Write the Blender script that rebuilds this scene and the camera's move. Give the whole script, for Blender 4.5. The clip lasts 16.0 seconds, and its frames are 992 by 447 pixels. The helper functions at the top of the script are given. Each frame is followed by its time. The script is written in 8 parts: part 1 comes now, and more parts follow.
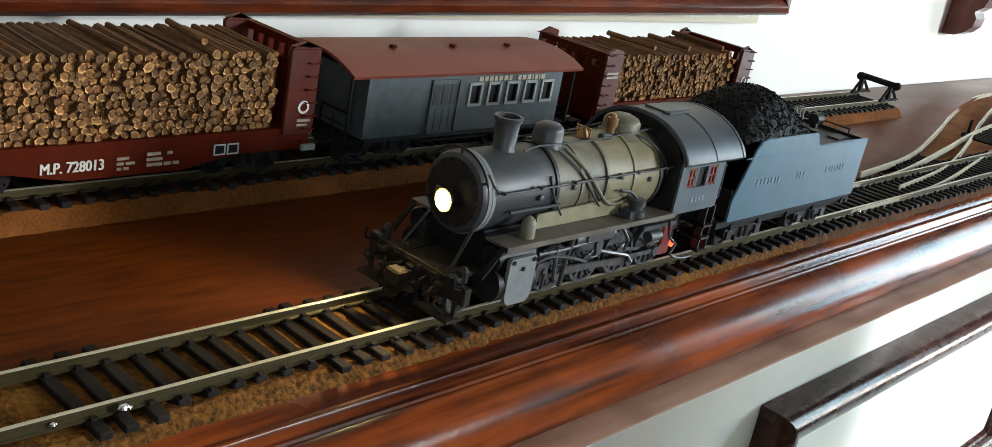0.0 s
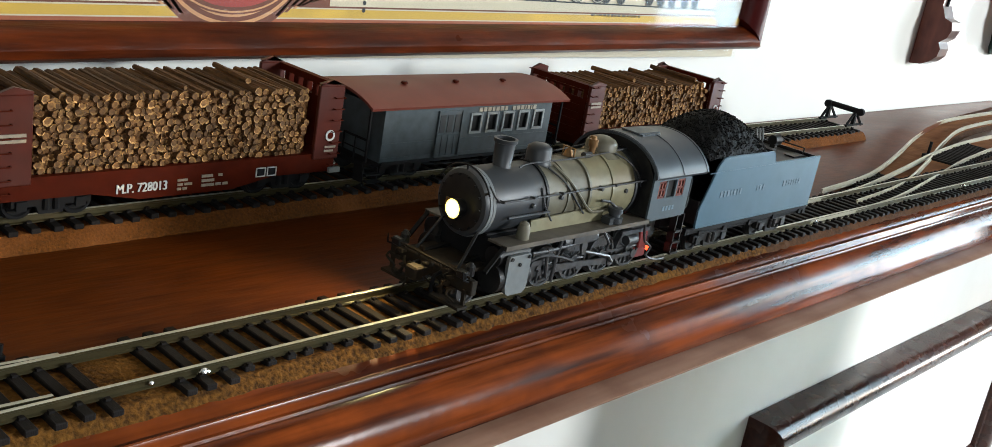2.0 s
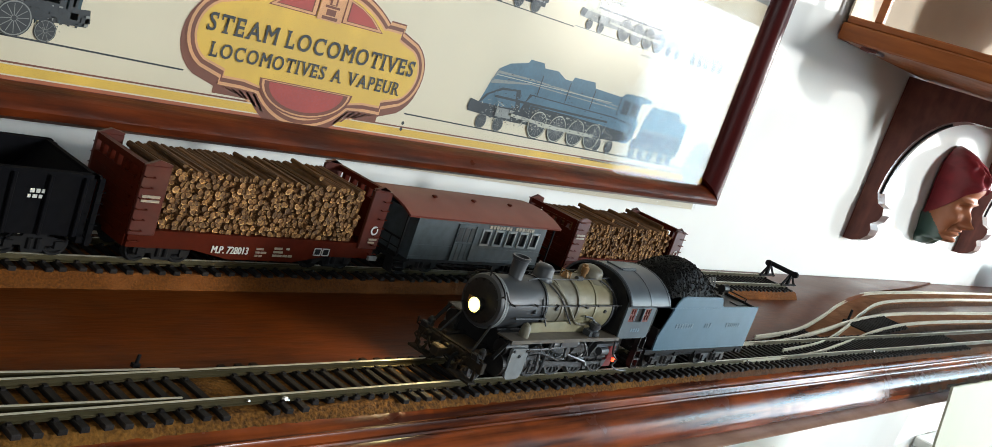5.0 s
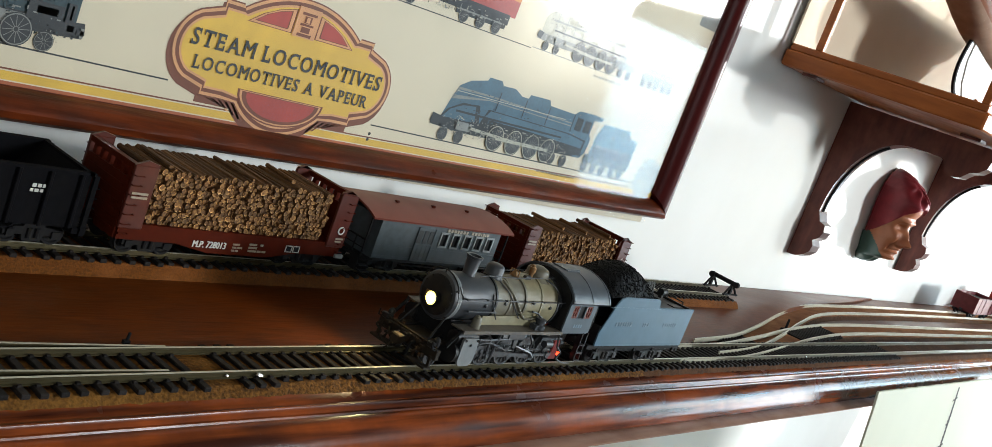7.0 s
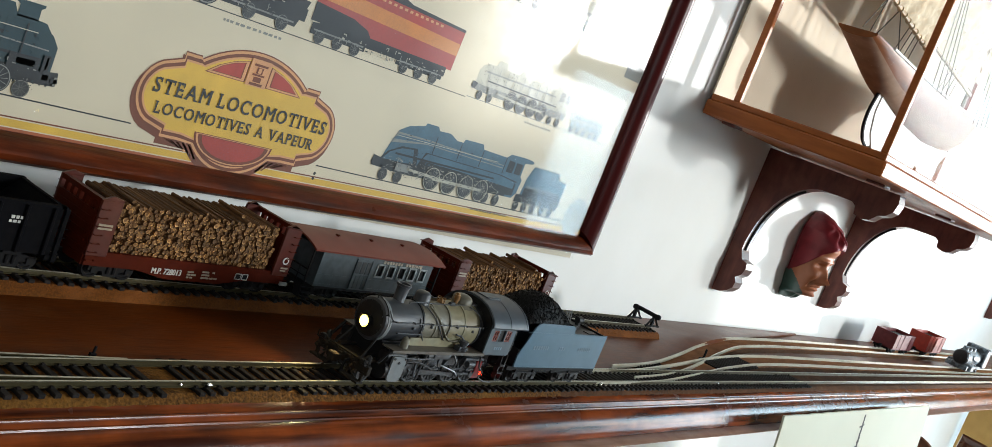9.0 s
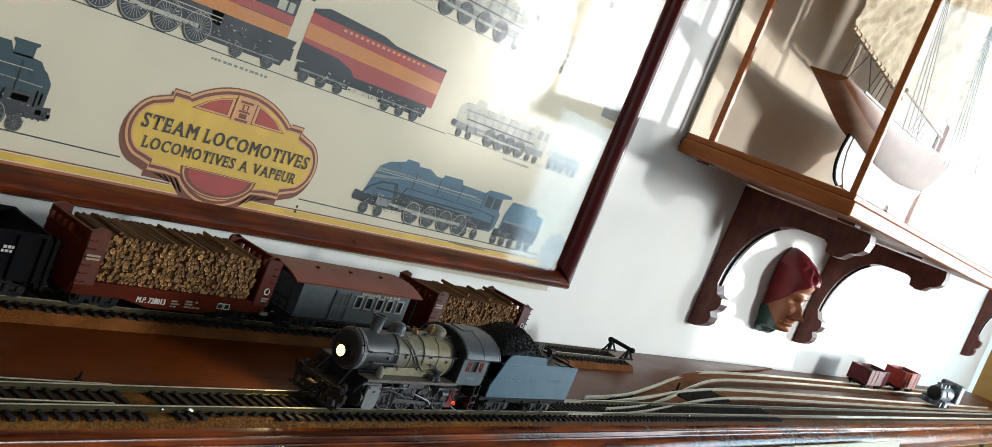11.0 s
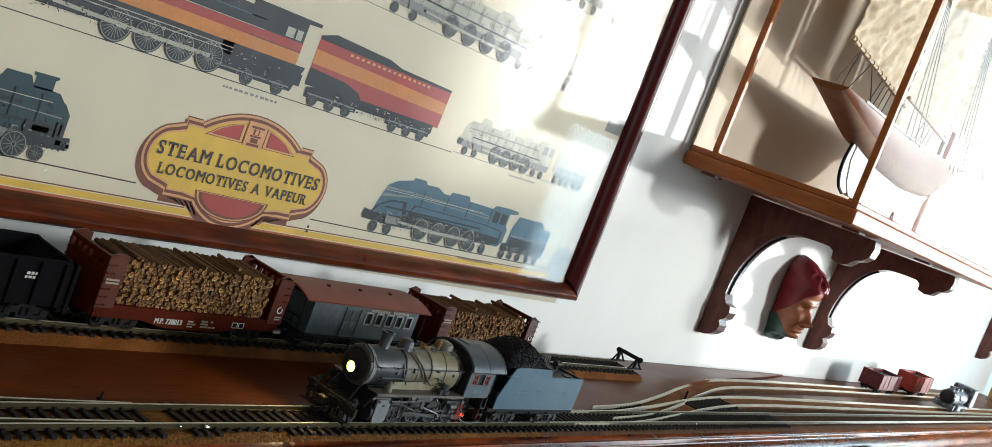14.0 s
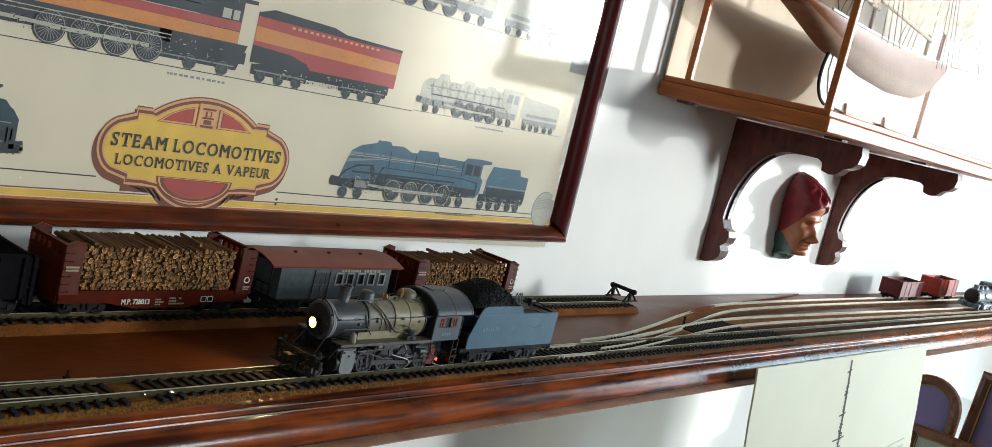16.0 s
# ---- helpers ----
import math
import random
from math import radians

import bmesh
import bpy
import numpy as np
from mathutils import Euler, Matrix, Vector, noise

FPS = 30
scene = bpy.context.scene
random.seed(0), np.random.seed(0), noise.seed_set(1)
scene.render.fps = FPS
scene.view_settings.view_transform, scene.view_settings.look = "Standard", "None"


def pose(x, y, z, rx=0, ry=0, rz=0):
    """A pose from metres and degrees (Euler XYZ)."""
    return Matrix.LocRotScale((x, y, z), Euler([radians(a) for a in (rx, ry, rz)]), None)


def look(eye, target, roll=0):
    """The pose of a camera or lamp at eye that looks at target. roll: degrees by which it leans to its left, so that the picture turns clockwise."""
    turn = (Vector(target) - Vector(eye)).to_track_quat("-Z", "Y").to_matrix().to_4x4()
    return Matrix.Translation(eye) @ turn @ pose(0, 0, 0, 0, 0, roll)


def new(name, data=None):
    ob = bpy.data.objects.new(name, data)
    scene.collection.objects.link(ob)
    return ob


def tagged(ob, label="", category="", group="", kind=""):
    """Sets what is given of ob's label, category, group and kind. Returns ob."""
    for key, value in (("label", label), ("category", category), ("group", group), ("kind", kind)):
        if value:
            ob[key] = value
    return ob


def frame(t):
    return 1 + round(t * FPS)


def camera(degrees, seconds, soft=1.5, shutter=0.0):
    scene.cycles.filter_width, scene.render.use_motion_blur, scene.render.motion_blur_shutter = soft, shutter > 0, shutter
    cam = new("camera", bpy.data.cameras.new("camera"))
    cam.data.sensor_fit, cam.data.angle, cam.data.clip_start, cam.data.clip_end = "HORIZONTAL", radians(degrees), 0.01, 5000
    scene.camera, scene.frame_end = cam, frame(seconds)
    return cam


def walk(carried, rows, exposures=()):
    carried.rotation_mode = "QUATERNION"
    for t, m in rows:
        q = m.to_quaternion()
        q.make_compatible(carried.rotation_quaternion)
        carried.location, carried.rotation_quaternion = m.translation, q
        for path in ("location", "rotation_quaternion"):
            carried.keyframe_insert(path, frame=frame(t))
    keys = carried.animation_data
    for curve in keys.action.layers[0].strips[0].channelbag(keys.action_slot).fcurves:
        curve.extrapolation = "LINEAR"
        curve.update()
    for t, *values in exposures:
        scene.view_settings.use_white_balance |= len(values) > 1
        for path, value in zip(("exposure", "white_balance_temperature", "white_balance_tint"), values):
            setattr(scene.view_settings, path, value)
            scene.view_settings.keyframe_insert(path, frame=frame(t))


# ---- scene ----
cam = camera(49.6, 16.0, soft=0.45)
EXPOSURES = [(0.0, 1.00), (4.0, 0.95), (6.5, 0.82), (9.0, 0.56), (13.0, 0.50), (15.0, 0.58), (16.0, 0.55)]
PATH = [
    (0.0, -0.2763, -0.3638, 0.1190, 70.01, -10.42, -45.79),
    (0.5, -0.2827, -0.3705, 0.1212, 70.49, -10.11, -45.50),
    (1.0, -0.2956, -0.3783, 0.1246, 70.97, -9.97, -45.35),
    (1.5, -0.3042, -0.3899, 0.1236, 71.38, -9.77, -45.54),
    (2.0, -0.3189, -0.4010, 0.1286, 71.99, -9.52, -46.28),
    (2.5, -0.3379, -0.4098, 0.1328, 72.72, -9.62, -46.80),
    (3.0, -0.3585, -0.4168, 0.1351, 74.43, -12.05, -46.92),
    (3.5, -0.3694, -0.4279, 0.1356, 75.55, -15.66, -46.41),
    (4.0, -0.3834, -0.4330, 0.1404, 76.71, -17.17, -46.40),
    (6.5, -0.4330, -0.4574, 0.1483, 79.04, -20.27, -48.63),
    (7.0, -0.4407, -0.4715, 0.1502, 79.39, -20.30, -49.02),
    (7.5, -0.4492, -0.4887, 0.1498, 79.72, -20.32, -49.26),
    (8.0, -0.4585, -0.5025, 0.1534, 80.45, -20.46, -50.05),
    (8.5, -0.4696, -0.5102, 0.1569, 81.23, -20.91, -51.04),
    (9.0, -0.4825, -0.5203, 0.1636, 82.27, -21.30, -51.50),
    (11.5, -0.5025, -0.5422, 0.1714, 84.35, -22.16, -52.19),
    (12.0, -0.5081, -0.5479, 0.1724, 84.60, -22.09, -52.20),
    (12.5, -0.5064, -0.5537, 0.1765, 84.70, -21.79, -52.14),
    (13.0, -0.5088, -0.5580, 0.1803, 84.65, -21.71, -51.94),
    (13.5, -0.5077, -0.5569, 0.1798, 84.56, -21.54, -51.67),
    (14.0, -0.5107, -0.5540, 0.1801, 84.37, -21.04, -51.35),
    (14.5, -0.5069, -0.5654, 0.1815, 83.96, -19.85, -50.87),
    (15.0, -0.5019, -0.5816, 0.1840, 83.46, -16.79, -50.33),
    (15.5, -0.4941, -0.5985, 0.1847, 83.02, -14.84, -50.00),
    (16.0, -0.4903, -0.6109, 0.1843, 82.23, -13.49, -49.94),
]
walk(cam, [(t, pose(x, y, z, rx, ry, rz)) for t, x, y, z, rx, ry, rz in PATH], EXPOSURES)

# ---- light ----
world = bpy.data.worlds.new("sky")
scene.world = world
world.use_nodes = True
wn, wl = world.node_tree.nodes, world.node_tree.links
sky = wn.new("ShaderNodeTexSky")
sky.sky_type, sky.sun_disc = "NISHITA", False
sky.sun_elevation, sky.sun_rotation = radians(6), radians(125)
wl.new(sky.outputs[0], wn["Background"].inputs[0])
wn["Background"].inputs[1].default_value = 0.12


def area_lamp(name, eye, target, sx, sy, watts, colour):
    data = bpy.data.lights.new(name, "AREA")
    data.shape, data.size, data.size_y, data.energy, data.color = "RECTANGLE", sx, sy, watts, colour
    ob = new(name, data)
    ob.matrix_basis = look(eye, target)
    return ob


# low sun through the end window, the sky's light in it, and two fills
sun_data = bpy.data.lights.new("sun", "SUN")
sun_data.energy, sun_data.angle, sun_data.color = 2.4, radians(1.4), (0.95, 0.98, 1.0)
sun = new("sun", sun_data)
sun.matrix_basis = look((2.62, -1.81, 0.22), (0.0, 0.0, 0.0))
area_lamp("window_light", (2.46, -0.95, 0.25), (0.3, -0.25, 0.0), 1.0, 1.3, 31.0, (0.58, 0.83, 1.0))
# unseen south fill, placed to brighten the wall more than the left end
area_lamp("south_fill", (1.6, -2.86, 0.80), (0.7, 0.0, 0.1), 0.48, 0.56, 51.0, (0.90, 0.96, 0.99))
# added west fill without a known source, softens shade under the case
area_lamp("west_fill", (-1.96, -2.15, 0.55), (0.3, 0.0, 0.1), 1.1, 1.3, 7.5, (0.86, 0.94, 1.0))

# the engine's own headlamp
LAMP_X = -0.086
beam = bpy.data.lights.new("headlamp_beam", "SPOT")
beam.energy, beam.color, beam.spot_size, beam.spot_blend, beam.shadow_soft_size = 0.075, (1.0, 0.76, 0.34), radians(140), 0.7, 0.0015
beam_ob = new("headlamp_beam", beam)
beam_ob.matrix_basis = look((LAMP_X - 0.0032, -0.1826, 0.0289), (LAMP_X - 0.1, -0.1826, 0.005))

# ---- helpers of this scene ----
MM = 0.001


def thing(name, label, category, x=0.0, y=0.0, z=0.0, group="", kind="", rz=0.0):
    ob = new(name)
    ob.empty_display_size = 0.01
    ob.matrix_basis = pose(x, y, z, 0, 0, rz)
    return tagged(ob, label, category, group, kind)


def part(name, bm, mats, parent=None, label="", smooth=False):
    me = bpy.data.meshes.new(name)
    if smooth:
        for fc in bm.faces:
            fc.smooth = True
    bm.to_mesh(me)
    bm.free()
    for m in (mats if isinstance(mats, (list, tuple)) else [mats]):
        me.materials.append(m)
    if smooth:
        me.set_sharp_from_angle(angle=radians(35))
    ob = new(name, me)
    ob.parent = parent
    return tagged(ob, label)


def solid(name, bm, mats, label, category, group="", kind="", smooth=False):
    return tagged(part(name, bm, mats, None, "", smooth), label, category, group, kind)


def box(bm, x0, x1, y0, y1, z0, z1, mi=0, bev=0.0):
    if bev > 0:
        b = bev
        sub = bmesh.new()
        vs = [sub.verts.new((x, y, z)) for x in (x0, x1) for y in (y0, y1) for z in (z0, z1)]
        for q in ((0, 1, 3, 2), (4, 6, 7, 5), (0, 4, 5, 1), (2, 3, 7, 6), (0, 2, 6, 4), (1, 5, 7, 3)):
            sub.faces.new([vs[i] for i in q])
        bmesh.ops.bevel(sub, geom=sub.edges[:], offset=b, segments=1, affect="EDGES", profile=0.5)
        merge(bm, sub, mi)
        return
    vs = [bm.verts.new((x, y, z)) for x in (x0, x1) for y in (y0, y1) for z in (z0, z1)]
    for q in ((0, 1, 3, 2), (4, 6, 7, 5), (0, 4, 5, 1), (2, 3, 7, 6), (0, 2, 6, 4), (1, 5, 7, 3)):
        bm.faces.new([vs[i] for i in q]).material_index = mi


def merge(bm, sub, mi=None, m=None):
    table = {}
    for v in sub.verts:
        table[v] = bm.verts.new(m @ v.co if m else v.co)
    for fc in sub.faces:
        nf = bm.faces.new([table[v] for v in fc.verts])
        nf.material_index = fc.material_index if mi is None else mi
        nf.smooth = fc.smooth
    sub.free()


def prism(bm, pts, axis, a, b, mi=0):
    """A polygon extruded along an axis from a to b; pts are the two other coordinates in x, y, z order."""
    def at(p, c):
        v = list(p)
        v.insert(axis, c)
        return v
    lo = [bm.verts.new(at(p, a)) for p in pts]
    hi = [bm.verts.new(at(p, b)) for p in pts]
    n = len(pts)
    for i in range(n):
        j = (i + 1) % n
        bm.faces.new((lo[i], lo[j], hi[j], hi[i])).material_index = mi
    bm.faces.new(lo[::-1]).material_index = mi
    bm.faces.new(hi).material_index = mi


def lathe(bm, centre, axis, prof, seg=24, mi=0, a0=0.0, a1=2 * math.pi, cap=True):
    """Profile of (along, radius) turned round an axis through centre."""
    full = abs(a1 - a0 - 2 * math.pi) < 1e-6
    u, w = [(1, 2), (2, 0), (0, 1)][axis]
    rings = []
    for s, r in prof:
        ring = []
        for k in range(seg if full else seg + 1):
            a = a0 + (a1 - a0) * k / seg
            p = [0.0, 0.0, 0.0]
            p[axis], p[u], p[w] = s, r * math.cos(a), r * math.sin(a)
            ring.append(bm.verts.new([p[i] + centre[i] for i in range(3)]))
        rings.append(ring)
    n = len(rings[0])
    for r0, r1 in zip(rings, rings[1:]):
        for k in range(n if full else n - 1):
            j = (k + 1) % n
            bm.faces.new((r0[k], r0[j], r1[j], r1[k])).material_index = mi
    if cap and full:
        bm.faces.new(rings[0][::-1]).material_index = mi
        bm.faces.new(rings[-1]).material_index = mi


def rod(bm, p, q, r, seg=8, mi=0):
    tube(bm, [p, q], r, seg, mi)


def tube(bm, pts, r, seg=8, mi=0, closed=False):
    pts = [Vector(p) for p in pts]
    rings, n = [], len(pts)
    side = None
    for i, p in enumerate(pts):
        t = (pts[min(i + 1, n - 1)] - pts[max(i - 1, 0)]).normalized()
        if side is None:
            side = t.orthogonal().normalized()
        side = (side - t * side.dot(t)).normalized()
        up = t.cross(side)
        rr = r[i] if isinstance(r, (list, tuple)) else r
        rings.append([bm.verts.new(p + (side * math.cos(2 * math.pi * k / seg) + up * math.sin(2 * math.pi * k / seg)) * rr) for k in range(seg)])
    for r0, r1 in zip(rings, rings[1:]):
        for k in range(seg):
            j = (k + 1) % seg
            bm.faces.new((r0[k], r0[j], r1[j], r1[k])).material_index = mi
    bm.faces.new(rings[0][::-1]).material_index = mi
    bm.faces.new(rings[-1]).material_index = mi


def sweep(bm, path, prof, mi=0):
    """A closed profile of (aside, up) swept along a path of points in plan; aside is to the path's left."""
    rings, n = [], len(path)
    for i, p in enumerate(path):
        p0, p1 = Vector(path[max(i - 1, 0)]), Vector(path[min(i + 1, n - 1)])
        d = p1 - p0
        left = Vector((-d.y, d.x, 0)).normalized()
        rings.append([bm.verts.new(Vector(p) + left * a + Vector((0, 0, b))) for a, b in prof])
    m = len(prof)
    for r0, r1 in zip(rings, rings[1:]):
        for k in range(m):
            j = (k + 1) % m
            bm.faces.new((r0[k], r1[k], r1[j], r0[j])).material_index = mi
    bm.faces.new(rings[0]).material_index = mi
    bm.faces.new(rings[-1][::-1]).material_index = mi


def smooth_path(pts, step=0.01):
    """Catmull-Rom through points, resampled."""
    pts = [Vector(p) for p in pts]
    out = []
    for i in range(len(pts) - 1):
        p0, p1, p2, p3 = pts[max(i - 1, 0)], pts[i], pts[i + 1], pts[min(i + 2, len(pts) - 1)]
        n = max(1, int((p2 - p1).length / step))
        for k in range(n):
            t = k / n
            out.append(0.5 * (2 * p1 + (p2 - p0) * t + (2 * p0 - 5 * p1 + 4 * p2 - p3) * t * t + (3 * p1 - p0 - 3 * p2 + p3) * t ** 3))
    out.append(pts[-1])
    return out


def letters(name, text, size, mat, parent, m, label="", extrude=0.00012, width=None, fat=0.0):
    cu = bpy.data.curves.new(name, "FONT")
    cu.body, cu.size, cu.extrude, cu.resolution_u = text, size, extrude, 3
    tmp = new(name, cu)
    dg = bpy.context.evaluated_depsgraph_get()
    me = bpy.data.meshes.new_from_object(tmp.evaluated_get(dg))
    bpy.data.objects.remove(tmp)
    xs = [v.co.x for v in me.vertices]
    k = width / (max(xs) - min(xs)) if width else 1.0
    x0 = min(xs)
    for v in me.vertices:
        v.co.x = (v.co.x - x0) * k
    if fat:
        bm, two = bmesh.new(), bmesh.new()
        bm.from_mesh(me)
        two.from_mesh(me)
        merge(bm, two, None, Matrix.Translation((fat, 0, 0.00004)))
        bm.to_mesh(me)
        bm.free()
    me.transform(m)
    me.materials.clear()
    me.materials.append(mat)
    me.name = name
    ob = new(name, me)
    ob.parent = parent
    return tagged(ob, label)


def upright(x, y, z):
    """Letters that stand on a face turned to the room (towards -y)."""
    return pose(x, y, z, 90, 0, 0)


# ---- materials ----
def material(name, base, rough=0.5, metal=0.0, second=None, scale=400.0, amount=0.5, bump=0.0, bump_scale=None, stretch=(1, 1, 1), coat=0.0,
             spec=0.5, detail=6.0, per_object=0.0, stain=None, stain_scale=40.0, stain_amount=0.35, per_island=0.0, rough_var=0.15, even_bump=False):
    m = bpy.data.materials.new(name)
    m.use_nodes = True
    nt = m.node_tree
    nd, ln = nt.nodes, nt.links
    bs = nd["Principled BSDF"]
    bs.inputs["Metallic"].default_value = metal
    bs.inputs["Specular IOR Level"].default_value = spec
    bs.inputs["Coat Weight"].default_value = coat
    bs.inputs["Coat Roughness"].default_value = 0.12
    tc = nd.new("ShaderNodeTexCoord")
    mp = nd.new("ShaderNodeMapping")
    mp.inputs["Scale"].default_value = stretch
    ln.new(tc.outputs["Object"], mp.inputs[0])
    fine = nd.new("ShaderNodeTexNoise")
    fine.inputs["Scale"].default_value, fine.inputs["Detail"].default_value = scale, detail
    ln.new(mp.outputs[0], fine.inputs["Vector"])
    ramp = nd.new("ShaderNodeValToRGB")
    ramp.color_ramp.elements[0].position, ramp.color_ramp.elements[1].position = 0.5 - amount / 2, 0.5 + amount / 2
    two = second or tuple(c * 0.7 for c in base)
    ramp.color_ramp.elements[0].color, ramp.color_ramp.elements[1].color = (*two, 1), (*base, 1)
    ln.new(fine.outputs[0], ramp.inputs[0])
    colour = ramp.outputs[0]
    big = nd.new("ShaderNodeTexNoise")
    big.inputs["Scale"].default_value, big.inputs["Detail"].default_value = stain_scale, 4.0
    ln.new(tc.outputs["Object"], big.inputs["Vector"])
    if stain:
        rs = nd.new("ShaderNodeValToRGB")
        rs.color_ramp.elements[0].position, rs.color_ramp.elements[1].position = 0.48, 0.7
        rs.color_ramp.elements[0].color, rs.color_ramp.elements[1].color = (0, 0, 0, 1), (stain_amount,) * 3 + (1,)
        ln.new(big.outputs[0], rs.inputs[0])
        mx = nd.new("ShaderNodeMix")
        mx.data_type = "RGBA"
        ln.new(rs.outputs[0], mx.inputs["Factor"])
        ln.new(colour, mx.inputs["A"])
        mx.inputs["B"].default_value = (*stain, 1)
        colour = mx.outputs["Result"]
    if per_object or per_island:
        src = nd.new("ShaderNodeObjectInfo") if per_object else nd.new("ShaderNodeNewGeometry")
        hs = nd.new("ShaderNodeHueSaturation")
        mr = nd.new("ShaderNodeMapRange")
        a = per_object or per_island
        mr.inputs["To Min"].default_value, mr.inputs["To Max"].default_value = 1 - a, 1 + a
        ln.new(src.outputs["Random" if per_object else "Random Per Island"], mr.inputs["Value"])
        ln.new(mr.outputs[0], hs.inputs["Value"])
        ln.new(colour, hs.inputs["Color"])
        colour = hs.outputs[0]
    ln.new(colour, bs.inputs["Base Color"])
    rr = nd.new("ShaderNodeMapRange")
    rr.inputs["To Min"].default_value, rr.inputs["To Max"].default_value = max(0.02, rough - rough_var), min(1.0, rough + rough_var)
    ln.new(big.outputs[0], rr.inputs["Value"])
    ln.new(rr.outputs[0], bs.inputs["Roughness"])
    if bump:
        bp = nd.new("ShaderNodeBump")
        bp.inputs["Strength"].default_value, bp.inputs["Distance"].default_value = bump, 0.0006
        src = fine
        if bump_scale:
            src = nd.new("ShaderNodeTexNoise")
            src.inputs["Scale"].default_value, src.inputs["Detail"].default_value = bump_scale, 5.0
            ln.new((tc.outputs["Object"] if even_bump else mp.outputs[0]), src.inputs["Vector"])
        ln.new(src.outputs[0], bp.inputs["Height"])
        ln.new(bp.outputs[0], bs.inputs["Normal"])
    return m


def glowing(name, colour, strength):
    m = bpy.data.materials.new(name)
    m.use_nodes = True
    bs = m.node_tree.nodes["Principled BSDF"]
    bs.inputs["Base Color"].default_value = (*colour, 1)
    bs.inputs["Emission Color"].default_value = (*colour, 1)
    bs.inputs["Emission Strength"].default_value = strength
    return m


def clear_glass(name, tint=(1, 1, 1), rough=0.02, ior=1.5):
    m = bpy.data.materials.new(name)
    m.use_nodes = True
    nd, ln = m.node_tree.nodes, m.node_tree.links
    nd.remove(nd["Principled BSDF"])
    tr, gl, fr, mx = nd.new("ShaderNodeBsdfTransparent"), nd.new("ShaderNodeBsdfGlossy"), nd.new("ShaderNodeFresnel"), nd.new("ShaderNodeMixShader")
    tr.inputs[0].default_value = (*tint, 1)
    gl.inputs["Roughness"].default_value = rough
    fr.inputs[0].default_value = ior
    ln.new(fr.outputs[0], mx.inputs[0])
    ln.new(tr.outputs[0], mx.inputs[1])
    ln.new(gl.outputs[0], mx.inputs[2])
    ln.new(mx.outputs[0], nd["Material Output"].inputs[0])
    return m


MAHOGANY = material("mahogany", (0.225, 0.048, 0.010), 0.24, second=(0.030, 0.006, 0.002), scale=210, amount=0.26, bump=0.16, stretch=(0.06, 0.9, 0.9), coat=0.05, stain=(0.040, 0.009, 0.004), stain_scale=34, stain_amount=0.7, bump_scale=300, spec=0.14, rough_var=0.12, even_bump=True)
DECKWOOD = material("deck_wood", (0.132, 0.02992, 0.003168), 0.38, second=(0.05104, 0.01056, 0.001408), scale=260, amount=0.5, bump=0.16, stretch=(0.22, 1.5, 1.5), coat=0.0, spec=0.11, stain=(0.1144, 0.02992, 0.0044), stain_scale=11, stain_amount=0.6, bump_scale=600)
PLASTER = material("white_plaster", (0.80, 0.80, 0.77), 0.85, second=(0.76, 0.76, 0.725), scale=18, amount=0.5, bump=0.06, bump_scale=160, stain=(0.77, 0.74, 0.66), stain_scale=2.5, stain_amount=0.3, spec=0.2)
CORK = material("cork_ballast", (0.165, 0.0532, 0.0084), 0.95, spec=0.1, second=(0.066, 0.0247, 0.007), scale=1100, amount=0.5, bump=0.8, stain=(0.22, 0.076, 0.021), stain_scale=55, stain_amount=0.6)
TIE = material("tie_plastic", (0.016, 0.012, 0.010), 0.7, spec=0.18, second=(0.008, 0.006, 0.006), scale=900, stretch=(3, 0.6, 1), bump=0.2, per_object=0.4)
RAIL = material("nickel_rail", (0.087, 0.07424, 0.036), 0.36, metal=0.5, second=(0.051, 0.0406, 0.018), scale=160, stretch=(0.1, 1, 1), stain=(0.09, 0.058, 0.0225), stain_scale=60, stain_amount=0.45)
CAR_RED = material("oxide_red_paint", (0.0783, 0.009135, 0.002436), 0.5, spec=0.05, second=(0.0522, 0.006525, 0.001914), scale=220, stain=(0.04785, 0.00783, 0.00348), stain_scale=60, stain_amount=0.5)
POST_RED = material("satin_red_paint", (0.085, 0.012, 0.005), 0.38, spec=0.35, second=(0.058, 0.009, 0.004), scale=220, stain=(0.055, 0.009, 0.004), stain_scale=60, stain_amount=0.5)
ROOF_RED = material("roof_red_paint", (0.1764, 0.0368, 0.02176), 0.5, second=(0.1386, 0.0287, 0.017), scale=200, stain=(0.1344, 0.0368, 0.0238), stain_scale=50)
CAR_GREY = material("coach_grey_paint", (0.0629, 0.07903, 0.08709), 0.45, spec=0.35, second=(0.03468, 0.04355, 0.04596), scale=240, stain=(0.04838, 0.05242, 0.05242), stain_scale=60)
FRAME_GREY = material("window_frame_grey", (0.27, 0.28, 0.27), 0.5)
CAR_BLACK = material("black_plastic", (0.007, 0.007, 0.008), 0.75, second=(0.006, 0.006, 0.007), scale=300, spec=0.18, stain=(0.02, 0.018, 0.016), stain_scale=80)
LOCO_BLACK = material("smokebox_black", (0.01512, 0.01512, 0.01581), 0.42, metal=0.2, second=(0.009625, 0.009625, 0.01031), scale=260, spec=0.35, stain=(0.03438, 0.03231, 0.02887), stain_scale=110, stain_amount=0.8, bump=0.1)
LOCO_GREY = material("weathered_grey_metal", (0.04056, 0.04758, 0.05616), 0.45, metal=0.15, second=(0.039, 0.04056, 0.04368), scale=260, stain=(0.078, 0.07176, 0.06084), stain_scale=90, stain_amount=0.5, bump=0.08)
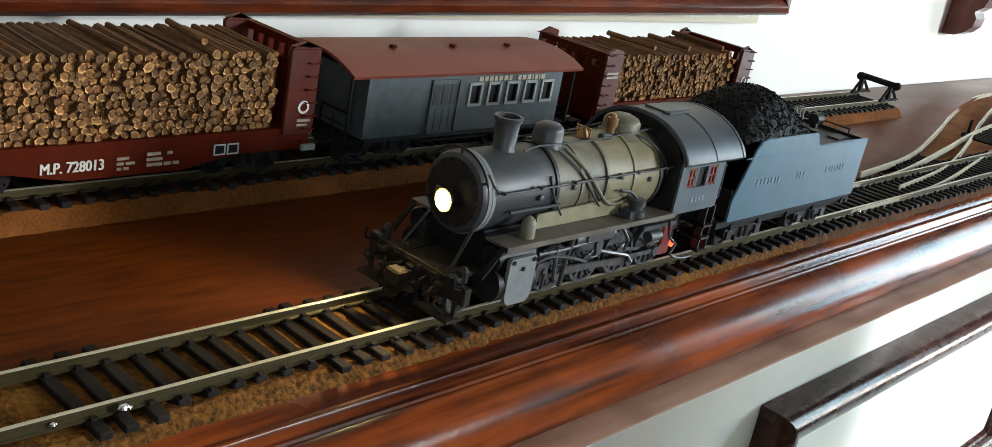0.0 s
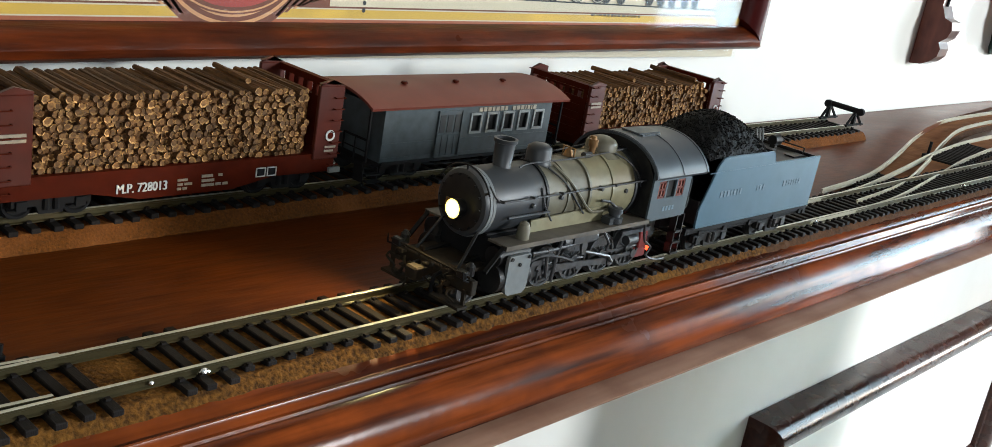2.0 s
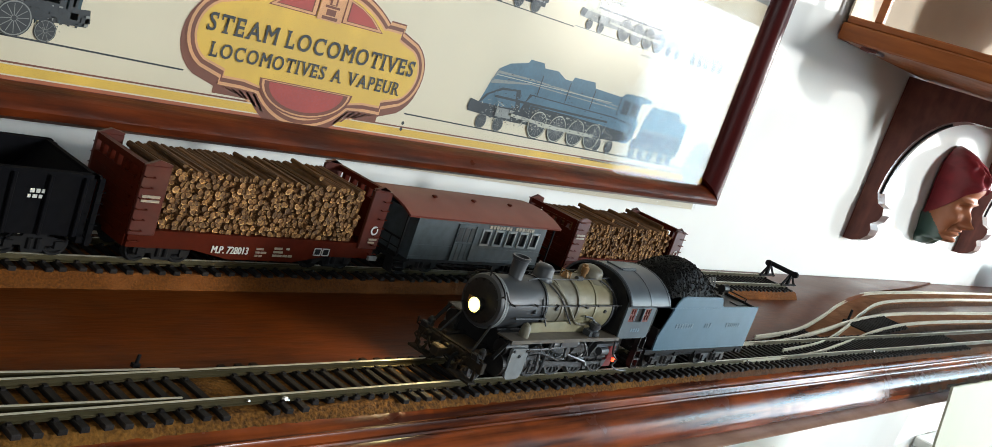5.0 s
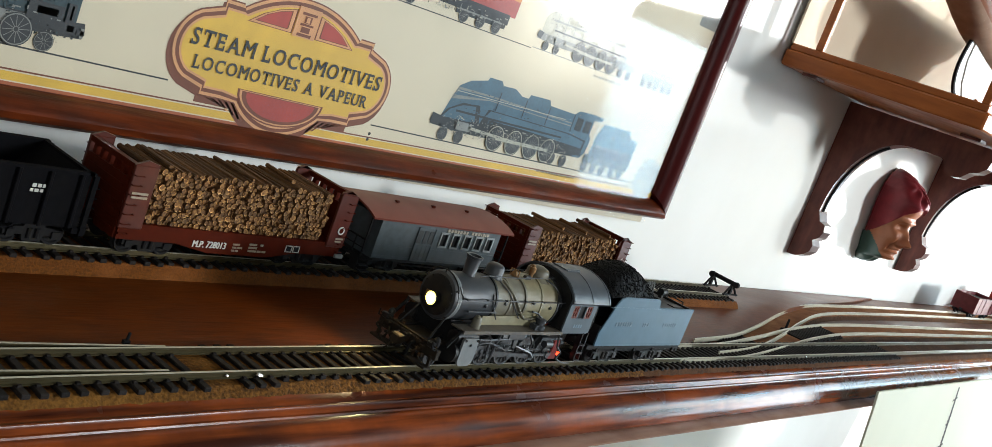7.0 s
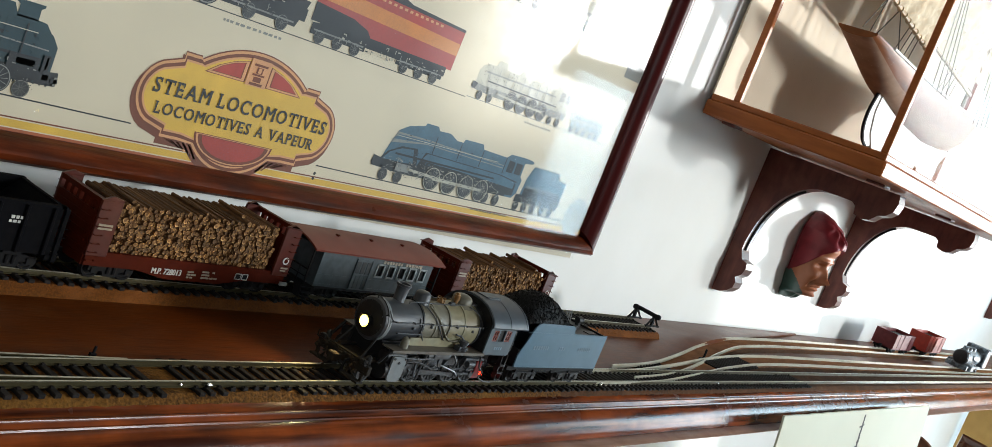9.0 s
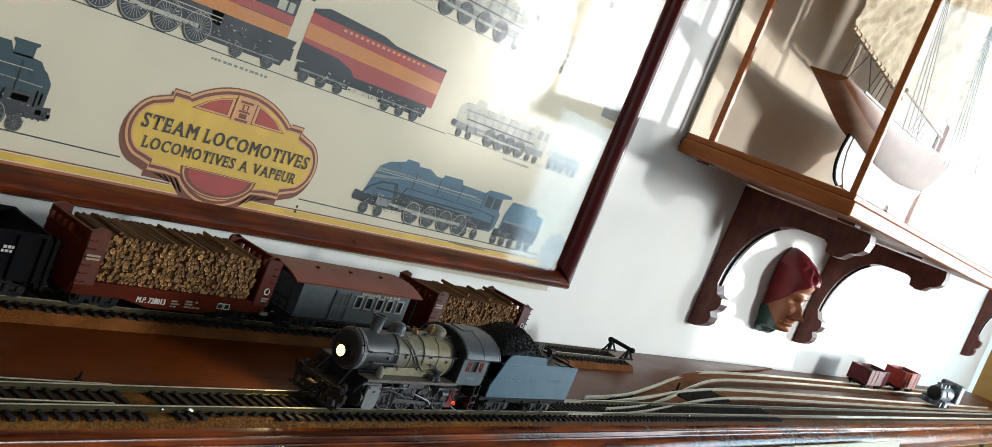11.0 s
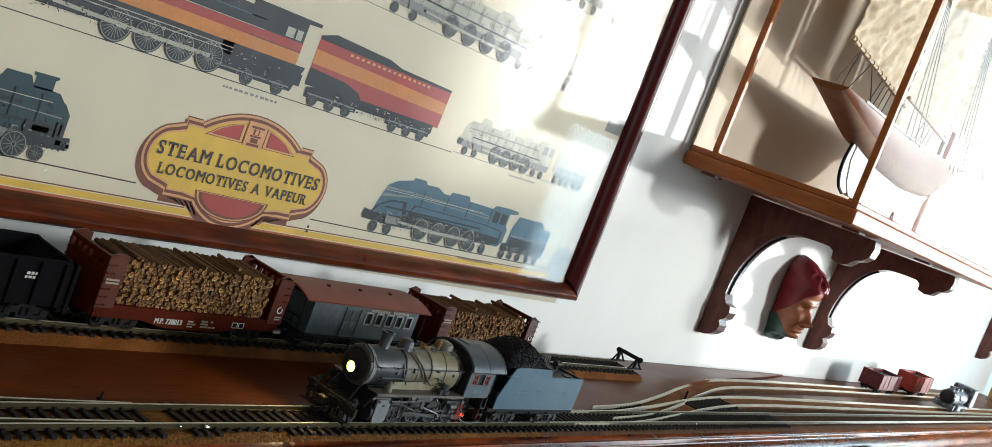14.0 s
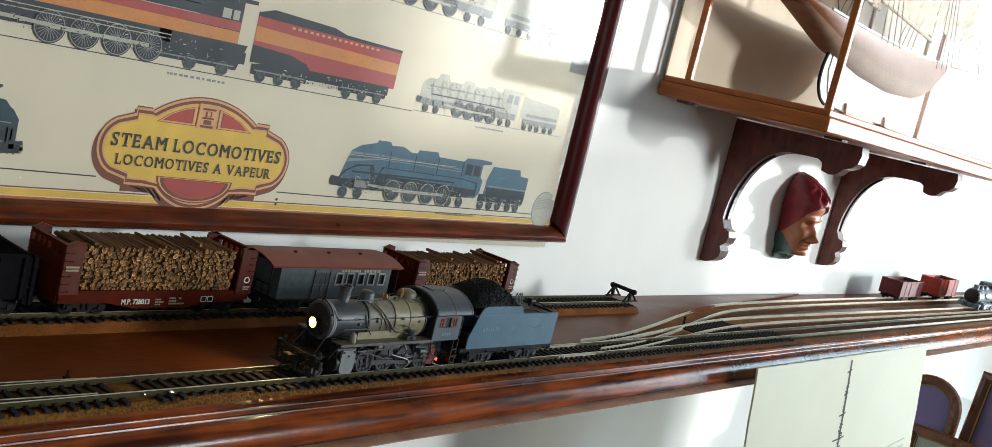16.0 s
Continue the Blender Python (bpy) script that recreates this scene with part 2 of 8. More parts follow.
LAGGING = material("dusty_lagging", (0.1452, 0.1338, 0.09152), 0.5, second=(0.0924, 0.0836, 0.05808), scale=200, stain=(0.22, 0.2024, 0.1452), stain_scale=90, stain_amount=0.6, bump=0.06)
PALE_LAGGING = material("pale_lagging", (0.265, 0.245, 0.150), 0.42, second=(0.165, 0.150, 0.090), scale=200, stain=(0.19, 0.145, 0.075), stain_scale=95, stain_amount=0.8, bump=0.06)
TENDER_BLUE = material("satin_grey_paint", (0.075, 0.140, 0.190), 0.40, spec=0.25, second=(0.062, 0.118, 0.160), scale=130, stain=(0.105, 0.165, 0.205), stain_scale=45, stain_amount=0.5)
GEAR = material("gear_steel", (0.09642, 0.1015, 0.1066), 0.42, metal=0.4, second=(0.0406, 0.0406, 0.04263), scale=400, stain=(0.05075, 0.04263, 0.03451), stain_scale=150, stain_amount=0.6)
PILOT_BROWN = material("rusty_pilot", (0.0245, 0.0182, 0.0112), 0.8, spec=0.2, second=(0.0126, 0.0098, 0.007), scale=420, stain=(0.049, 0.0266, 0.0105), stain_scale=160, stain_amount=0.6, bump=0.3)
BRASS = material("old_brass", (0.34, 0.20, 0.09), 0.45, metal=0.8, second=(0.2, 0.11, 0.05), scale=400)
CAB_SIDE = material("slate_cab_paint", (0.08663, 0.1114, 0.1278), 0.45, spec=0.25, second=(0.066, 0.08663, 0.099), scale=150, stain=(0.1155, 0.1278, 0.132), stain_scale=80, stain_amount=0.5)
CAB_RED = material("cab_sash_orange", (0.22, 0.04, 0.02), 0.5, second=(0.14, 0.025, 0.014), scale=400)
LIP_WOOD = material("pale_lip_wood", (0.33, 0.19, 0.13), 0.45, second=(0.22, 0.11, 0.07), scale=120, stretch=(0.2, 2, 2), stain=(0.16, 0.07, 0.04), stain_scale=40, stain_amount=0.6, spec=0.3)
LOW_FRAME = material("glossy_dark_frame", (0.050, 0.018, 0.012), 0.26, second=(0.018, 0.007, 0.006), scale=90, stretch=(0.2, 2, 2), coat=0.0, spec=0.22)
# red of the firebox glow, put into the ash pan's colour
ASH_RED = material("ash_pan_glow_red", (0.22, 0.012, 0.010), 0.6, second=(0.12, 0.008, 0.007), scale=300)
HOPPER_BLACK = material("dull_black_paint", (0.0064, 0.0064, 0.008), 0.85, second=(0.004, 0.004, 0.0048), scale=300, spec=0.04, stain=(0.0112, 0.0104, 0.0096), stain_scale=80)
# paler copy of the rail colour; window light on the yard rails painted in
LIT_YARD_RAIL = material("lit_yard_rail", (0.46, 0.43, 0.34), 0.42, metal=0.2, second=(0.33, 0.30, 0.22), scale=160, stretch=(0.1, 1, 1), stain=(0.24, 0.19, 0.11), stain_scale=50, stain_amount=0.4)
RAIL_HEAD = material("bright_rail_head", (0.62, 0.60, 0.50), 0.34, metal=0.35, second=(0.46, 0.44, 0.34), scale=200, stretch=(0.1, 1, 1), stain=(0.36, 0.32, 0.22), stain_scale=70, stain_amount=0.4)
# near-black stands in for shade inside cab, stack and coach windows
DARK = material("inside_shade", (0.006, 0.006, 0.006), 0.7)
COAL = material("coal", (0.0055, 0.0055, 0.006), 0.6, second=(0.003, 0.003, 0.003), scale=1400, bump=0.3, per_island=0.3, spec=0.08)
BARK = material("log_bark", (0.1623, 0.06839, 0.01457), 0.85, second=(0.051, 0.01943, 0.004372), scale=700, stretch=(2, 0.4, 2), bump=0.5, per_object=0.35)
CUT = material("log_cut_end", (0.2874, 0.1383, 0.04087), 0.8, second=(0.07983, 0.03437, 0.01057), scale=900, bump=0.3, per_object=0.4)
BARK_PILE = material("log_bark_pile", (0.1623, 0.06839, 0.01457), 0.85, second=(0.051, 0.01943, 0.004372), scale=700, stretch=(2, 0.4, 2), bump=0.5, per_island=0.35)
CUT_PILE = material("log_cut_end_pile", (0.2874, 0.1383, 0.04087), 0.8, second=(0.07983, 0.03437, 0.01057), scale=900, bump=0.3, per_island=0.4)
RIM = material("log_rim", (0.5944, 0.336, 0.1178), 0.8, second=(0.1928, 0.08401, 0.02475), scale=1200, bump=0.3, per_object=0.5)
RIM_PILE = material("log_rim_pile", (0.5944, 0.336, 0.1178), 0.8, second=(0.1928, 0.08401, 0.02475), scale=1200, bump=0.3, per_island=0.5)
WHITE_INK = material("white_lettering", (0.62, 0.62, 0.58), 0.6, second=(0.5, 0.5, 0.47), scale=600)
COACH_INK = material("coach_lettering", (0.36, 0.31, 0.23), 0.6, second=(0.22, 0.18, 0.13), scale=600)
PALE_INK = material("faded_lettering", (0.145, 0.205, 0.245), 0.6, second=(0.09, 0.15, 0.195), scale=600)
CHROME = material("bright_metal", (0.7, 0.7, 0.7), 0.2, metal=1.0)
JACKET = material("pale_jacket", (0.1811, 0.1984, 0.2026), 0.5, second=(0.138, 0.1509, 0.1552), scale=260, spec=0.3, stain=(0.2329, 0.2329, 0.2156), stain_scale=120, stain_amount=0.5)
CAB_ROOF = material("cab_roof_paint", (0.052, 0.062, 0.074), 0.38, second=(0.042, 0.050, 0.059), scale=200, spec=0.35, stain=(0.072, 0.084, 0.092), stain_scale=70)
DUSTY = material("dusty_board", (0.09488, 0.07755, 0.0561), 0.55, second=(0.0495, 0.04125, 0.03135), scale=240, stain=(0.1485, 0.1238, 0.08663), stain_scale=90, stain_amount=0.6)
MAIN_BALLAST = material("brown_ballast", (0.17, 0.072, 0.0136), 0.95, spec=0.1, second=(0.04, 0.0171, 0.0056), scale=750, amount=0.34, bump=1.0, stain=(0.24, 0.1125, 0.0208), stain_scale=38, stain_amount=0.5)
DARK_BED = material("dark_bed", (0.095, 0.043, 0.018), 0.9, second=(0.040, 0.019, 0.010), scale=700, amount=0.5, bump=0.5, spec=0.08, stain=(0.13, 0.06, 0.027), stain_scale=40, stain_amount=0.5)
YARD_BED = material("yard_board", (0.33, 0.150, 0.068), 0.85, second=(0.20, 0.085, 0.038), scale=240, amount=0.5, stretch=(0.15, 1, 1), bump=0.2, spec=0.05, stain=(0.14, 0.062, 0.030), stain_scale=24, stain_amount=0.6)
HEADLAMP = glowing("headlamp_glow", (1.0, 0.93, 0.60), 60.0)
# weak glow for the yellow halo round the headlamp's lens
LAMP_HALO = glowing("lamp_halo_glow", (1.0, 0.80, 0.16), 2.2)
RED_GLOW = glowing("firebox_glow", (1.0, 0.03, 0.01), 5.0)
DARK_FRAME = material("dark_picture_frame", (0.1436, 0.0261, 0.00522), 0.34, second=(0.0348, 0.00609, 0.00174), scale=210, amount=0.42, stretch=(0.12, 1.0, 1.0), spec=0.22, coat=0.0, bump=0.5, bump_scale=520, stain=(0.03045, 0.00696, 0.00261), stain_scale=30, stain_amount=0.6)
RED_EDGE = material("dark_red_frame_edge", (0.075, 0.008, 0.007), 0.33, second=(0.040, 0.004, 0.004), scale=90, stretch=(2, 2, 0.2), coat=0.05, spec=0.14)
BRACKET = material("bracket_wood", (0.1575, 0.045, 0.033), 0.5, second=(0.063, 0.018, 0.0135), scale=110, stretch=(1, 1, 0.3), coat=0.05, spec=0.25, stain=(0.195, 0.0675, 0.045), stain_scale=40, stain_amount=0.5, bump=0.1)
# greyer, glossier copy of the bracket wood carries the window's sheen on its edges
BRACKET_SHEEN = material("bracket_edge_sheen", (0.13, 0.075, 0.065), 0.34, second=(0.085, 0.045, 0.038), scale=110, stretch=(1, 1, 0.3), coat=0.25, spec=0.55)
CASE_WOOD = material("case_wood", (0.36, 0.105, 0.022), 0.40, second=(0.22, 0.058, 0.013), scale=80, stretch=(0.3, 0.3, 2), coat=0.04, spec=0.2, bump=0.06)
GLASS = clear_glass("pane_glass", rough=0.05, ior=1.29)
# dust and smears on the picture glass
gn, gk = GLASS.node_tree.nodes, GLASS.node_tree.links
smear, spread, dust, both = gn.new("ShaderNodeTexNoise"), gn.new("ShaderNodeMapRange"), gn.new("ShaderNodeBsdfGlossy"), gn.new("ShaderNodeMixShader")
smear.inputs["Scale"].default_value, smear.inputs["Detail"].default_value = 60.0, 9.0
spread.inputs["From Min"].default_value, spread.inputs["From Max"].default_value = 0.38, 0.66
spread.inputs["To Min"].default_value, spread.inputs["To Max"].default_value = 0.002, 0.014
dust.inputs["Roughness"].default_value = 0.17
gk.new(smear.outputs[0], spread.inputs["Value"])
gk.new(spread.outputs[0], both.inputs[0])
gk.new(gn["Mix Shader"].outputs[0], both.inputs[1])
gk.new(dust.outputs[0], both.inputs[2])
gk.new(both.outputs[0], gn["Material Output"].inputs[0])
CASE_GLASS = clear_glass("case_glass", rough=0.03, ior=1.07)

# ---- the room ----
X_LEFT, X_RIGHT, Y_BACK, FLOOR_Z, CEIL_Z = -2.0, 2.5, -2.9, -1.05, 1.45
WALL_Y = -0.006

# for unseen walls and ceiling, kept dark to cut bounce and glass veil
DIM_ROOM = material("dim_room_surface", (0.12, 0.095, 0.07), 0.9, second=(0.10, 0.08, 0.06), scale=30)


def wall_sheet(name, boxes, label, mat=None):
    bm = bmesh.new()
    for b in boxes:
        box(bm, *b)
    return solid(name, bm, mat or PLASTER, label, "wall", kind="structure")


wall_sheet("wall_north", [(X_LEFT - 0.1, X_RIGHT + 0.1, WALL_Y, WALL_Y + 0.12, FLOOR_Z, CEIL_Z)], "white plastered wall behind the shelf")
wall_sheet("wall_south", [(X_LEFT - 0.1, 1.34, Y_BACK - 0.1, Y_BACK, FLOOR_Z, CEIL_Z), (1.86, X_RIGHT + 0.1, Y_BACK - 0.1, Y_BACK, FLOOR_Z, CEIL_Z), (1.342, 1.858, Y_BACK - 0.1, Y_BACK, FLOOR_Z, 0.50), (1.342, 1.858, Y_BACK - 0.1, Y_BACK, 1.10, CEIL_Z)], "unseen dark wall across the room with an opening for the south fill", DIM_ROOM)
# unseen end wall; openings sized to limit where the sun lands
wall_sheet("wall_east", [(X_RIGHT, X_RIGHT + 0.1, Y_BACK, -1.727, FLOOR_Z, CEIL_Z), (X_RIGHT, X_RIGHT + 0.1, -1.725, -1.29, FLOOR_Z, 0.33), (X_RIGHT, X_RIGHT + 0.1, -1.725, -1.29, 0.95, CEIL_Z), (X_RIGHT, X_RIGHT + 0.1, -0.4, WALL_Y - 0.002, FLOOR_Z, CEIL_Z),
                         (X_RIGHT, X_RIGHT + 0.1, -1.288, -0.402, FLOOR_Z, -0.45), (X_RIGHT, X_RIGHT + 0.1, -1.288, -0.402, 0.95, CEIL_Z)], "unseen dark end wall, its window opening cut to shape the sun", DIM_ROOM)
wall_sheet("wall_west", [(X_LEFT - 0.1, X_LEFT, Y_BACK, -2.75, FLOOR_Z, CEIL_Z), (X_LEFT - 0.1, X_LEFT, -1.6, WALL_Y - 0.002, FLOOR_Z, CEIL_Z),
                         (X_LEFT - 0.1, X_LEFT, -2.748, -1.602, FLOOR_Z, -0.1), (X_LEFT - 0.1, X_LEFT, -2.748, -1.602, 1.2, CEIL_Z)], "unseen dark side wall with an opening for the west fill", DIM_ROOM)
bm = bmesh.new()
box(bm, X_LEFT - 0.1, X_RIGHT + 0.1, Y_BACK - 0.1, 0.1, FLOOR_Z - 0.1, FLOOR_Z - 0.002)
solid("floor", bm, DECKWOOD, "brown wooden floor of the room", "floor", kind="structure")
bm = bmesh.new()
box(bm, X_LEFT - 0.1, X_RIGHT + 0.1, Y_BACK - 0.1, 0.1, CEIL_Z + 0.002, CEIL_Z + 0.1)
solid("ceiling", bm, DIM_ROOM, "unseen dark ceiling that cuts bounce light", "ceiling", kind="structure")

# ---- the shelf ----
SHELF_L, SHELF_R = -1.0, 2.3
TRACK_Y, GAUGE = -0.1816, 0.0195


def yard_z(y):
    """Height of the low deck, which falls slightly to the wall."""
    return -0.008 - 0.054 * (y + 0.19)


def board_z(y):
    return -0.0025 if y < -0.09 else -0.0025 - 0.165 * (y + 0.09)


bm = bmesh.new()
prism(bm, [(-0.2030, -0.0298), (WALL_Y - 0.002, -0.0298), (WALL_Y - 0.002, yard_z(WALL_Y)), (-0.1985, yard_z(-0.1985)), (-0.2030, -0.0095)], 0, SHELF_L, SHELF_R)
solid("shelf_board", bm, DECKWOOD, "long stained wooden shelf on the wall carrying the model railway", "shelf", kind="structure")

# moulding along the shelf's edge: bead, groove and roll over a plain strip
prof = [(-0.1965, -0.0200), (-0.1975, -0.0066), (-0.2000, -0.0076), (-0.2020, -0.0089), (-0.2029, -0.0102), (-0.2033, -0.0094), (-0.2036, -0.0088), (-0.2041, -0.0086), (-0.2046, -0.0088), (-0.2049, -0.0094), (-0.2050, -0.0102), (-0.2053, -0.0116), (-0.2062, -0.0118), (-0.2066, -0.0128),
        (-0.2071, -0.0124), (-0.2080, -0.0126), (-0.2094, -0.0133), (-0.2112, -0.0144), (-0.2131, -0.0159), (-0.2147, -0.0178), (-0.2158, -0.0204), (-0.2165, -0.0234), (-0.2168, -0.0262), (-0.2165, -0.0280), (-0.2150, -0.0290)]
lip = [(-0.2140, -0.0284), (-0.2180, -0.0288), (-0.2246, -0.0294), (-0.2252, -0.0297), (-0.2250, -0.0305), (-0.2190, -0.0310), (-0.2025, -0.0310)]


def along_shelf(name, prof, mat, label):
    """A profile of (y, z) drawn along the shelf's front with small unevenness."""
    bm = bmesh.new()
    n = 200
    rings = []
    for i in range(n + 1):
        x = SHELF_L + (SHELF_R - SHELF_L) * i / n
        rings.append([bm.verts.new((x, y + 0.00015 * noise.noise((x * 23, z * 90, 5)), z + 0.0003 * noise.noise((x * 9, y * 60, 3)))) for y, z in prof])
    for r0, r1 in zip(rings, rings[1:]):
        for k in range(len(prof) - 1):
            bm.faces.new((r0[k], r0[k + 1], r1[k + 1], r1[k]))
    return solid(name, bm, mat, label, "moulding", kind="structure", smooth=True)


along_shelf("shelf_moulding", prof, MAHOGANY, "glossy mahogany moulding with a bead and a worn roll along the shelf's edge")
# lip is coloured paler than the moulding above it
along_shelf("shelf_lip", lip, LIP_WOOD, "pale lip under the shelf's moulding")

# raised board under the back track; its front edge swings back to the wall behind the yard
edge = smooth_path([(SHELF_L, -0.1665, 0), (-0.3, -0.1665, 0), (0.16, -0.1655, 0), (0.26, -0.158, 0), (0.36, -0.138, 0), (0.46, -0.110, 0), (0.56, -0.086, 0), (0.66, -0.066, 0), (0.80, -0.045, 0), (1.0, -0.0105, 0)], 0.02)
bm = bmesh.new()
cols = []
for p in edge:
    ys = [p.y + (WALL_Y - 0.003 - p.y) * k / 8 for k in range(9)]
    top = [bm.verts.new((p.x, y, max(board_z(y), yard_z(y) + 0.0005) - (0.0012 if k == 0 else 0))) for k, y in enumerate(ys)]
    foot = bm.verts.new((p.x, p.y, yard_z(p.y) - 0.002))
    cols.append([foot] + top)
for c0, c1 in zip(cols, cols[1:]):
    for k in range(9):
        bm.faces.new((c0[k], c0[k + 1], c1[k + 1], c1[k])[::-1])
solid("back_deck", bm, DECKWOOD, "raised stained board under the back track", "board", kind="structure", smooth=True)


# ---- track ----
RAIL_PROF = [(-0.0010, -0.0028), (0.0010, -0.0028), (0.0010, -0.0025), (0.00035, -0.0022), (0.00035, -0.0009), (0.0006, -0.0006), (0.0006, -0.0001), (0.00045, 0.0), (-0.00045, 0.0), (-0.0006, -0.0001), (-0.0006, -0.0006), (-0.00035, -0.0009), (-0.00035, -0.0022), (-0.0010, -0.0025)]


def offset_path(path, d):
    out = []
    for i, p in enumerate(path):
        t = Vector(path[min(i + 1, len(path) - 1)]) - Vector(path[max(i - 1, 0)])
        left = Vector((-t.y, t.x, 0)).normalized()
        out.append(Vector(p) + left * d)
    return out


def add_rail(parent, path, label="", side=None):
    bm = bmesh.new()
    sweep(bm, path, RAIL_PROF)
    bm.faces.ensure_lookup_table()
    for k in range(0, len(bm.faces) - 2, len(RAIL_PROF)):
        for j in (6, 7, 8):
            bm.faces[k + j].material_index = 1
    return part("rail", bm, [side or RAIL, RAIL_HEAD], parent, label)


def tie_mesh(name, half):
    bm = bmesh.new()
    box(bm, -0.00155, 0.00155, -half, half, -0.0018, 0.0, 0, 0.0003)
    for s in (-1, 1):
        for e in (-1, 1):
            c = s * GAUGE / 2 + e * 0.0017
            box(bm, -0.0007, 0.0007, c - 0.0006, c + 0.0006, -0.0001, 0.0007)
    me = bpy.data.meshes.new(name)
    bm.to_mesh(me)
    bm.free()
    me.materials.append(TIE)
    return me


TIE_MESH = tie_mesh("tie", 0.0168)
SHORT_TIE = tie_mesh("short_tie", 0.0122)
YARD_TIE = tie_mesh("yard_tie", 0.0138)


def track(name, path, label, pitch=0.0066, ties_from=None, ties_to=None, skip=(), short=(), tie=None):
    """Two rails on ties along a path of rail-top points; the path is the track's middle."""
    t = thing(name, label, "track", kind="structure")
    path = [Vector(p) for p in path]
    for s in (-1, 1):
        # yard rails take the painted-lit colour
        add_rail(t, offset_path(path, s * GAUGE / 2), "", LIT_YARD_RAIL if tie is YARD_TIE else None)
    run, carry = 0.0, 0.0
    k = 0
    for a, b in zip(path, path[1:]):
        seg = (b - a).length
        while carry <= seg:
            p = a.lerp(b, carry / seg)
            if (ties_from is None or p.x >= ties_from) and (ties_to is None or p.x <= ties_to) and not any(u <= p.x <= v for u, v in skip):
                o = new("tie", SHORT_TIE if any(u <= p.x <= v for u, v in short) else (tie or TIE_MESH))
                o.parent = t
                o.matrix_basis = pose(p.x + random.uniform(-0.0004, 0.0004), p.y + random.uniform(-0.0006, 0.0006), p.z - 0.0024, 0, 0, math.degrees(math.atan2(b.y - a.y, b.x - a.x)) + random.uniform(-2.0, 2.0))
                k += 1
            carry += pitch
        carry -= seg
    return t


def straight(x0, x1, y, z, step=0.05):
    n = max(1, int((x1 - x0) / step))
    return [(x0 + (x1 - x0) * i / n, y, z) for i in range(n + 1)]


def roadbed(name, path, half, low, label, top=0.0038, mat=CORK, edge=None):
    """A granular strip under a track with sloped, uneven shoulders; path gives the middle at rail height, low the ground height at y."""
    bm = bmesh.new()
    pts = [Vector(p) for p in path]
    fine = []
    for a, b in zip(pts, pts[1:]):
        m = max(1, int((b - a).length / 0.004))
        fine += [a.lerp(b, i / m) for i in range(m)]
    fine.append(pts[-1])
    rows = []
    offs = [-half - 0.0025, -half - 0.0005, -half + 0.0015, -half + 0.006, -half / 2, 0, half / 2, half - 0.006, half - 0.0015, half + 0.0005, half + 0.0025]
    for i, p in enumerate(fine):
        t = fine[min(i + 1, len(fine) - 1)] - fine[max(i - 1, 0)]
        left = Vector((-t.y, t.x, 0)).normalized()
        row = []
        for k, o in enumerate(offs):
            q = p + left * (o + 0.0006 * noise.noise((p.x * 220, o * 500, 1)))
            g = low(q.y)
            f = min(1, max(0, (half + 0.0025 - abs(o)) / 0.0035))
            z = g - 0.0004 + (p.z - top - g + 0.0004) * f + 0.0005 * noise.noise((p.x * 420, q.y * 420, 7)) * (1 if 0 < f else 0.3)
            row.append(bm.verts.new((q.x, q.y, z)))
        rows.append(row)
    for r0, r1 in zip(rows, rows[1:]):
        for k in range(len(offs) - 1):
            # the edge colour paints shade along a track's outer shoulders
            bm.faces.new((r0[k], r1[k], r1[k + 1], r0[k + 1])).material_index = 1 if edge and k in (0, 1, 8, 9) else 0
    return solid(name, bm, [mat, edge or mat], label, "ballast", kind="structure")


def zr(y):
    return -0.06 * (y + 0.1816)


main_path = straight(-0.95, 2.2, TRACK_Y, 0.0003)
track("main_track", main_path, "nickel-silver model rails on black ties in sandy ballast", ties_from=-0.42, ties_to=0.56, skip=[(-0.1995, -0.1875)], short=[(-0.166, -0.128)])
roadbed("main_roadbed", straight(-0.95, 0.10, TRACK_Y, 0.0003), 0.0152, yard_z, "sandy brown ballast strip under the front track", mat=MAIN_BALLAST)
roadbed("far_roadbed", straight(0.10, 2.2, TRACK_Y, 0.0003), 0.0152, yard_z, "dark brown strip under the far part of the front track", mat=DARK_BED)

BACK_Y, BACK_Z = -0.0818, 0.0065
back_path = straight(-0.95, 0.398, BACK_Y, BACK_Z)
track("back_track", back_path, "dull model rails on black ties on an ochre cork strip", ties_from=-0.42)
roadbed("back_roadbed", straight(-0.95, 0.404, BACK_Y, BACK_Z), 0.0178, board_z, "ochre cork strip under the back track")

second = smooth_path([(0.15, TRACK_Y, zr(TRACK_Y)), (0.24, -0.180, zr(-0.18)), (0.34, -0.165, zr(-0.165)), (0.46, -0.145, zr(-0.145)), (0.6, -0.134, zr(-0.134)), (0.9, -0.137, zr(-0.137)), (1.3, -0.142, zr(-0.142)), (1.9, -0.146, zr(-0.146))], 0.02)
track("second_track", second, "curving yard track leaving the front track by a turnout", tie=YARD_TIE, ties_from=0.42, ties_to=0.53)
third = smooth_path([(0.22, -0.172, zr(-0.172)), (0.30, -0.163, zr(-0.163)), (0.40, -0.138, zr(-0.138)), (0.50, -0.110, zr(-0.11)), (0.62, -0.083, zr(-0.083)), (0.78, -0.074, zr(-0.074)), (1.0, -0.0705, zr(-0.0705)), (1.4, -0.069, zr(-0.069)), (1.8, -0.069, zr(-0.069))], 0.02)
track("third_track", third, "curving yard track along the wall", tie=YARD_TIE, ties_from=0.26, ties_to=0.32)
# dark edges here are the shadow bands beside the yard rails, as colour
roadbed("second_roadbed", second[6:], 0.0132, yard_z, "brown wooden strip under the yard track", mat=YARD_BED, edge=DARK_BED)
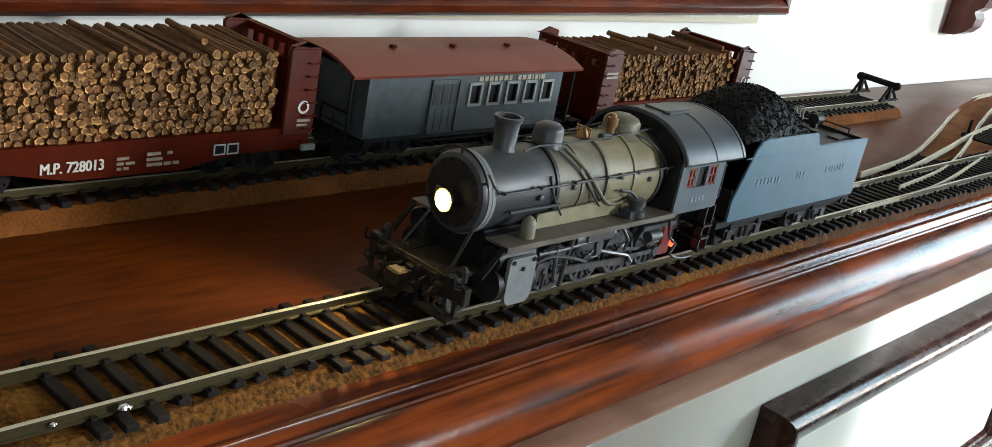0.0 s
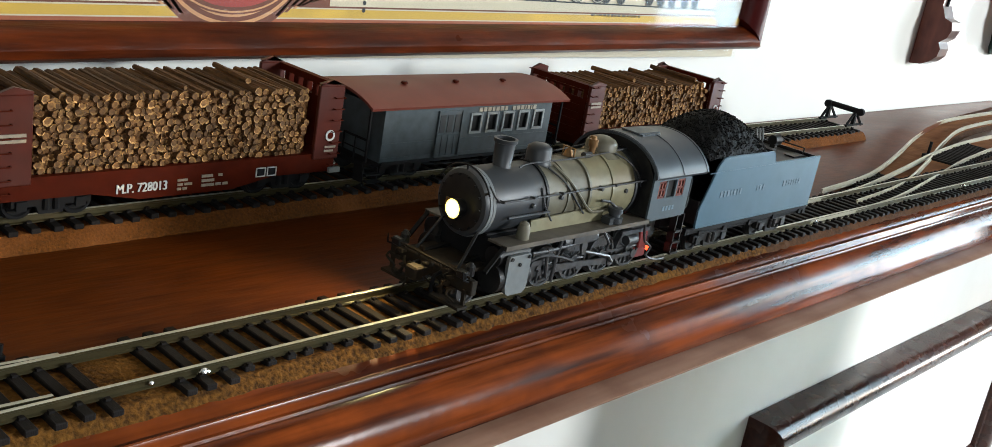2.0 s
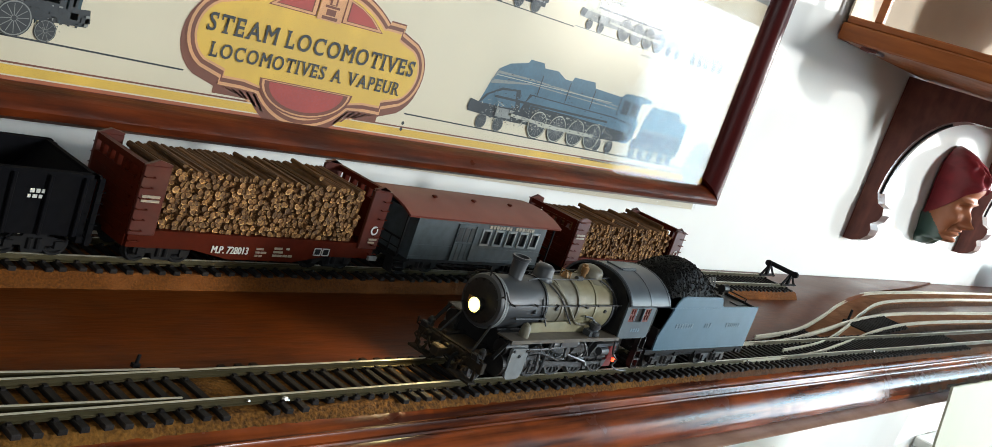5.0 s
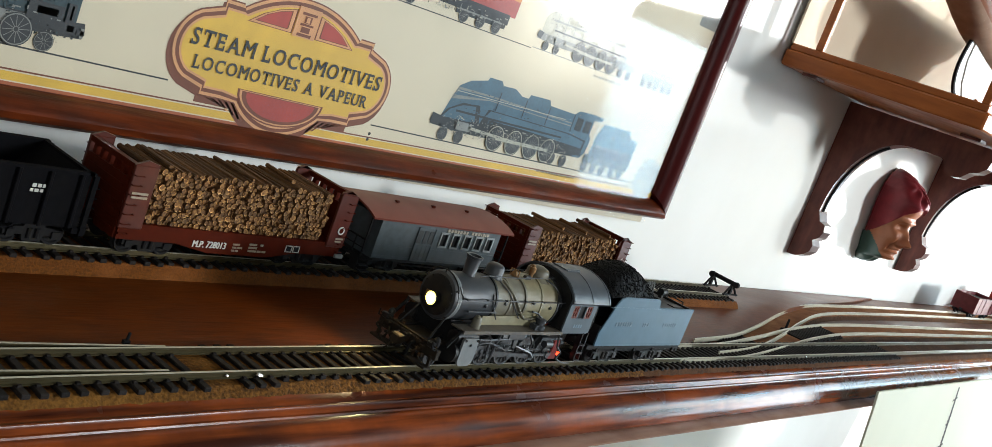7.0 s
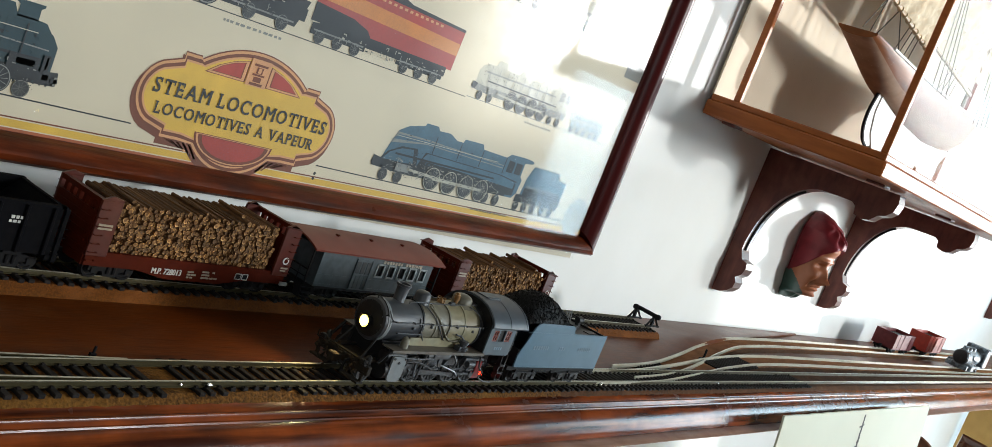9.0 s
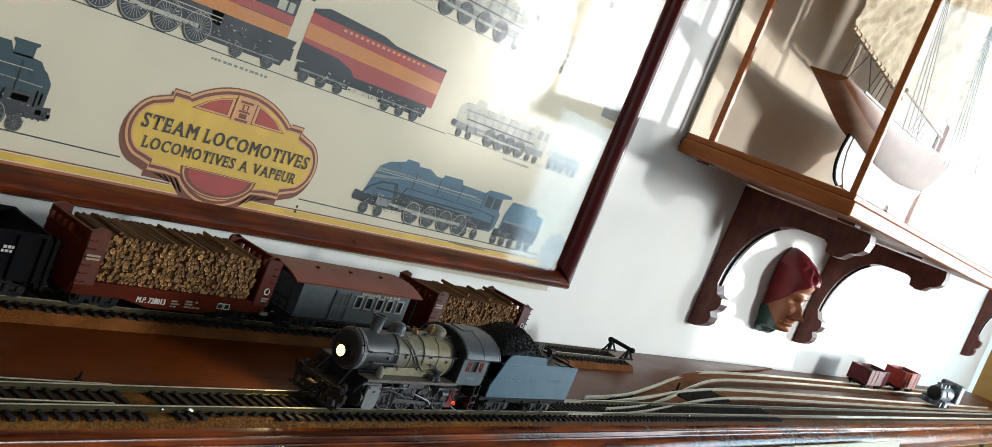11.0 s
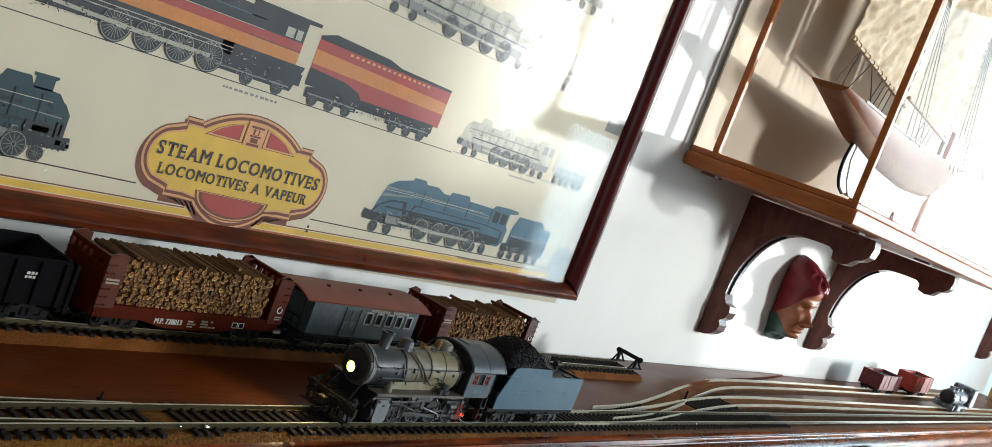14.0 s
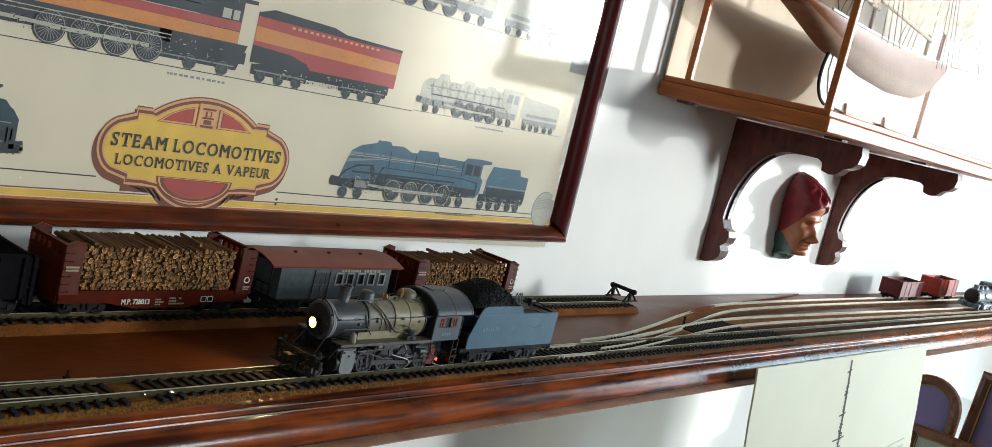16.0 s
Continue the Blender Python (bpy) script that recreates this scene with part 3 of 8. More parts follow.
roadbed("third_roadbed", third[4:], 0.0132, yard_z, "brown wooden strip under the wall-side yard track", mat=YARD_BED, edge=DARK_BED)
# turnout at the near end: a diverging pair of rails
turnout = thing("turnout_rails", "diverging rails of a turnout beside the front track", "track", kind="structure")
add_rail(turnout, smooth_path([(-0.215, TRACK_Y - 0.0075, 0.0002), (-0.27, TRACK_Y - 0.0052, 0.0002), (-0.34, TRACK_Y - 0.0005, 0.0002), (-0.42, TRACK_Y + 0.008, 0.0002), (-0.6, TRACK_Y + 0.035, 0.0002)], 0.02))
add_rail(turnout, smooth_path([(-0.205, TRACK_Y + GAUGE / 2 + 0.0012, 0.0002), (-0.28, TRACK_Y + GAUGE / 2 + 0.0055, 0.0002), (-0.36, TRACK_Y + GAUGE / 2 + 0.012, 0.0002), (-0.6, TRACK_Y + GAUGE / 2 + 0.045, 0.0002)], 0.02))


# ---- rolling stock: common parts ----
def wheel_mesh(bm, x, y, z, r, w=0.0026, mi=0):
    s = 1 if y > 0 else -1
    lathe(bm, (x, y, z), 1, [(-s * w * 0.6, r + 0.0006), (-s * w * 0.3, r + 0.0006), (-s * w * 0.25, r), (s * w * 0.5, r * 0.98), (s * w * 0.5, r * 0.8), (s * w * 0.2, r * 0.72), (s * w * 0.2, r * 0.3), (s * w * 0.6, r * 0.25)], 18, mi)


def truck(parent, x, gauge=GAUGE, r=0.0050, base=0.0185, name="truck", mat=None):
    """A two-axle truck: sprung side frames, bolster and four wheels; z is the rail top."""
    mat = mat or CAR_BLACK
    bm = bmesh.new()
    for s in (-1, 1):
        y = s * (gauge / 2 + 0.0032)
        prism(bm, [(x - base / 2 - 0.003, 0.0045), (x - base / 2 - 0.003, 0.0072), (x - base / 4, 0.0080), (x - base / 5, 0.0094), (x + base / 5, 0.0094), (x + base / 4, 0.0080), (x + base / 2 + 0.003, 0.0072), (x + base / 2 + 0.003, 0.0045), (x + base / 4, 0.0046), (x + base / 5, 0.0020), (x - base / 5, 0.0020), (x - base / 4, 0.0046)], 1, y - 0.0009, y + 0.0009)
        for e in (-1, 1):
            box(bm, x + e * base / 2 - 0.0016, x + e * base / 2 + 0.0016, y - 0.0016, y + 0.0016, 0.0036, 0.0066)
            lathe(bm, (x + e * 0.0016, y + s * 0.001, 0.0035), 2, [(0, 0.0011), (0.004, 0.0011)], 8)
    box(bm, x - 0.0025, x + 0.0025, -gauge / 2 - 0.003, gauge / 2 + 0.003, 0.0066, 0.0104)
    t = part(name, bm, mat, parent)
    for e in (-1, 1):
        for s in (-1, 1):
            bm = bmesh.new()
            wheel_mesh(bm, x + e * base / 2, s * (gauge / 2 + 0.0004), r, r)
            part("wheel", bm, mat, t, smooth=True)
        bm = bmesh.new()
        rod(bm, (x + e * base / 2, -gauge / 2, r), (x + e * base / 2, gauge / 2, r), 0.0011)
        part("axle", bm, mat, t)
    return t


def coupler(parent, x, d):
    bm = bmesh.new()
    box(bm, min(x, x + d * 0.007), max(x, x + d * 0.007), -0.0013, 0.0013, 0.0078, 0.0100)
    box(bm, min(x + d * 0.007, x + d * 0.0105), max(x + d * 0.007, x + d * 0.0105), -0.0026, 0.0014, 0.0070, 0.0108, 0, 0.0005)
    tube(bm, [(x + d * 0.008, 0.001, 0.007), (x + d * 0.0095, 0.002, 0.004), (x + d * 0.008, 0.004, 0.002)], 0.0004, 6)
    return part("coupler", bm, CAR_BLACK, parent)


def bars(parent, name, y, x0, z0, widths, h, mat, gap=0.0006):
    """A row of small upright bars standing for lettering that is too small to spell."""
    bm = bmesh.new()
    x = x0
    for w in widths:
        if w > 0:
            box(bm, x, x + w, y - 0.00012, y + 0.0002, z0, z0 + h)
        x += abs(w) + gap
    return part(name, bm, mat, parent)


# ---- bulkhead flat cars with a load of logs ----
CAR_HALF = 0.0184
SIDE_Y = -0.1025


def bulkhead_car(x0, length, top, label, sideways):
    cy = SIDE_Y + CAR_HALF
    t = thing("flat_car", label, "flat car", x0, cy, BACK_Z, group="freight cars")
    L, h = length, CAR_HALF
    # deck and fishbelly side sills
    bm = bmesh.new()
    box(bm, 0.001, L - 0.001, -h + 0.001, h - 0.001, 0.0125, 0.0150)
    for s in (-1, 1):
        y0, y1 = (s * h, s * (h - 0.0022))
        prism(bm, [(0.001, 0.0155), (0.001, 0.0085), (0.030, 0.0085), (0.047, 0.0052), (0.081, 0.0052), (0.098, 0.0085), (L - 0.001, 0.0085), (L - 0.001, 0.0155)], 1, min(y0, y1), max(y0, y1))
    box(bm, 0.004, L - 0.004, -0.004, 0.004, 0.006, 0.0125)
    part("car_frame", bm, CAR_RED, t)
    for e in (0, 1):
        bm = bmesh.new()
        xa, xb = (0.0, 0.0028) if e == 0 else (L - 0.0028, L)
        xi0, xi1 = (0.0, 0.0112) if e == 0 else (L - 0.0112, L)
        # end wall with slots near the top
        z0, z1 = 0.0085, top
        box(bm, xa, xb, -h + 0.001, h - 0.001, z0, z1 - 0.0068)
        bits = []
        for k in range(6):
            a = -h + 0.001 + (2 * h - 0.002) * k / 6
            w = (2 * h - 0.002) / 6
            bits.append(("slot_bar", (xa, xb, a, a + w * 0.38, z1 - 0.0068, z1 - 0.0024)))
        bits.append(("top_bar", (xa, xb, -h + 0.001, h - 0.001, z1 - 0.0024, z1)))
        for k in range(7):
            z = z0 + 0.003 + 0.0037 * k
            bits.append(("rib", ((xa - 0.0004) if e == 0 else xb, xa if e == 0 else xb + 0.0004, -h + 0.004, h - 0.004, z, z + 0.0009)))
        bulk = part("bulkhead", bm, CAR_RED, t)
        for name, b6 in bits:
            bm = bmesh.new()
            box(bm, *b6)
            part(name, bm, CAR_RED, bulk)
        for s in (-1, 1):
            bm = bmesh.new()
            # corner wings, seen from the side as wide posts
            box(bm, xi0, xi1, s * h - 0.0009, s * h + 0.0009, 0.0135, z1, 0, 0.0003)
            prism(bm, [(xi0, z1), (xi1, z1), (xi1 if e == 0 else xi0, z1 + 0.0008), ((xi0 + xi1) / 2, z1 + 0.0022)], 1, s * h - 0.0007, s * h + 0.0007)
            part("wing_post", bm, POST_RED, bulk)
        for s in (-1, 1):
            xo = 0.0025 if e == 0 else L - 0.0025
            for k in range(7):
                bm = bmesh.new()
                z = 0.0115 + 0.0042 * k
                tube(bm, [(xo - 0.0021, s * (h + 0.0008), z), (xo - 0.0021, s * (h + 0.0022), z), (xo + 0.0021, s * (h + 0.0022), z), (xo + 0.0021, s * (h + 0.0008), z)], 0.00022, 5)
                part("grab_iron", bm, CAR_RED, bulk)
        truck(t, 0.020 if e == 0 else L - 0.020)
        coupler(t, 0.0 if e == 0 else L, -1 if e == 0 else 1)
    bm = bmesh.new()
    rod(bm, (0.052, -0.006, 0.0075), (0.064, -0.006, 0.0075), 0.0032, 12)
    box(bm, 0.07, 0.079, -0.009, -0.003, 0.006, 0.0125)
    rod(bm, (0.03, -0.004, 0.009), (0.1, -0.004, 0.009), 0.0005)
    part("brake_gear", bm, CAR_BLACK, t)
    y = -h - 0.0003
    letters("car_number", "M.P. 728013", 0.0044, WHITE_INK, t, upright(0.0385, y, 0.0078), "white block lettering", width=0.0175, fat=0.00022)
    for k, (z, a) in enumerate([(0.0100, (0.0036,)), (0.0085, (0.002, 0.0028)), (0.0070, (0.0014, 0.0016))]):
        bars(t, "data_stencil", y, 0.0600, z, a, 0.0008, COACH_INK)
    for k, (z, a) in enumerate([(0.0106, (0.0042, -0.001, 0.0015)), (0.0090, (0.0048,)), (0.0074, (0.0048, 0.0022, 0.002))]):
        bars(t, "data_stencil", y, 0.0690, z, a, 0.0009, COACH_INK)
    bm = bmesh.new()
    for a, b in ((0.0905, 0.0945), (0.0951, 0.0991)):
        box(bm, a, a + 0.0004, y - 0.0001, y + 0.0002, 0.0088, 0.0122)
        box(bm, b - 0.0004, b, y - 0.0001, y + 0.0002, 0.0088, 0.0122)
        box(bm, a, b, y - 0.0001, y + 0.0002, 0.0088, 0.0092)
        box(bm, a, b, y - 0.0001, y + 0.0002, 0.0118, 0.0122)
    part("stencil_box", bm, WHITE_INK, t, "two small white squares")
    bm = bmesh.new()
    box(bm, 0.0908, 0.0988, y + 0.0001, y + 0.0003, 0.0090, 0.0120)
    part("stencil_ground", bm, CAR_BLACK, t)
    yb = -h - 0.0012
    bars(t, "small_sign", yb, 0.0016, 0.0285, (0.0075,), 0.0010, COACH_INK)
    bars(t, "small_sign", yb, 0.0016, 0.0268, (0.0075,), 0.0010, COACH_INK)
    xr = L - 0.0078
    bm = bmesh.new()
    lathe(bm, (xr + 0.003, yb, 0.0225), 1, [(-0.0001, 0.0021), (0.0002, 0.0021)], 20)
    ro = part("round_emblem", bm, WHITE_INK, t, "round white emblem")
    bm = bmesh.new()
    lathe(bm, (xr + 0.003, yb - 0.0001, 0.0225), 1, [(-0.0001, 0.0013), (0.0002, 0.0013)], 16)
    part("emblem_centre", bm, CAR_RED, ro)
    bars(t, "small_sign", yb, xr + 0.001, 0.0178, (0.005,), 0.0008, COACH_INK)
    bars(t, "small_sign", yb, xr + 0.001, 0.0164, (0.004,), 0.0007, COACH_INK)
    bm = bmesh.new()
    box(bm, xr + 0.0035, xr + 0.0085, yb - 0.0012, yb, 0.0085, 0.0104)
    part("step_plate", bm, FRAME_GREY, t)
    # the load
    log_load(x0 + 0.0118, x0 + L - 0.0118, cy, BACK_Z + 0.0152, top - 0.0157, sideways)
    return t


LOG_MESHES = []


def log_bm(r, length, rnd):
    bm = bmesh.new()
    seg = 7
    ph = rnd.uniform(0, 6)
    el = rnd.uniform(0.8, 1.15)
    rad = [r * rnd.uniform(0.88, 1.1) for _ in range(seg)]
    rings = []
    for s in (-0.5, 0.5):
        rings.append([bm.verts.new((math.cos(ph + 2 * math.pi * k / seg) * rad[k] * el, s * length, math.sin(ph + 2 * math.pi * k / seg) * rad[k] / el)) for k in range(seg)])
    inner = [bm.verts.new((v.co.x * 0.66, -0.5 * length + 0.00030, v.co.z * 0.66)) for v in rings[0]]
    for k in range(seg):
        j = (k + 1) % seg
        bm.faces.new((rings[0][k], rings[0][j], rings[1][j], rings[1][k]))
        bm.faces.new((inner[k], inner[j], rings[0][j], rings[0][k])).material_index = 2 if (rad[k] + rad[j]) / 2 > r * 0.985 else 0
    bm.faces.new(inner[::-1]).material_index = 1
    bm.faces.new(rings[1]).material_index = 1
    bmesh.ops.recalc_face_normals(bm, faces=bm.faces[:])
    return bm


def log_load(x0, x1, cy, z0, height, single):
    rnd = random.Random(int(x0 * 1e4) + 7)
    t = thing("log_load", "stacked brown pulpwood logs with pale cut ends", "logs", (x0 + x1) / 2, cy, z0, group="log loads")
    if not LOG_MESHES:
        for i in range(9):
            bm = log_bm(0.00134, 0.0325, rnd)
            me = bpy.data.meshes.new("log")
            bm.to_mesh(me)
            bm.free()
            me.materials.append(BARK)
            me.materials.append(CUT)
            me.materials.append(RIM)
            LOG_MESHES.append(me)
    places = []
    w, pitch = x1 - x0, 0.00262
    rise = 0.00222
    nrow = int(height / rise)
    ncol = int(w / pitch)
    for j in range(nrow):
        for i in range(ncol):
            x = -w / 2 + pitch * (i + 0.5 + 0.5 * (j % 2)) + rnd.uniform(-0.0006, 0.0006)
            if x > w / 2 - 0.0005:
                continue
            top = j >= nrow - 2
            if top and noise.noise((x * 60, j * 3.1, single)) > (0.9 if j == nrow - 2 else 0.45):
                continue
            z = 0.0011 + j * rise + rnd.uniform(-0.0003, 0.0003)
            places.append((x, rnd.gauss(0, 0.0007), z, rnd.uniform(-1, 1) * (5 if top else 2.0), rnd.uniform(-2, 2), rnd.uniform(0, 360), rnd.randrange(9), rnd.uniform(0.85, 1.2)))
    rnd.shuffle(places)
    for x, y, z, rz, rx, ry, k, s in places[:290]:
        o = new("log", LOG_MESHES[k])
        o.parent = t
        o.matrix_basis = pose(x, y, z, rx * 0.4, 0, rz * 0.5) @ pose(0, 0, 0, 0, ry, 0) @ Matrix.Diagonal((s, 1, s, 1))
    bm = bmesh.new()
    for x, y, z, rz, rx, ry, k, s in places[290:]:
        sub = log_bm(0.00134 * s, 0.0325, rnd)
        merge(bm, sub, None, pose(x, y, z, rx * 0.4, 0, rz * 0.5) @ pose(0, 0, 0, 0, ry, 0))
    # a few loose logs across the top
    for i in range(3):
        sub = log_bm(0.00108, rnd.uniform(0.024, 0.0325), rnd)
        merge(bm, sub, None, pose(rnd.uniform(-w / 2 + 0.004, w / 2 - 0.004), rnd.uniform(-0.002, 0.002), height + 0.0002 + rnd.uniform(0, 0.0006), rnd.uniform(-0.6, 0.6), 0, rnd.uniform(-7, 7)))
    part("pulpwood", bm, [BARK_PILE, CUT_PILE, RIM_PILE], t)["kind"] = "stuff"
    bm = bmesh.new()
    box(bm, -w / 2 + 0.001, w / 2 - 0.001, -0.0148, 0.0148, 0.0002, height - 0.003)
    part("core", bm, BARK_PILE, t)


bulkhead_car(-0.1935, 0.1255, 0.0410, "oxide red bulkhead flat car loaded with pulpwood on the back track", 1.3)
bulkhead_car(0.0783, 0.1173, 0.0372, "oxide red bulkhead flat car with logs coupled behind the grey coach", 5.7)


# ---- grey combine coach ----
def combine():
    x0, x1 = -0.0565, 0.0595
    cy, h = -0.1055 + 0.0215, 0.0215
    t = thing("combine_coach", "grey old-time combine coach with dull red roof on the back track", "railway coach", (x0 + x1) / 2, cy, BACK_Z)
    a, b = -0.0503, 0.0475            # body between the end platforms
    z0, z1 = 0.0105, 0.0318
    bm = bmesh.new()
    sides = []
    # side walls with window and door openings, built as strips between the openings
    wins = [(-0.0018 + 0.0098 * k - 0.0012, -0.0018 + 0.0098 * k + 0.0058 - 0.0012) for k in range(5)]
    for s in (-1, 1):
        ya, yb = sorted((s * h, s * (h - 0.0012)))
        sides += [("side_panel", (a, b, ya, yb, z0, 0.0206)), ("side_panel", (a, b, ya, yb, 0.0278, z1))]
        xs = [a] + [v for w in wins for v in w] + [b]
        for p, q in zip(xs[0::2], xs[1::2]):
            sides.append(("pillar", (p, q, ya, yb, 0.0206, 0.0278)))
        # planked panels: thin battens
        for k in range(3):
            yo = s * (h + 0.0002)
            sides.append(("batten", (a, b, min(yo, s * h), max(yo, s * h), (0.0120, 0.0178, 0.0314)[k], (0.0124, 0.0182, 0.0317)[k])))
    for e in (a, b - 0.0012):
        box(bm, e, e + 0.0012, -h + 0.0012, h - 0.0012, z0, z1)
    box(bm, a + 0.0012, b - 0.0012, -h + 0.0012, h - 0.0012, z0, z0 + 0.001)
    body = part("body", bm, CAR_GREY, t, "grey painted ends and floor")
    for name, b6 in sides:
        bm = bmesh.new()
        box(bm, *b6)
        part(name, bm, CAR_GREY, body)
    for s in (-1, 1):
        for p, q in wins:
            bm = bmesh.new()
            y0 = s * h
            for u0, u1, w0, w1 in ((p - 0.0006, p + 0.0004, 0.0198, 0.0286), (q - 0.0004, q + 0.0006, 0.0198, 0.0286), (p, q, 0.0198, 0.0208), (p, q, 0.0276, 0.0286)):
                box(bm, u0, u1, min(y0, y0 + s * 0.0005), max(y0, y0 + s * 0.0005), w0, w1)
            wf = part("window_frame", bm, FRAME_GREY, t, "pale grey frame")
            bm = bmesh.new()
            box(bm, p, q, min(y0 - s * 0.0010, y0 - s * 0.0013), max(y0 - s * 0.0010, y0 - s * 0.0013), 0.0206, 0.0278)
            part("pane", bm, DARK, wf)
        # baggage door
        bm = bmesh.new()
        y0 = s * (h + 0.0003)
        xa, xb = -0.0222, -0.0085
        box(bm, xa, xb, min(y0, s * h), max(y0, s * h), 0.0108, 0.0302)
        dr = part("baggage_door", bm, CAR_GREY, t, "grey baggage door")
        rails = [(u, u + 0.0006, 0.0005, 0.0108, 0.0302) for u in (xa, xb - 0.0006)] + [(xa + 0.0006, xb - 0.0006, 0.0004, w, w + 0.0006) for w in (0.0108, 0.0200, 0.0296)]
        rails += [(u - 0.00015, u + 0.00015, 0.00015, 0.0114, 0.0200) for u in (xa + (xb - xa) * k / 4 for k in (1, 2, 3))]
        for u0, u1, d, w0, w1 in rails:
            bm = bmesh.new()
            box(bm, u0, u1, min(y0, y0 + s * d), max(y0, y0 + s * d), w0, w1)
            part("door_rail", bm, CAR_GREY, dr)
        for k in range(3):
            bm = bmesh.new()
            u = xa + 0.0012 + k * 0.0042
            box(bm, u, u + 0.0030, min(y0, y0 + s * 0.0002), max(y0, y0 + s * 0.0002), 0.0212, 0.0284)
            part("pane", bm, DARK, dr)
        if s < 0:
            bars(body, "company_lettering", -h - 0.0002, 0.0008, 0.0290, [0.0020, 0.0018, 0.0020, 0.0016, 0.0020, 0.0021, 0.0016, -0.0018, 0.0018, 0.0021, 0.0020, 0.0008, 0.0016, 0.0008, 0.0020], 0.0017, COACH_INK, 0.0007)
        bm = bmesh.new()
        box(bm, a + 0.001, b - 0.001, min(s * h, s * (h + 0.0006)), max(s * h, s * (h + 0.0006)), 0.0095, 0.0108)
        part("sill", bm, CAR_BLACK, body)
    # arched roof over body and platforms
    bm = bmesh.new()
    n = 14
    pts = []
    for k in range(n + 1):
        u = -1 + 2 * k / n
        pts.append((u * (h + 0.0014), 0.0326 + 0.0050 * (1 - abs(u) ** 2.3)))
    low = [(y * 0.985, z - 0.0010) for y, z in pts]
    prism(bm, pts + low[::-1], 0, -0.058, 0.058)
    roof = part("roof", bm, ROOF_RED, t, "dull red arched roof", smooth=True)
    for k in range(3):
        bm = bmesh.new()
        lathe(bm, (-0.0285 + 0.0290 * k, -0.006, 0.0366), 2, [(0, 0.0009), (0.0012, 0.0009), (0.0012, 0.0016), (0.0019, 0.0012)], 10)
        part("roof_vent", bm, CAR_RED, roof)
    # underframe, platforms and steps
    bm = bmesh.new()
    box(bm, -0.056, 0.056, -h + 0.003, h - 0.003, 0.0085, 0.0104)
    for s in (-1, 1):
        tube(bm, [(-0.03, s * 0.014, 0.0085), (-0.016, s * 0.014, 0.0052), (0.016, s * 0.014, 0.0052), (0.03, s * 0.014, 0.0085)], 0.0006, 6)
        for e in (-1, 1):
            for k in range(3):
                box(bm, e * 0.0515 - 0.0035, e * 0.0515 + 0.0035, s * (h - 0.004 + 0.0014 * k) - 0.0015, s * (h - 0.004 + 0.0014 * k) + 0.0015, 0.0078 - 0.0026 * k, 0.0084 - 0.0026 * k)
            box(bm, e * 0.0515 - 0.0039, e * 0.0515 - 0.0033, s * (h - 0.005) - 0.002, s * (h - 0.005) + 0.0035, 0.0022, 0.0088)
            box(bm, e * 0.0515 + 0.0033, e * 0.0515 + 0.0039, s * (h - 0.005) - 0.002, s * (h - 0.005) + 0.0035, 0.0022, 0.0088)
    part("underframe", bm, CAR_BLACK, t)
    for e in (-1, 1):
        x = e * 0.0562
        for s in (-1, 1):
            bm = bmesh.new()
            for y in (0.006, 0.013, h - 0.0015):
                rod(bm, (x, s * y, 0.0104), (x, s * y, 0.0195), 0.0004, 6)
            rod(bm, (x, s * 0.006, 0.0195), (x, s * (h - 0.0015), 0.0195), 0.0005, 6)
            rod(bm, (x, s * 0.006, 0.0150), (x, s * (h - 0.0015), 0.0150), 0.0003, 6)
            rod(bm, (x, s * (h - 0.0015), 0.0104), (x, s * (h - 0.0015), 0.0330), 0.0006, 6)
            part("platform_railing", bm, CAR_BLACK, t)
        bm = bmesh.new()
        lathe(bm, (x, 0, 0.0225), 0, [(-0.0004, 0.0028), (0.0004, 0.0028)], 14)
        rod(bm, (x, 0, 0.0104), (x, 0, 0.0225), 0.0005, 6)
        part("brake_wheel", bm, CAR_BLACK, t)
        bm = bmesh.new()
        box(bm, min(e * 0.0446, e * 0.0452), max(e * 0.0446, e * 0.0452), -0.0055, 0.0055, 0.0108, 0.0275)
        part("end_door", bm, CAR_BLACK, t)
        truck(t, e * 0.0325)
        coupler(t, e * 0.056, e)
    return t


combine()


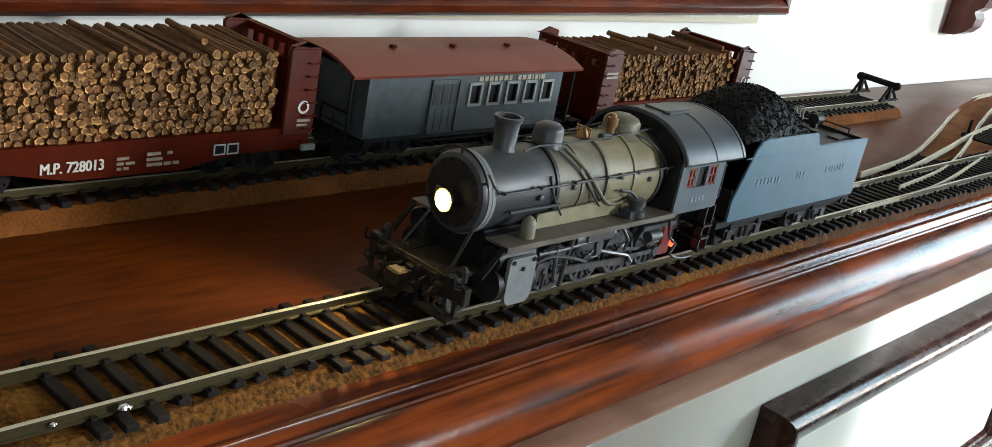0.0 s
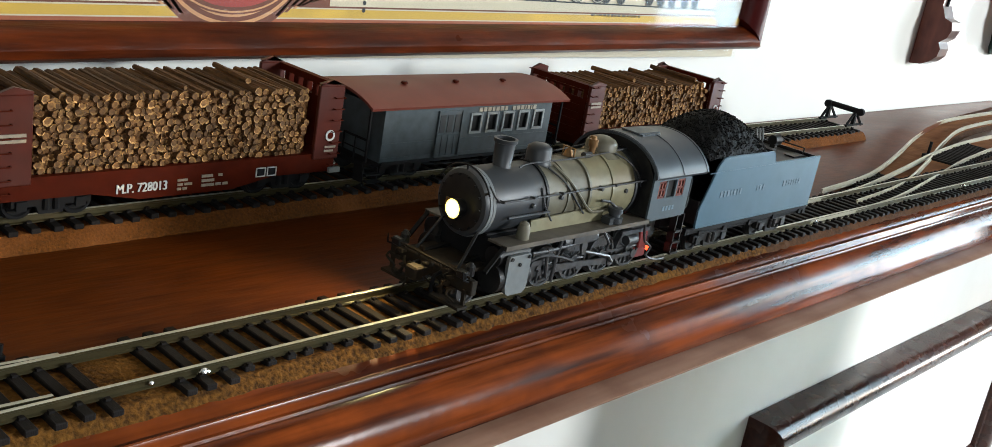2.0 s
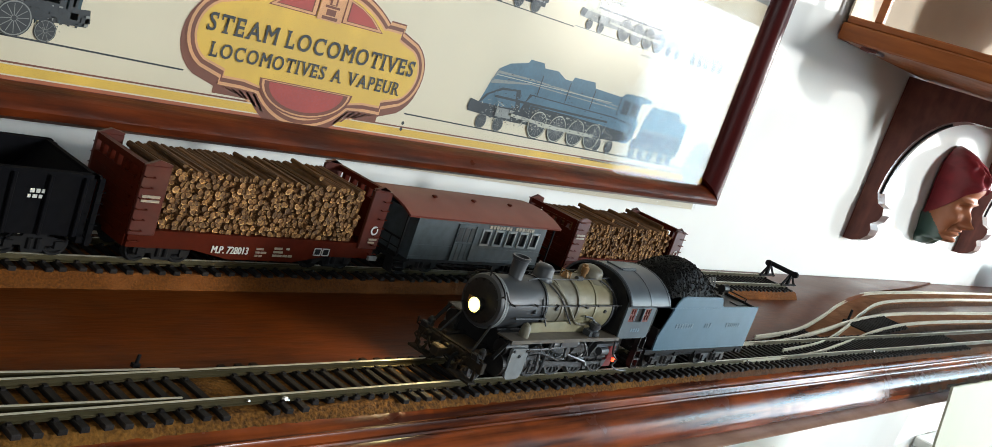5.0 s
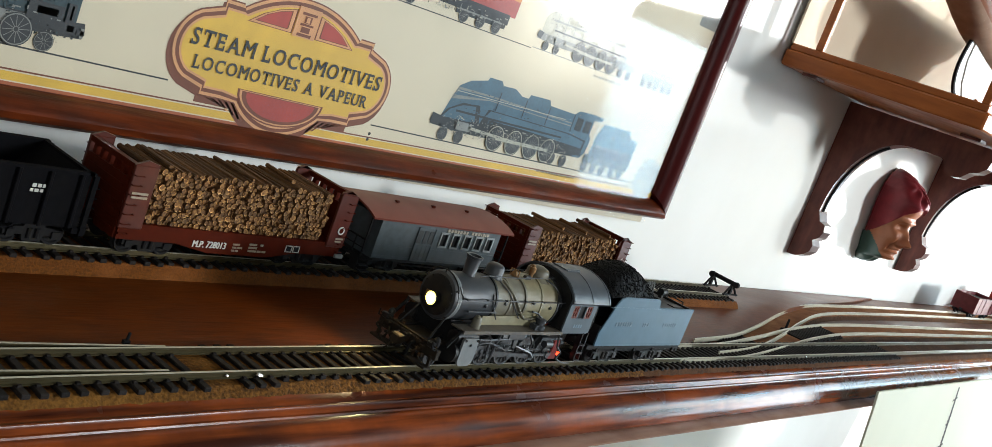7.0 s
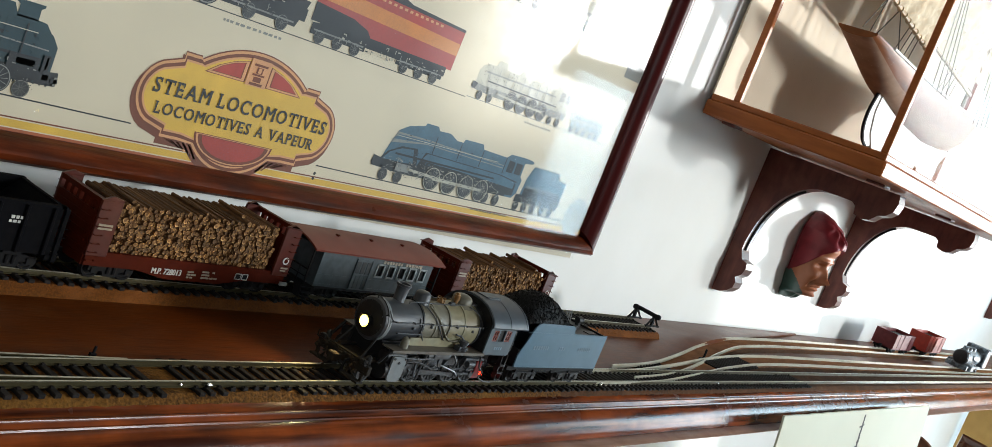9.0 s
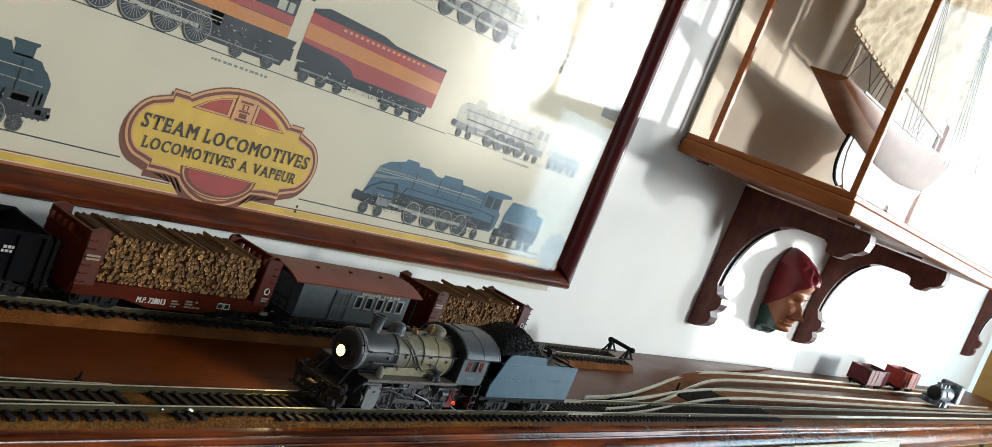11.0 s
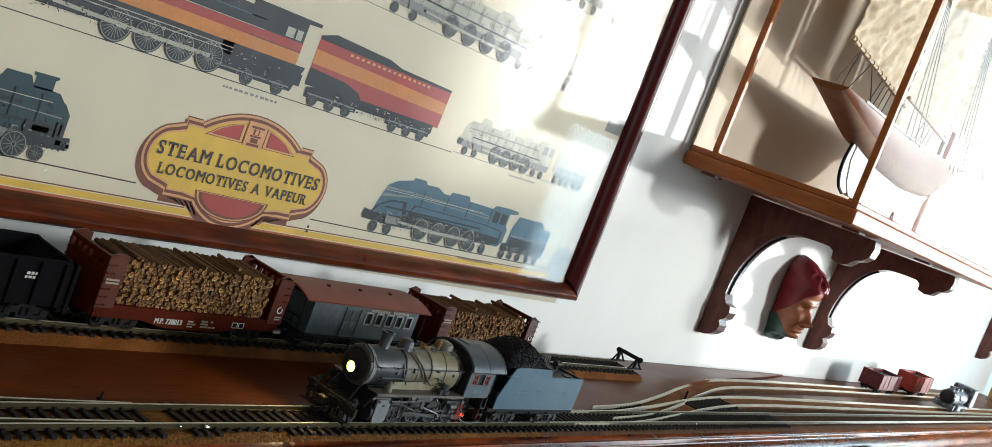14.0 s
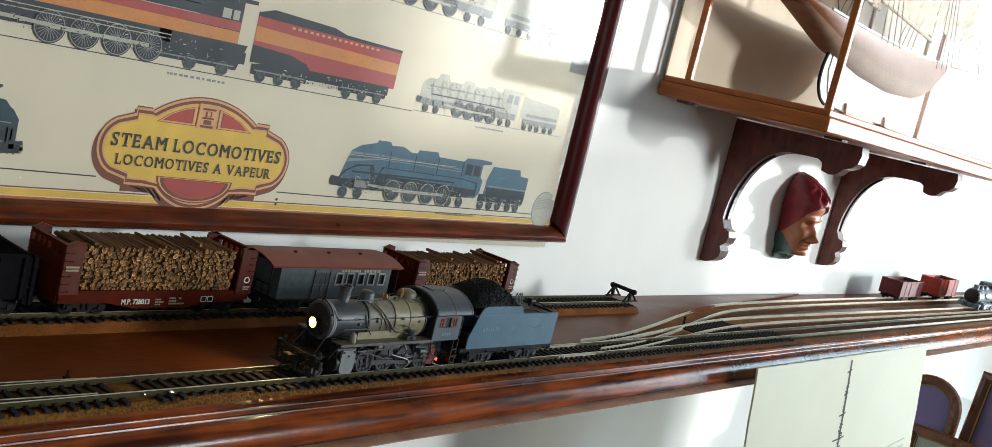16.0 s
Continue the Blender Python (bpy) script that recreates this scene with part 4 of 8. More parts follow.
# ---- black hopper car at the near end of the string ----
def hopper():
    x1 = -0.2055
    L, h = 0.118, 0.0195
    t = thing("hopper_car", "black open hopper car with ribbed sides on the back track", "hopper car", x1 - L / 2, -0.0818, BACK_Z, group="freight cars")
    zt, zb = 0.0335, 0.0110
    bm = bmesh.new()
    box(bm, -0.03, 0.03, -h + 0.001, h - 0.001, zb - 0.003, zb - 0.002)
    body = part("body", bm, HOPPER_BLACK, t)
    for s in (-1, 1):
        bm = bmesh.new()
        y0, y1 = sorted((s * h, s * (h - 0.001)))
        box(bm, -L / 2 + 0.004, L / 2 - 0.004, y0, y1, zb, zt)
        part("side_sheet", bm, HOPPER_BLACK, body)
    for e in (-1, 1):
        bm = bmesh.new()
        prism(bm, [(e * (L / 2 - 0.005), zt), (e * (L / 2 - 0.006), zt), (e * (L / 2 - 0.032), zb - 0.003), (e * (L / 2 - 0.031), zb - 0.003)], 1, -h + 0.001, h - 0.001)
        part("slope_sheet", bm, HOPPER_BLACK, body)
    for s in (-1, 1):
        for k in range(9):
            bm = bmesh.new()
            x = -L / 2 + 0.008 + k * (L - 0.016) / 8
            ya, yb = sorted((s * h, s * (h + 0.0014)))
            box(bm, x - 0.0008, x + 0.0008, ya, yb, zb, zt, 0, 0.0003)
            part("rib", bm, HOPPER_BLACK, body)
        bm = bmesh.new()
        ya, yb = sorted((s * (h - 0.0012), s * (h + 0.0016)))
        box(bm, -L / 2 + 0.003, L / 2 - 0.003, ya, yb, zt, zt + 0.0012)
        part("top_rail", bm, HOPPER_BLACK, body)
    for e in (-1, 1):
        bm = bmesh.new()
        ya = h + 0.0016
        box(bm, min(e * (L / 2 - 0.006), e * (L / 2 - 0.004)), max(e * (L / 2 - 0.006), e * (L / 2 - 0.004)), -ya, ya, zt, zt + 0.0012)
        for s in (-1, 1):
            box(bm, e * (L / 2 - 0.002) - 0.001, e * (L / 2 - 0.002) + 0.001, s * h - 0.0008, s * h + 0.0008, 0.008, zt)
            for k in range(5):
                z = 0.012 + 0.0042 * k
                tube(bm, [(e * (L / 2) - 0.004, s * (h + 0.0008), z), (e * (L / 2) - 0.004, s * (h + 0.002), z), (e * (L / 2) - 0.0005, s * (h + 0.002), z), (e * (L / 2) - 0.0005, s * (h + 0.0008), z)], 0.0002, 5)
        box(bm, e * (L / 2 - 0.003) - 0.003, e * (L / 2 - 0.003) + 0.003, -h, h, 0.0085, 0.0110)
        part("end_frame", bm, HOPPER_BLACK, t)
        truck(t, e * (L / 2 - 0.018))
        coupler(t, e * L / 2, e)
    bars(t, "number_stencil", -h - 0.0003, L / 2 - 0.027, 0.0262, (0.0016, 0.0014, 0.0010), 0.0014, WHITE_INK)
    bars(t, "number_stencil", -h - 0.0003, L / 2 - 0.0275, 0.0243, (0.0012, 0.0016, 0.0012), 0.0012, WHITE_INK)
    bm = bmesh.new()
    box(bm, -0.028, 0.028, -0.012, 0.012, 0.0045, 0.0085)
    part("hopper_doors", bm, HOPPER_BLACK, t)
    return t


hopper()


# ---- steam locomotive and its tender, in millimetres from the headlamp ----


def mpart(name, bm, mats, parent, label="", smooth=False):
    for v in bm.verts:
        v.co *= MM
    return part(name, bm, mats, parent, label, smooth)


def driver(parent, x, y, r, name="driving_wheel"):
    s = 1 if y > 0 else -1
    bm = bmesh.new()
    lathe(bm, (x, y, r), 1, [(-s * 1.4, r + 0.7), (-s * 0.9, r + 0.7), (-s * 0.8, r), (s * 1.3, r * 0.99), (s * 1.3, r * 0.86), (s * 0.4, r * 0.84)], 28)
    wheel = mpart(name, bm, GEAR, parent, smooth=True)
    for k in range(12):
        a = 2 * math.pi * k / 12
        bm = bmesh.new()
        rod(bm, (x + math.cos(a) * r * 0.2, y + s * 0.8, r + math.sin(a) * r * 0.2), (x + math.cos(a) * r * 0.87, y + s * 0.8, r + math.sin(a) * r * 0.87), 0.45, 5)
        mpart("spoke", bm, GEAR, wheel)
    bm = bmesh.new()
    lathe(bm, (x, y, r), 1, [(0, r * 0.28), (s * 1.9, r * 0.25), (s * 1.9, 0.4)], 14)
    mpart("hub", bm, GEAR, wheel, smooth=True)
    bm = bmesh.new()
    prism(bm, [(x + r * 0.84 * math.cos(a), r + r * 0.84 * math.sin(a)) for a in [math.pi * (0.15 + 0.7 * k / 8) for k in range(9)]], 1, min(y + s * 0.2, y + s * 1.2), max(y + s * 0.2, y + s * 1.2))
    mpart("counterweight", bm, GEAR, wheel)
    return wheel


def locomotive():
    t = thing("steam_locomotive", "weathered grey and black model steam locomotive with lit headlamp", "locomotive", LAMP_X, TRACK_Y, 0.0003)
    cz, R = 30.0, 11.0
    G = GAUGE * 500                       # half gauge in mm
    # boiler in courses
    bm = bmesh.new()
    lathe(bm, (0, 0, cz), 0, [(4.0, 9.6), (4.4, 10.6), (5.4, R), (33.5, R)], 40)
    smoke = mpart("smokebox", bm, LOCO_GREY, t, "dusty grey smokebox", True)
    bm = bmesh.new()
    lathe(bm, (0, 0, cz), 0, [(3.4, 0.5), (3.2, 3.5), (3.6, 7.4), (4.1, 9.7)], 36)
    door = mpart("smokebox_door", bm, LOCO_BLACK, smoke, "black smokebox front", True)
    for k in range(14):
        a = 2 * math.pi * k / 14
        bm = bmesh.new()
        lathe(bm, (0, math.cos(a) * 8.8, cz + math.sin(a) * 8.8), 0, [(3.2, 0.35), (4.2, 0.35)], 6)
        mpart("door_clamp", bm, LOCO_BLACK, smoke)
    bm = bmesh.new()
    lathe(bm, (0, 0, cz), 0, [(33.5, R + 0.1), (55.0, R + 0.5)], 40)
    mid = mpart("front_course", bm, LAGGING, t, "dusty olive-grey boiler lagging", True)
    bm = bmesh.new()
    lathe(bm, (0, 0, cz + 0.2), 0, [(55.0, R + 0.8), (80.0, R + 2.2)], 40)
    rear = mpart("rear_course", bm, PALE_LAGGING, t, "pale dusty boiler lagging", True)
    bm = bmesh.new()
    lathe(bm, (0, 0, cz + 0.2), 0, [(80.0, R + 2.3), (84.5, R + 2.3)], 40)
    box(bm, 78, 104, -G + 1, G - 1, 9.0, cz, 0)
    mpart("firebox", bm, LOCO_BLACK, t, smooth=True)
    for x, rr, m, p in ((6.6, R, JACKET, smoke), (8.0, R, JACKET, smoke), (33.4, R + 0.2, LOCO_BLACK, smoke), (44.0, R + 0.4, LAGGING, mid), (55.0, R + 0.9, LAGGING, mid), (67.0, R + 1.6, PALE_LAGGING, rear), (79.5, R + 2.3, LOCO_GREY, rear)):
        bm = bmesh.new()
        lathe(bm, (0, 0, cz + (0.2 if x > 55 else 0)), 0, [(x - 0.6, rr - 0.3), (x - 0.6, rr + 0.28), (x + 0.6, rr + 0.28), (x + 0.6, rr - 0.3)], 40)
        mpart("boiler_band", bm, m, p, smooth=True)
    # headlamp on a bracket on the smokebox front
    bm = bmesh.new()
    lathe(bm, (0, -1.0, 28.6), 0, [(-0.2, 2.9), (0.1, 3.1), (3.2, 2.9), (3.4, 1.0)], 24)
    box(bm, 0.8, 3.6, -1.8, -0.2, 24.6, 26.2)
    lamp = mpart("headlamp", bm, LOCO_BLACK, t, "round black headlamp", True)
    bm = bmesh.new()
    lathe(bm, (0, -1.0, 28.6), 0, [(-0.8, 0.4), (-0.6, 1.3), (-0.15, 2.05)], 24)
    mpart("lens", bm, HEADLAMP, lamp, "glowing warm white lens", True)
    # added ring that glows as the lens's halo
    bm = bmesh.new()
    lathe(bm, (0, -1.0, 28.6), 0, [(-0.2, 2.07), (-0.55, 2.7), (-0.25, 3.1)], 24, cap=False)
    mpart("lamp_halo", bm, LAMP_HALO, lamp, "glowing yellow ring that stands in for the lens's halo", True)
    bm = bmesh.new()
    box(bm, 2.8, 3.4, 1.5, 5.5, 26.8, 30.2, 0, 0.1)
    mpart("number_plate", bm, BRASS, smoke)
    bm = bmesh.new()
    tube(bm, [(4.8, math.cos(radians(a)) * 12.2, cz + math.sin(radians(a)) * 12.2) for a in range(25, 156, 10)], 0.32, 7)
    for a in (30, 90, 150):
        rod(bm, (4.8, math.cos(radians(a)) * 10.6, cz + math.sin(radians(a)) * 10.6), (4.8, math.cos(radians(a)) * 12.4, cz + math.sin(radians(a)) * 12.4), 0.4, 6)
    mpart("front_handrail", bm, LOCO_BLACK, smoke, smooth=True)
    # stack, domes, whistle and fittings
    bm = bmesh.new()
    lathe(bm, (20.4, 0, 0), 2, [(38.8, 5.2), (40.2, 3.5), (41.0, 3.0), (48.4, 3.4), (48.6, 3.9), (49.8, 4.0), (49.8, 3.1), (45.0, 2.9)], 28, cap=False)
    stack = mpart("smokestack", bm, LOCO_GREY, t, "flared grey smokestack", True)
    # near-black disc painted as the shade down the stack
    bm = bmesh.new()
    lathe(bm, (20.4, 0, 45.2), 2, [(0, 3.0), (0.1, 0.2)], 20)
    mpart("stack_shade", bm, DARK, stack)
    bm = bmesh.new()
    lathe(bm, (38.2, 0, 0), 2, [(38.8, 6.2), (40.2, 4.9), (41.2, 4.4), (45.0, 4.3), (45.9, 4.0), (46.8, 2.8), (47.1, 0.4)], 28)
    mpart("sand_dome", bm, LOCO_GREY, t, smooth=True)
    bm = bmesh.new()
    lathe(bm, (72.0, 0, 0), 2, [(41.0, 7.6), (42.4, 6.3), (43.0, 5.8), (45.4, 5.7), (46.6, 4.8), (47.6, 2.4), (47.8, 0.4)], 28)
    mpart("steam_dome", bm, LAGGING, t, smooth=True)
    bm = bmesh.new()
    lathe(bm, (65.0, -1.5, 0), 2, [(41.5, 1.2), (44.5, 1.2), (44.6, 1.7), (47.2, 1.7), (47.3, 1.0), (48.4, 0.9), (48.5, 0.3)], 12)
    lathe(bm, (67.6, 1.5, 0), 2, [(41.5, 0.9), (47.0, 0.9), (47.6, 0.3)], 10)
    mpart("safety_valve", bm, BRASS, t, "tarnished brass valve", True)
    # bell in its yoke
    bm = bmesh.new()
    tube(bm, [(54, -2.6, 40.6), (54, -2.6, 44.6), (54, 2.6, 44.6), (54, 2.6, 40.6)], 0.35, 6)
    lathe(bm, (54, 0, 0), 2, [(41.6, 2.0), (42.2, 1.7), (43.6, 1.3), (44.4, 0.5)], 14)
    mpart("bell", bm, BRASS, t, smooth=True)
    # small turbine generator, pop valves and pipes over the boiler
    bm = bmesh.new()
    rod(bm, (58.5, -3.2, 42.2), (62.2, -3.2, 42.2), 1.2, 12)
    box(bm, 59.0, 61.5, -4.4, -2.0, 40.6, 41.4)
    mpart("generator", bm, LOCO_GREY, t, smooth=True)
    for s in (-1, 1):
        y = s
        for pts, r, name in (
                ([(7, y * 8.6, 37.6), (9, y * 11.4, 33.4), (14, y * 12.6, 33.2), (40, y * 12.8, 33.4), (84, y * 14.6, 34.6)], 0.32, "handrail"),
                ([(14, y * 12.0, 27.4), (34, y * 12.2, 27.4)], 0.45, "injector_pipe"),
                ([(40.5, y * 5.0, 41.0), (44, y * 9.6, 37.0), (49, y * 11.7, 31.5), (54, y * 12.4, 26.5), (58, y * 12.8, 24.8), (66, y * 13.2, 25.2), (70, y * 13.4, 24.0)], 0.55, "feed_pipe"),
                ([(37, y * 5.6, 40.5), (42, y * 10.4, 36.0), (49, y * 12.2, 28.0), (52, y * 12.6, 25.0)], 0.35, "sand_pipe"),
                ([(30.5, y * 10.2, 35.4), (31.5, y * 11.6, 30.0), (36, y * 12.0, 24.0)], 0.35, "sand_pipe"),
                ([(72, y * 6.4, 43.0), (76, y * 9.6, 41.0), (80, y * 12.2, 37.0), (82, y * 13.4, 32.0)], 0.35, "steam_pipe"),
                ([(24, y * 4.5, 41.2), (30, y * 4.2, 42.0), (46, y * 4.4, 42.0), (60, y * 5.0, 42.6), (80, y * 5.4, 44.0)], 0.3, "conduit")):
            bm = bmesh.new()
            tube(bm, smooth_path(pts, 1.6), r, 7)
            mpart(name, bm, LOCO_GREY if name != "feed_pipe" else LAGGING, t, smooth=True)
        for x in (10, 24, 38, 52, 66, 80):
            bm = bmesh.new()
            yy = s * (11.0 + (x - 10) * 0.03)
            rod(bm, (x, yy, 33.2 + x * 0.012), (x, s * (12.7 + x * 0.02), 33.2 + x * 0.014), 0.3, 6)
            lathe(bm, (x, s * (12.6 + x * 0.02), 33.2 + x * 0.014), 1, [(-0.5, 0.5), (0.5, 0.5)], 8)
            mpart("handrail_stanchion", bm, LOCO_GREY, t)
        # washout plugs, check valve
        for x, z in ((26, 30), (40, 31.5), (60, 33), (74, 31)):
            bm = bmesh.new()
            rr = R + (0.2 if x < 55 else 1.6)
            yy = s * math.sqrt(max(1, rr * rr - (z - cz) ** 2))
            lathe(bm, (x, yy, z), 1, [(-s * 0.6, 0.9), (s * 0.9, 0.8), (s * 1.0, 0.4)], 8)
            mpart("washout_plug", bm, LOCO_GREY, t)
        # running board with its inner splash panel and edge
        bm = bmesh.new()
        ya, yb = sorted((s * 10.4, s * 18.6))
        box(bm, 8, 84, ya, yb, 20.2, 20.9)
        ye, yf = sorted((s * 18.0, s * 18.8))
        box(bm, 8, 84, ye, yf, 19.4, 20.95)
        rb = mpart("running_board", bm, DUSTY, t, "dusty running board")
        bm = bmesh.new()
        prism(bm, [(26, 21), (26, 25.2), (64, 26.2), (64, 21)], 1, *sorted((s * 11.2, s * 11.9)))
        mpart("splash_panel", bm, PALE_LAGGING, rb)
        bm = bmesh.new()
        prism(bm, [(8, 20.6), (1, 13.4), (1, 12.6), (8, 19.8)], 1, *sorted((s * 16.6, s * 18.2)))
        mpart("front_step", bm, CAR_BLACK, rb)
        # steam pipe casing on the running board, air pump and lubricator
        bm = bmesh.new()
        lathe(bm, (19.5, s * 14.6, 0), 2, [(20.8, 2.2), (24.4, 2.1), (26.0, 1.6), (26.8, 0.5)], 16)
        mpart("steam_pipe_casing", bm, LAGGING, rb, smooth=True)
        bm = bmesh.new()
        lathe(bm, (66.5, s * 15.4, 0), 2, [(20.9, 2.6), (21.4, 3.0), (23.2, 3.0), (23.4, 2.0), (24.4, 2.0), (24.6, 2.7), (26.4, 2.7), (26.8, 1.0)], 16)
        for k in range(5):
            lathe(bm, (66.5, s * 15.4, 0), 2, [(21.5 + 0.36 * k, 3.2), (21.62 + 0.36 * k, 3.2)], 16)
        box(bm, 62.0, 65.0, *sorted((s * 13.4, s * 17.2)), 20.9, 23.4)
        tube(bm, [(66.5, s * 15.4, 26.4), (64, s * 14.2, 28.4), (60, s * 13.4, 29.0)], 0.5, 7)
        mpart("air_pump", bm, LOCO_GREY, rb, smooth=True)
        bm = bmesh.new()
        rod(bm, (40, s * 14.5, 17.0), (58, s * 14.5, 17.0), 2.3, 16)
        mpart("air_tank", bm, LOCO_GREY, rb, smooth=True)
        # cylinder block with its flat jacket
        bm = bmesh.new()
        prism(bm, [(9.6, 16.8), (9.6, 7.0), (10.2, 5.2), (11.6, 4.2), (18.0, 4.2), (19.4, 5.2), (20.0, 7.0), (20.0, 16.8), (19.4, 17.6), (10.2, 17.6)], 1, *sorted((s * 18.2, s * 19.4)))
        cyl = mpart("cylinder_jacket", bm, JACKET, t, "pale grey cylinder jacket with bolts")
        bm = bmesh.new()
        rod(bm, (7.2, s * 14.2, 9.2), (21.8, s * 14.2, 9.2), 5.0, 24)
        rod(bm, (7.4, s * 14.2, 16.2), (21.6, s * 14.2, 16.2), 3.4, 20)
        mpart("cylinder", bm, LOCO_BLACK, cyl, smooth=True)
        for x, z in ((10.8, 16.6), (18.8, 16.6), (14.8, 14.4)):
            bm = bmesh.new()
            lathe(bm, (x, s * 19.4, z), 1, [(-0.2, 0.7), (s * 0.5, 0.6)], 8)
            mpart("bolt", bm, LOCO_BLACK, cyl)
        # guides, crosshead, rods and valve gear
        yg = s * 14.4
        bm = bmesh.new()
        box(bm, 21.5, 38, yg - 0.6, yg + 0.6, 11.2, 12.2)
        box(bm, 21.5, 38, yg - 0.6, yg + 0.6, 6.6, 7.4)
        mpart("slide_bars", bm, GEAR, t)
        bm = bmesh.new()
        prism(bm, [(26, 6.6), (31, 6.6), (32, 9.2), (31, 12.2), (26, 12.2), (25, 9.2)], 1, yg - 1.2, yg + 1.2)
        rod(bm, (21, yg, 9.2), (27, yg, 9.2), 0.6, 8)
        mpart("crosshead", bm, GEAR, t)
        bm = bmesh.new()
        yr = s * 13.6
        box(bm, 37, 87, yr - 0.35, yr + 0.35, 5.4, 6.9, 0, 0.2)
        for x in (37, 53, 69, 85):
            lathe(bm, (x, yr, 6.2), 1, [(-0.7, 1.5), (0.7, 1.5)], 14)
        mpart("side_rod", bm, GEAR, t)
        bm = bmesh.new()
        ym = s * 15.2
        prism(bm, [(29, 8.7), (29, 9.9), (69, 7.4), (69, 5.0)], 1, ym - 0.4, ym + 0.4)
        lathe(bm, (69, ym, 6.2), 1, [(-0.9, 1.8), (0.9, 1.8)], 14)
        lathe(bm, (29, ym, 9.3), 1, [(-0.9, 1.2), (0.9, 1.2)], 12)
        mpart("main_rod", bm, GEAR, t)
        bm = bmesh.new()
        yv = s * 16.4
        prism(bm, [(50, 11.6), (49.2, 14.5), (49.6, 18.0), (51.4, 18.2), (52.4, 14.5), (51.6, 11.4)], 1, yv - 0.5, yv + 0.5)
        box(bm, 44, 56, yv - 0.9, yv - 0.4, 16.4, 19.6)
        tube(bm, [(69, yv, 6.2), (66.5, yv, 8.6), (52, yv, 12.4)], 0.6, 7)
        tube(bm, [(50.5, yv, 16.2), (34, yv, 15.4), (24, yv, 15.6)], 0.55, 7)
        tube(bm, [(28.5, yv, 9.2), (28.0, yv, 5.0), (33.0, yv, 5.6)], 0.5, 7)
        tube(bm, [(33.0, yv, 5.6), (32.0, yv, 12.0), (31.6, yv, 16.4)], 0.6, 7)
        tube(bm, [(38.5, yv, 19.6), (37.0, yv, 13.0), (36.0, yv, 4.0)], 0.7, 7)
        mpart("valve_gear", bm, GEAR, t, smooth=True)
        bm = bmesh.new()
        tube(bm, smooth_path([(24, s * 16, 13), (30, s * 16.6, 14.2), (38, s * 16.8, 12.6), (46, s * 16.6, 10.0)], 2), 0.5, 7)
        tube(bm, smooth_path([(60, s * 16.8, 19.0), (64, s * 17.2, 14.0), (63, s * 17.2, 11.4), (70, s * 17.2, 10.8)], 2), 0.5, 7)
        tube(bm, smooth_path([(84, s * 17.2, 19.6), (86, s * 17.4, 12.0), (91, s * 17.2, 9.0), (89, s * 17.0, 6.0), (95, s * 17.0, 3.4), (102, s * 17, 3.0)], 2), 0.5, 7)
        mpart("injector_piping", bm, GEAR, t, smooth=True)
        for x in (37, 53, 69, 85):
            driver(t, x, s * (G + 0.3), 7.4)
        bm = bmesh.new()
        wheel_mesh(bm, 1.0, s * (G + 0.3), 4.4, 4.4, 2.6)
        mpart("pilot_wheel", bm, GEAR, t, smooth=True)
        bm = bmesh.new()
        rod(bm, (76, s * 16.0, 13.0), (81.5, s * 16.0, 13.0), 1.8, 12)
        box(bm, 73, 90, s * 15.4 - 0.6, s * 15.4 + 0.6, 15.2, 16.6)
        mpart("injector", bm, LOCO_GREY, t, smooth=True)
    for x in (37, 53, 69, 85, 1):
        bm = bmesh.new()
        r = 4.4 if x == 1 else 7.4
        rod(bm, (x, -G, r), (x, G, r), 1.4, 10)
        mpart("axle", bm, GEAR, t)
    # main frame, saddle and ash pan
    bm = bmesh.new()
    for s in (-1, 1):
        prism(bm, [(-4, 8), (-4, 12), (22, 15), (84, 15), (104, 13), (104, 6), (92, 6), (84, 9), (30, 9), (10, 7)], 1, s * (G - 3) - 0.9, s * (G - 3) + 0.9)
    box(bm, 9, 25, -11, 11, 12, 21)
    prism(bm, [(-10.4, 12), (10.4, 12), (8.5, 21.5), (-8.5, 21.5)], 0, 9.5, 24)
    box(bm, 88, 104, -G + 2.0, G - 2.0, 2.6, 9)
    mpart("main_frame", bm, CAR_BLACK, t)
    # red glow under the firebox drawn as coloured blocks
    bm = bmesh.new()
    box(bm, 90.0, 98.0, -G - 1.2, -G + 1.6, 2.0, 6.4, 0, 0.5)
    box(bm, 91.0, 96.0, -G - 2.2, -G - 0.8, 6.4, 13.0, 0, 0.4)
    mpart("ash_pan_door", bm, ASH_RED, t, "ash pan door coloured red for the firebox glow on it")
    bm = bmesh.new()
    box(bm, 99.5, 101.2, -G - 1.0, -G + 0.2, 4.0, 5.6)
    mpart("firebox_light", bm, RED_GLOW, t, "small red light")
    # front deck, pilot beam, footboards, coupler, hoses
    bm = bmesh.new()
    box(bm, -4.0, 9.0, -12.0, 12.0, 11.0, 12.2)
    box(bm, -5.2, -2.6, -18.8, 18.8, 6.6, 11.4, 0, 0.3)
    pilot = mpart("pilot_beam", bm, PILOT_BROWN, t, "rusty brown pilot beam")
    for s in (-1, 1):
        bm = bmesh.new()
        box(bm, -9.0, -4.6, s * 11.5 - 6.4, s * 11.5 + 6.4, 2.2, 3.1)
        for y in (6.5, 16.5):
            box(bm, -6.0, -5.2, s * y - 0.7, s * y + 0.7, 3.0, 8.0)
        mpart("footboard", bm, PILOT_BROWN, pilot)
        bm = bmesh.new()
        tube(bm, [(-5.6, s * 17.5, 11.0), (-8.0, s * 17.5, 12.0), (-8.4, s * 17.2, 15.0)], 0.35, 6)
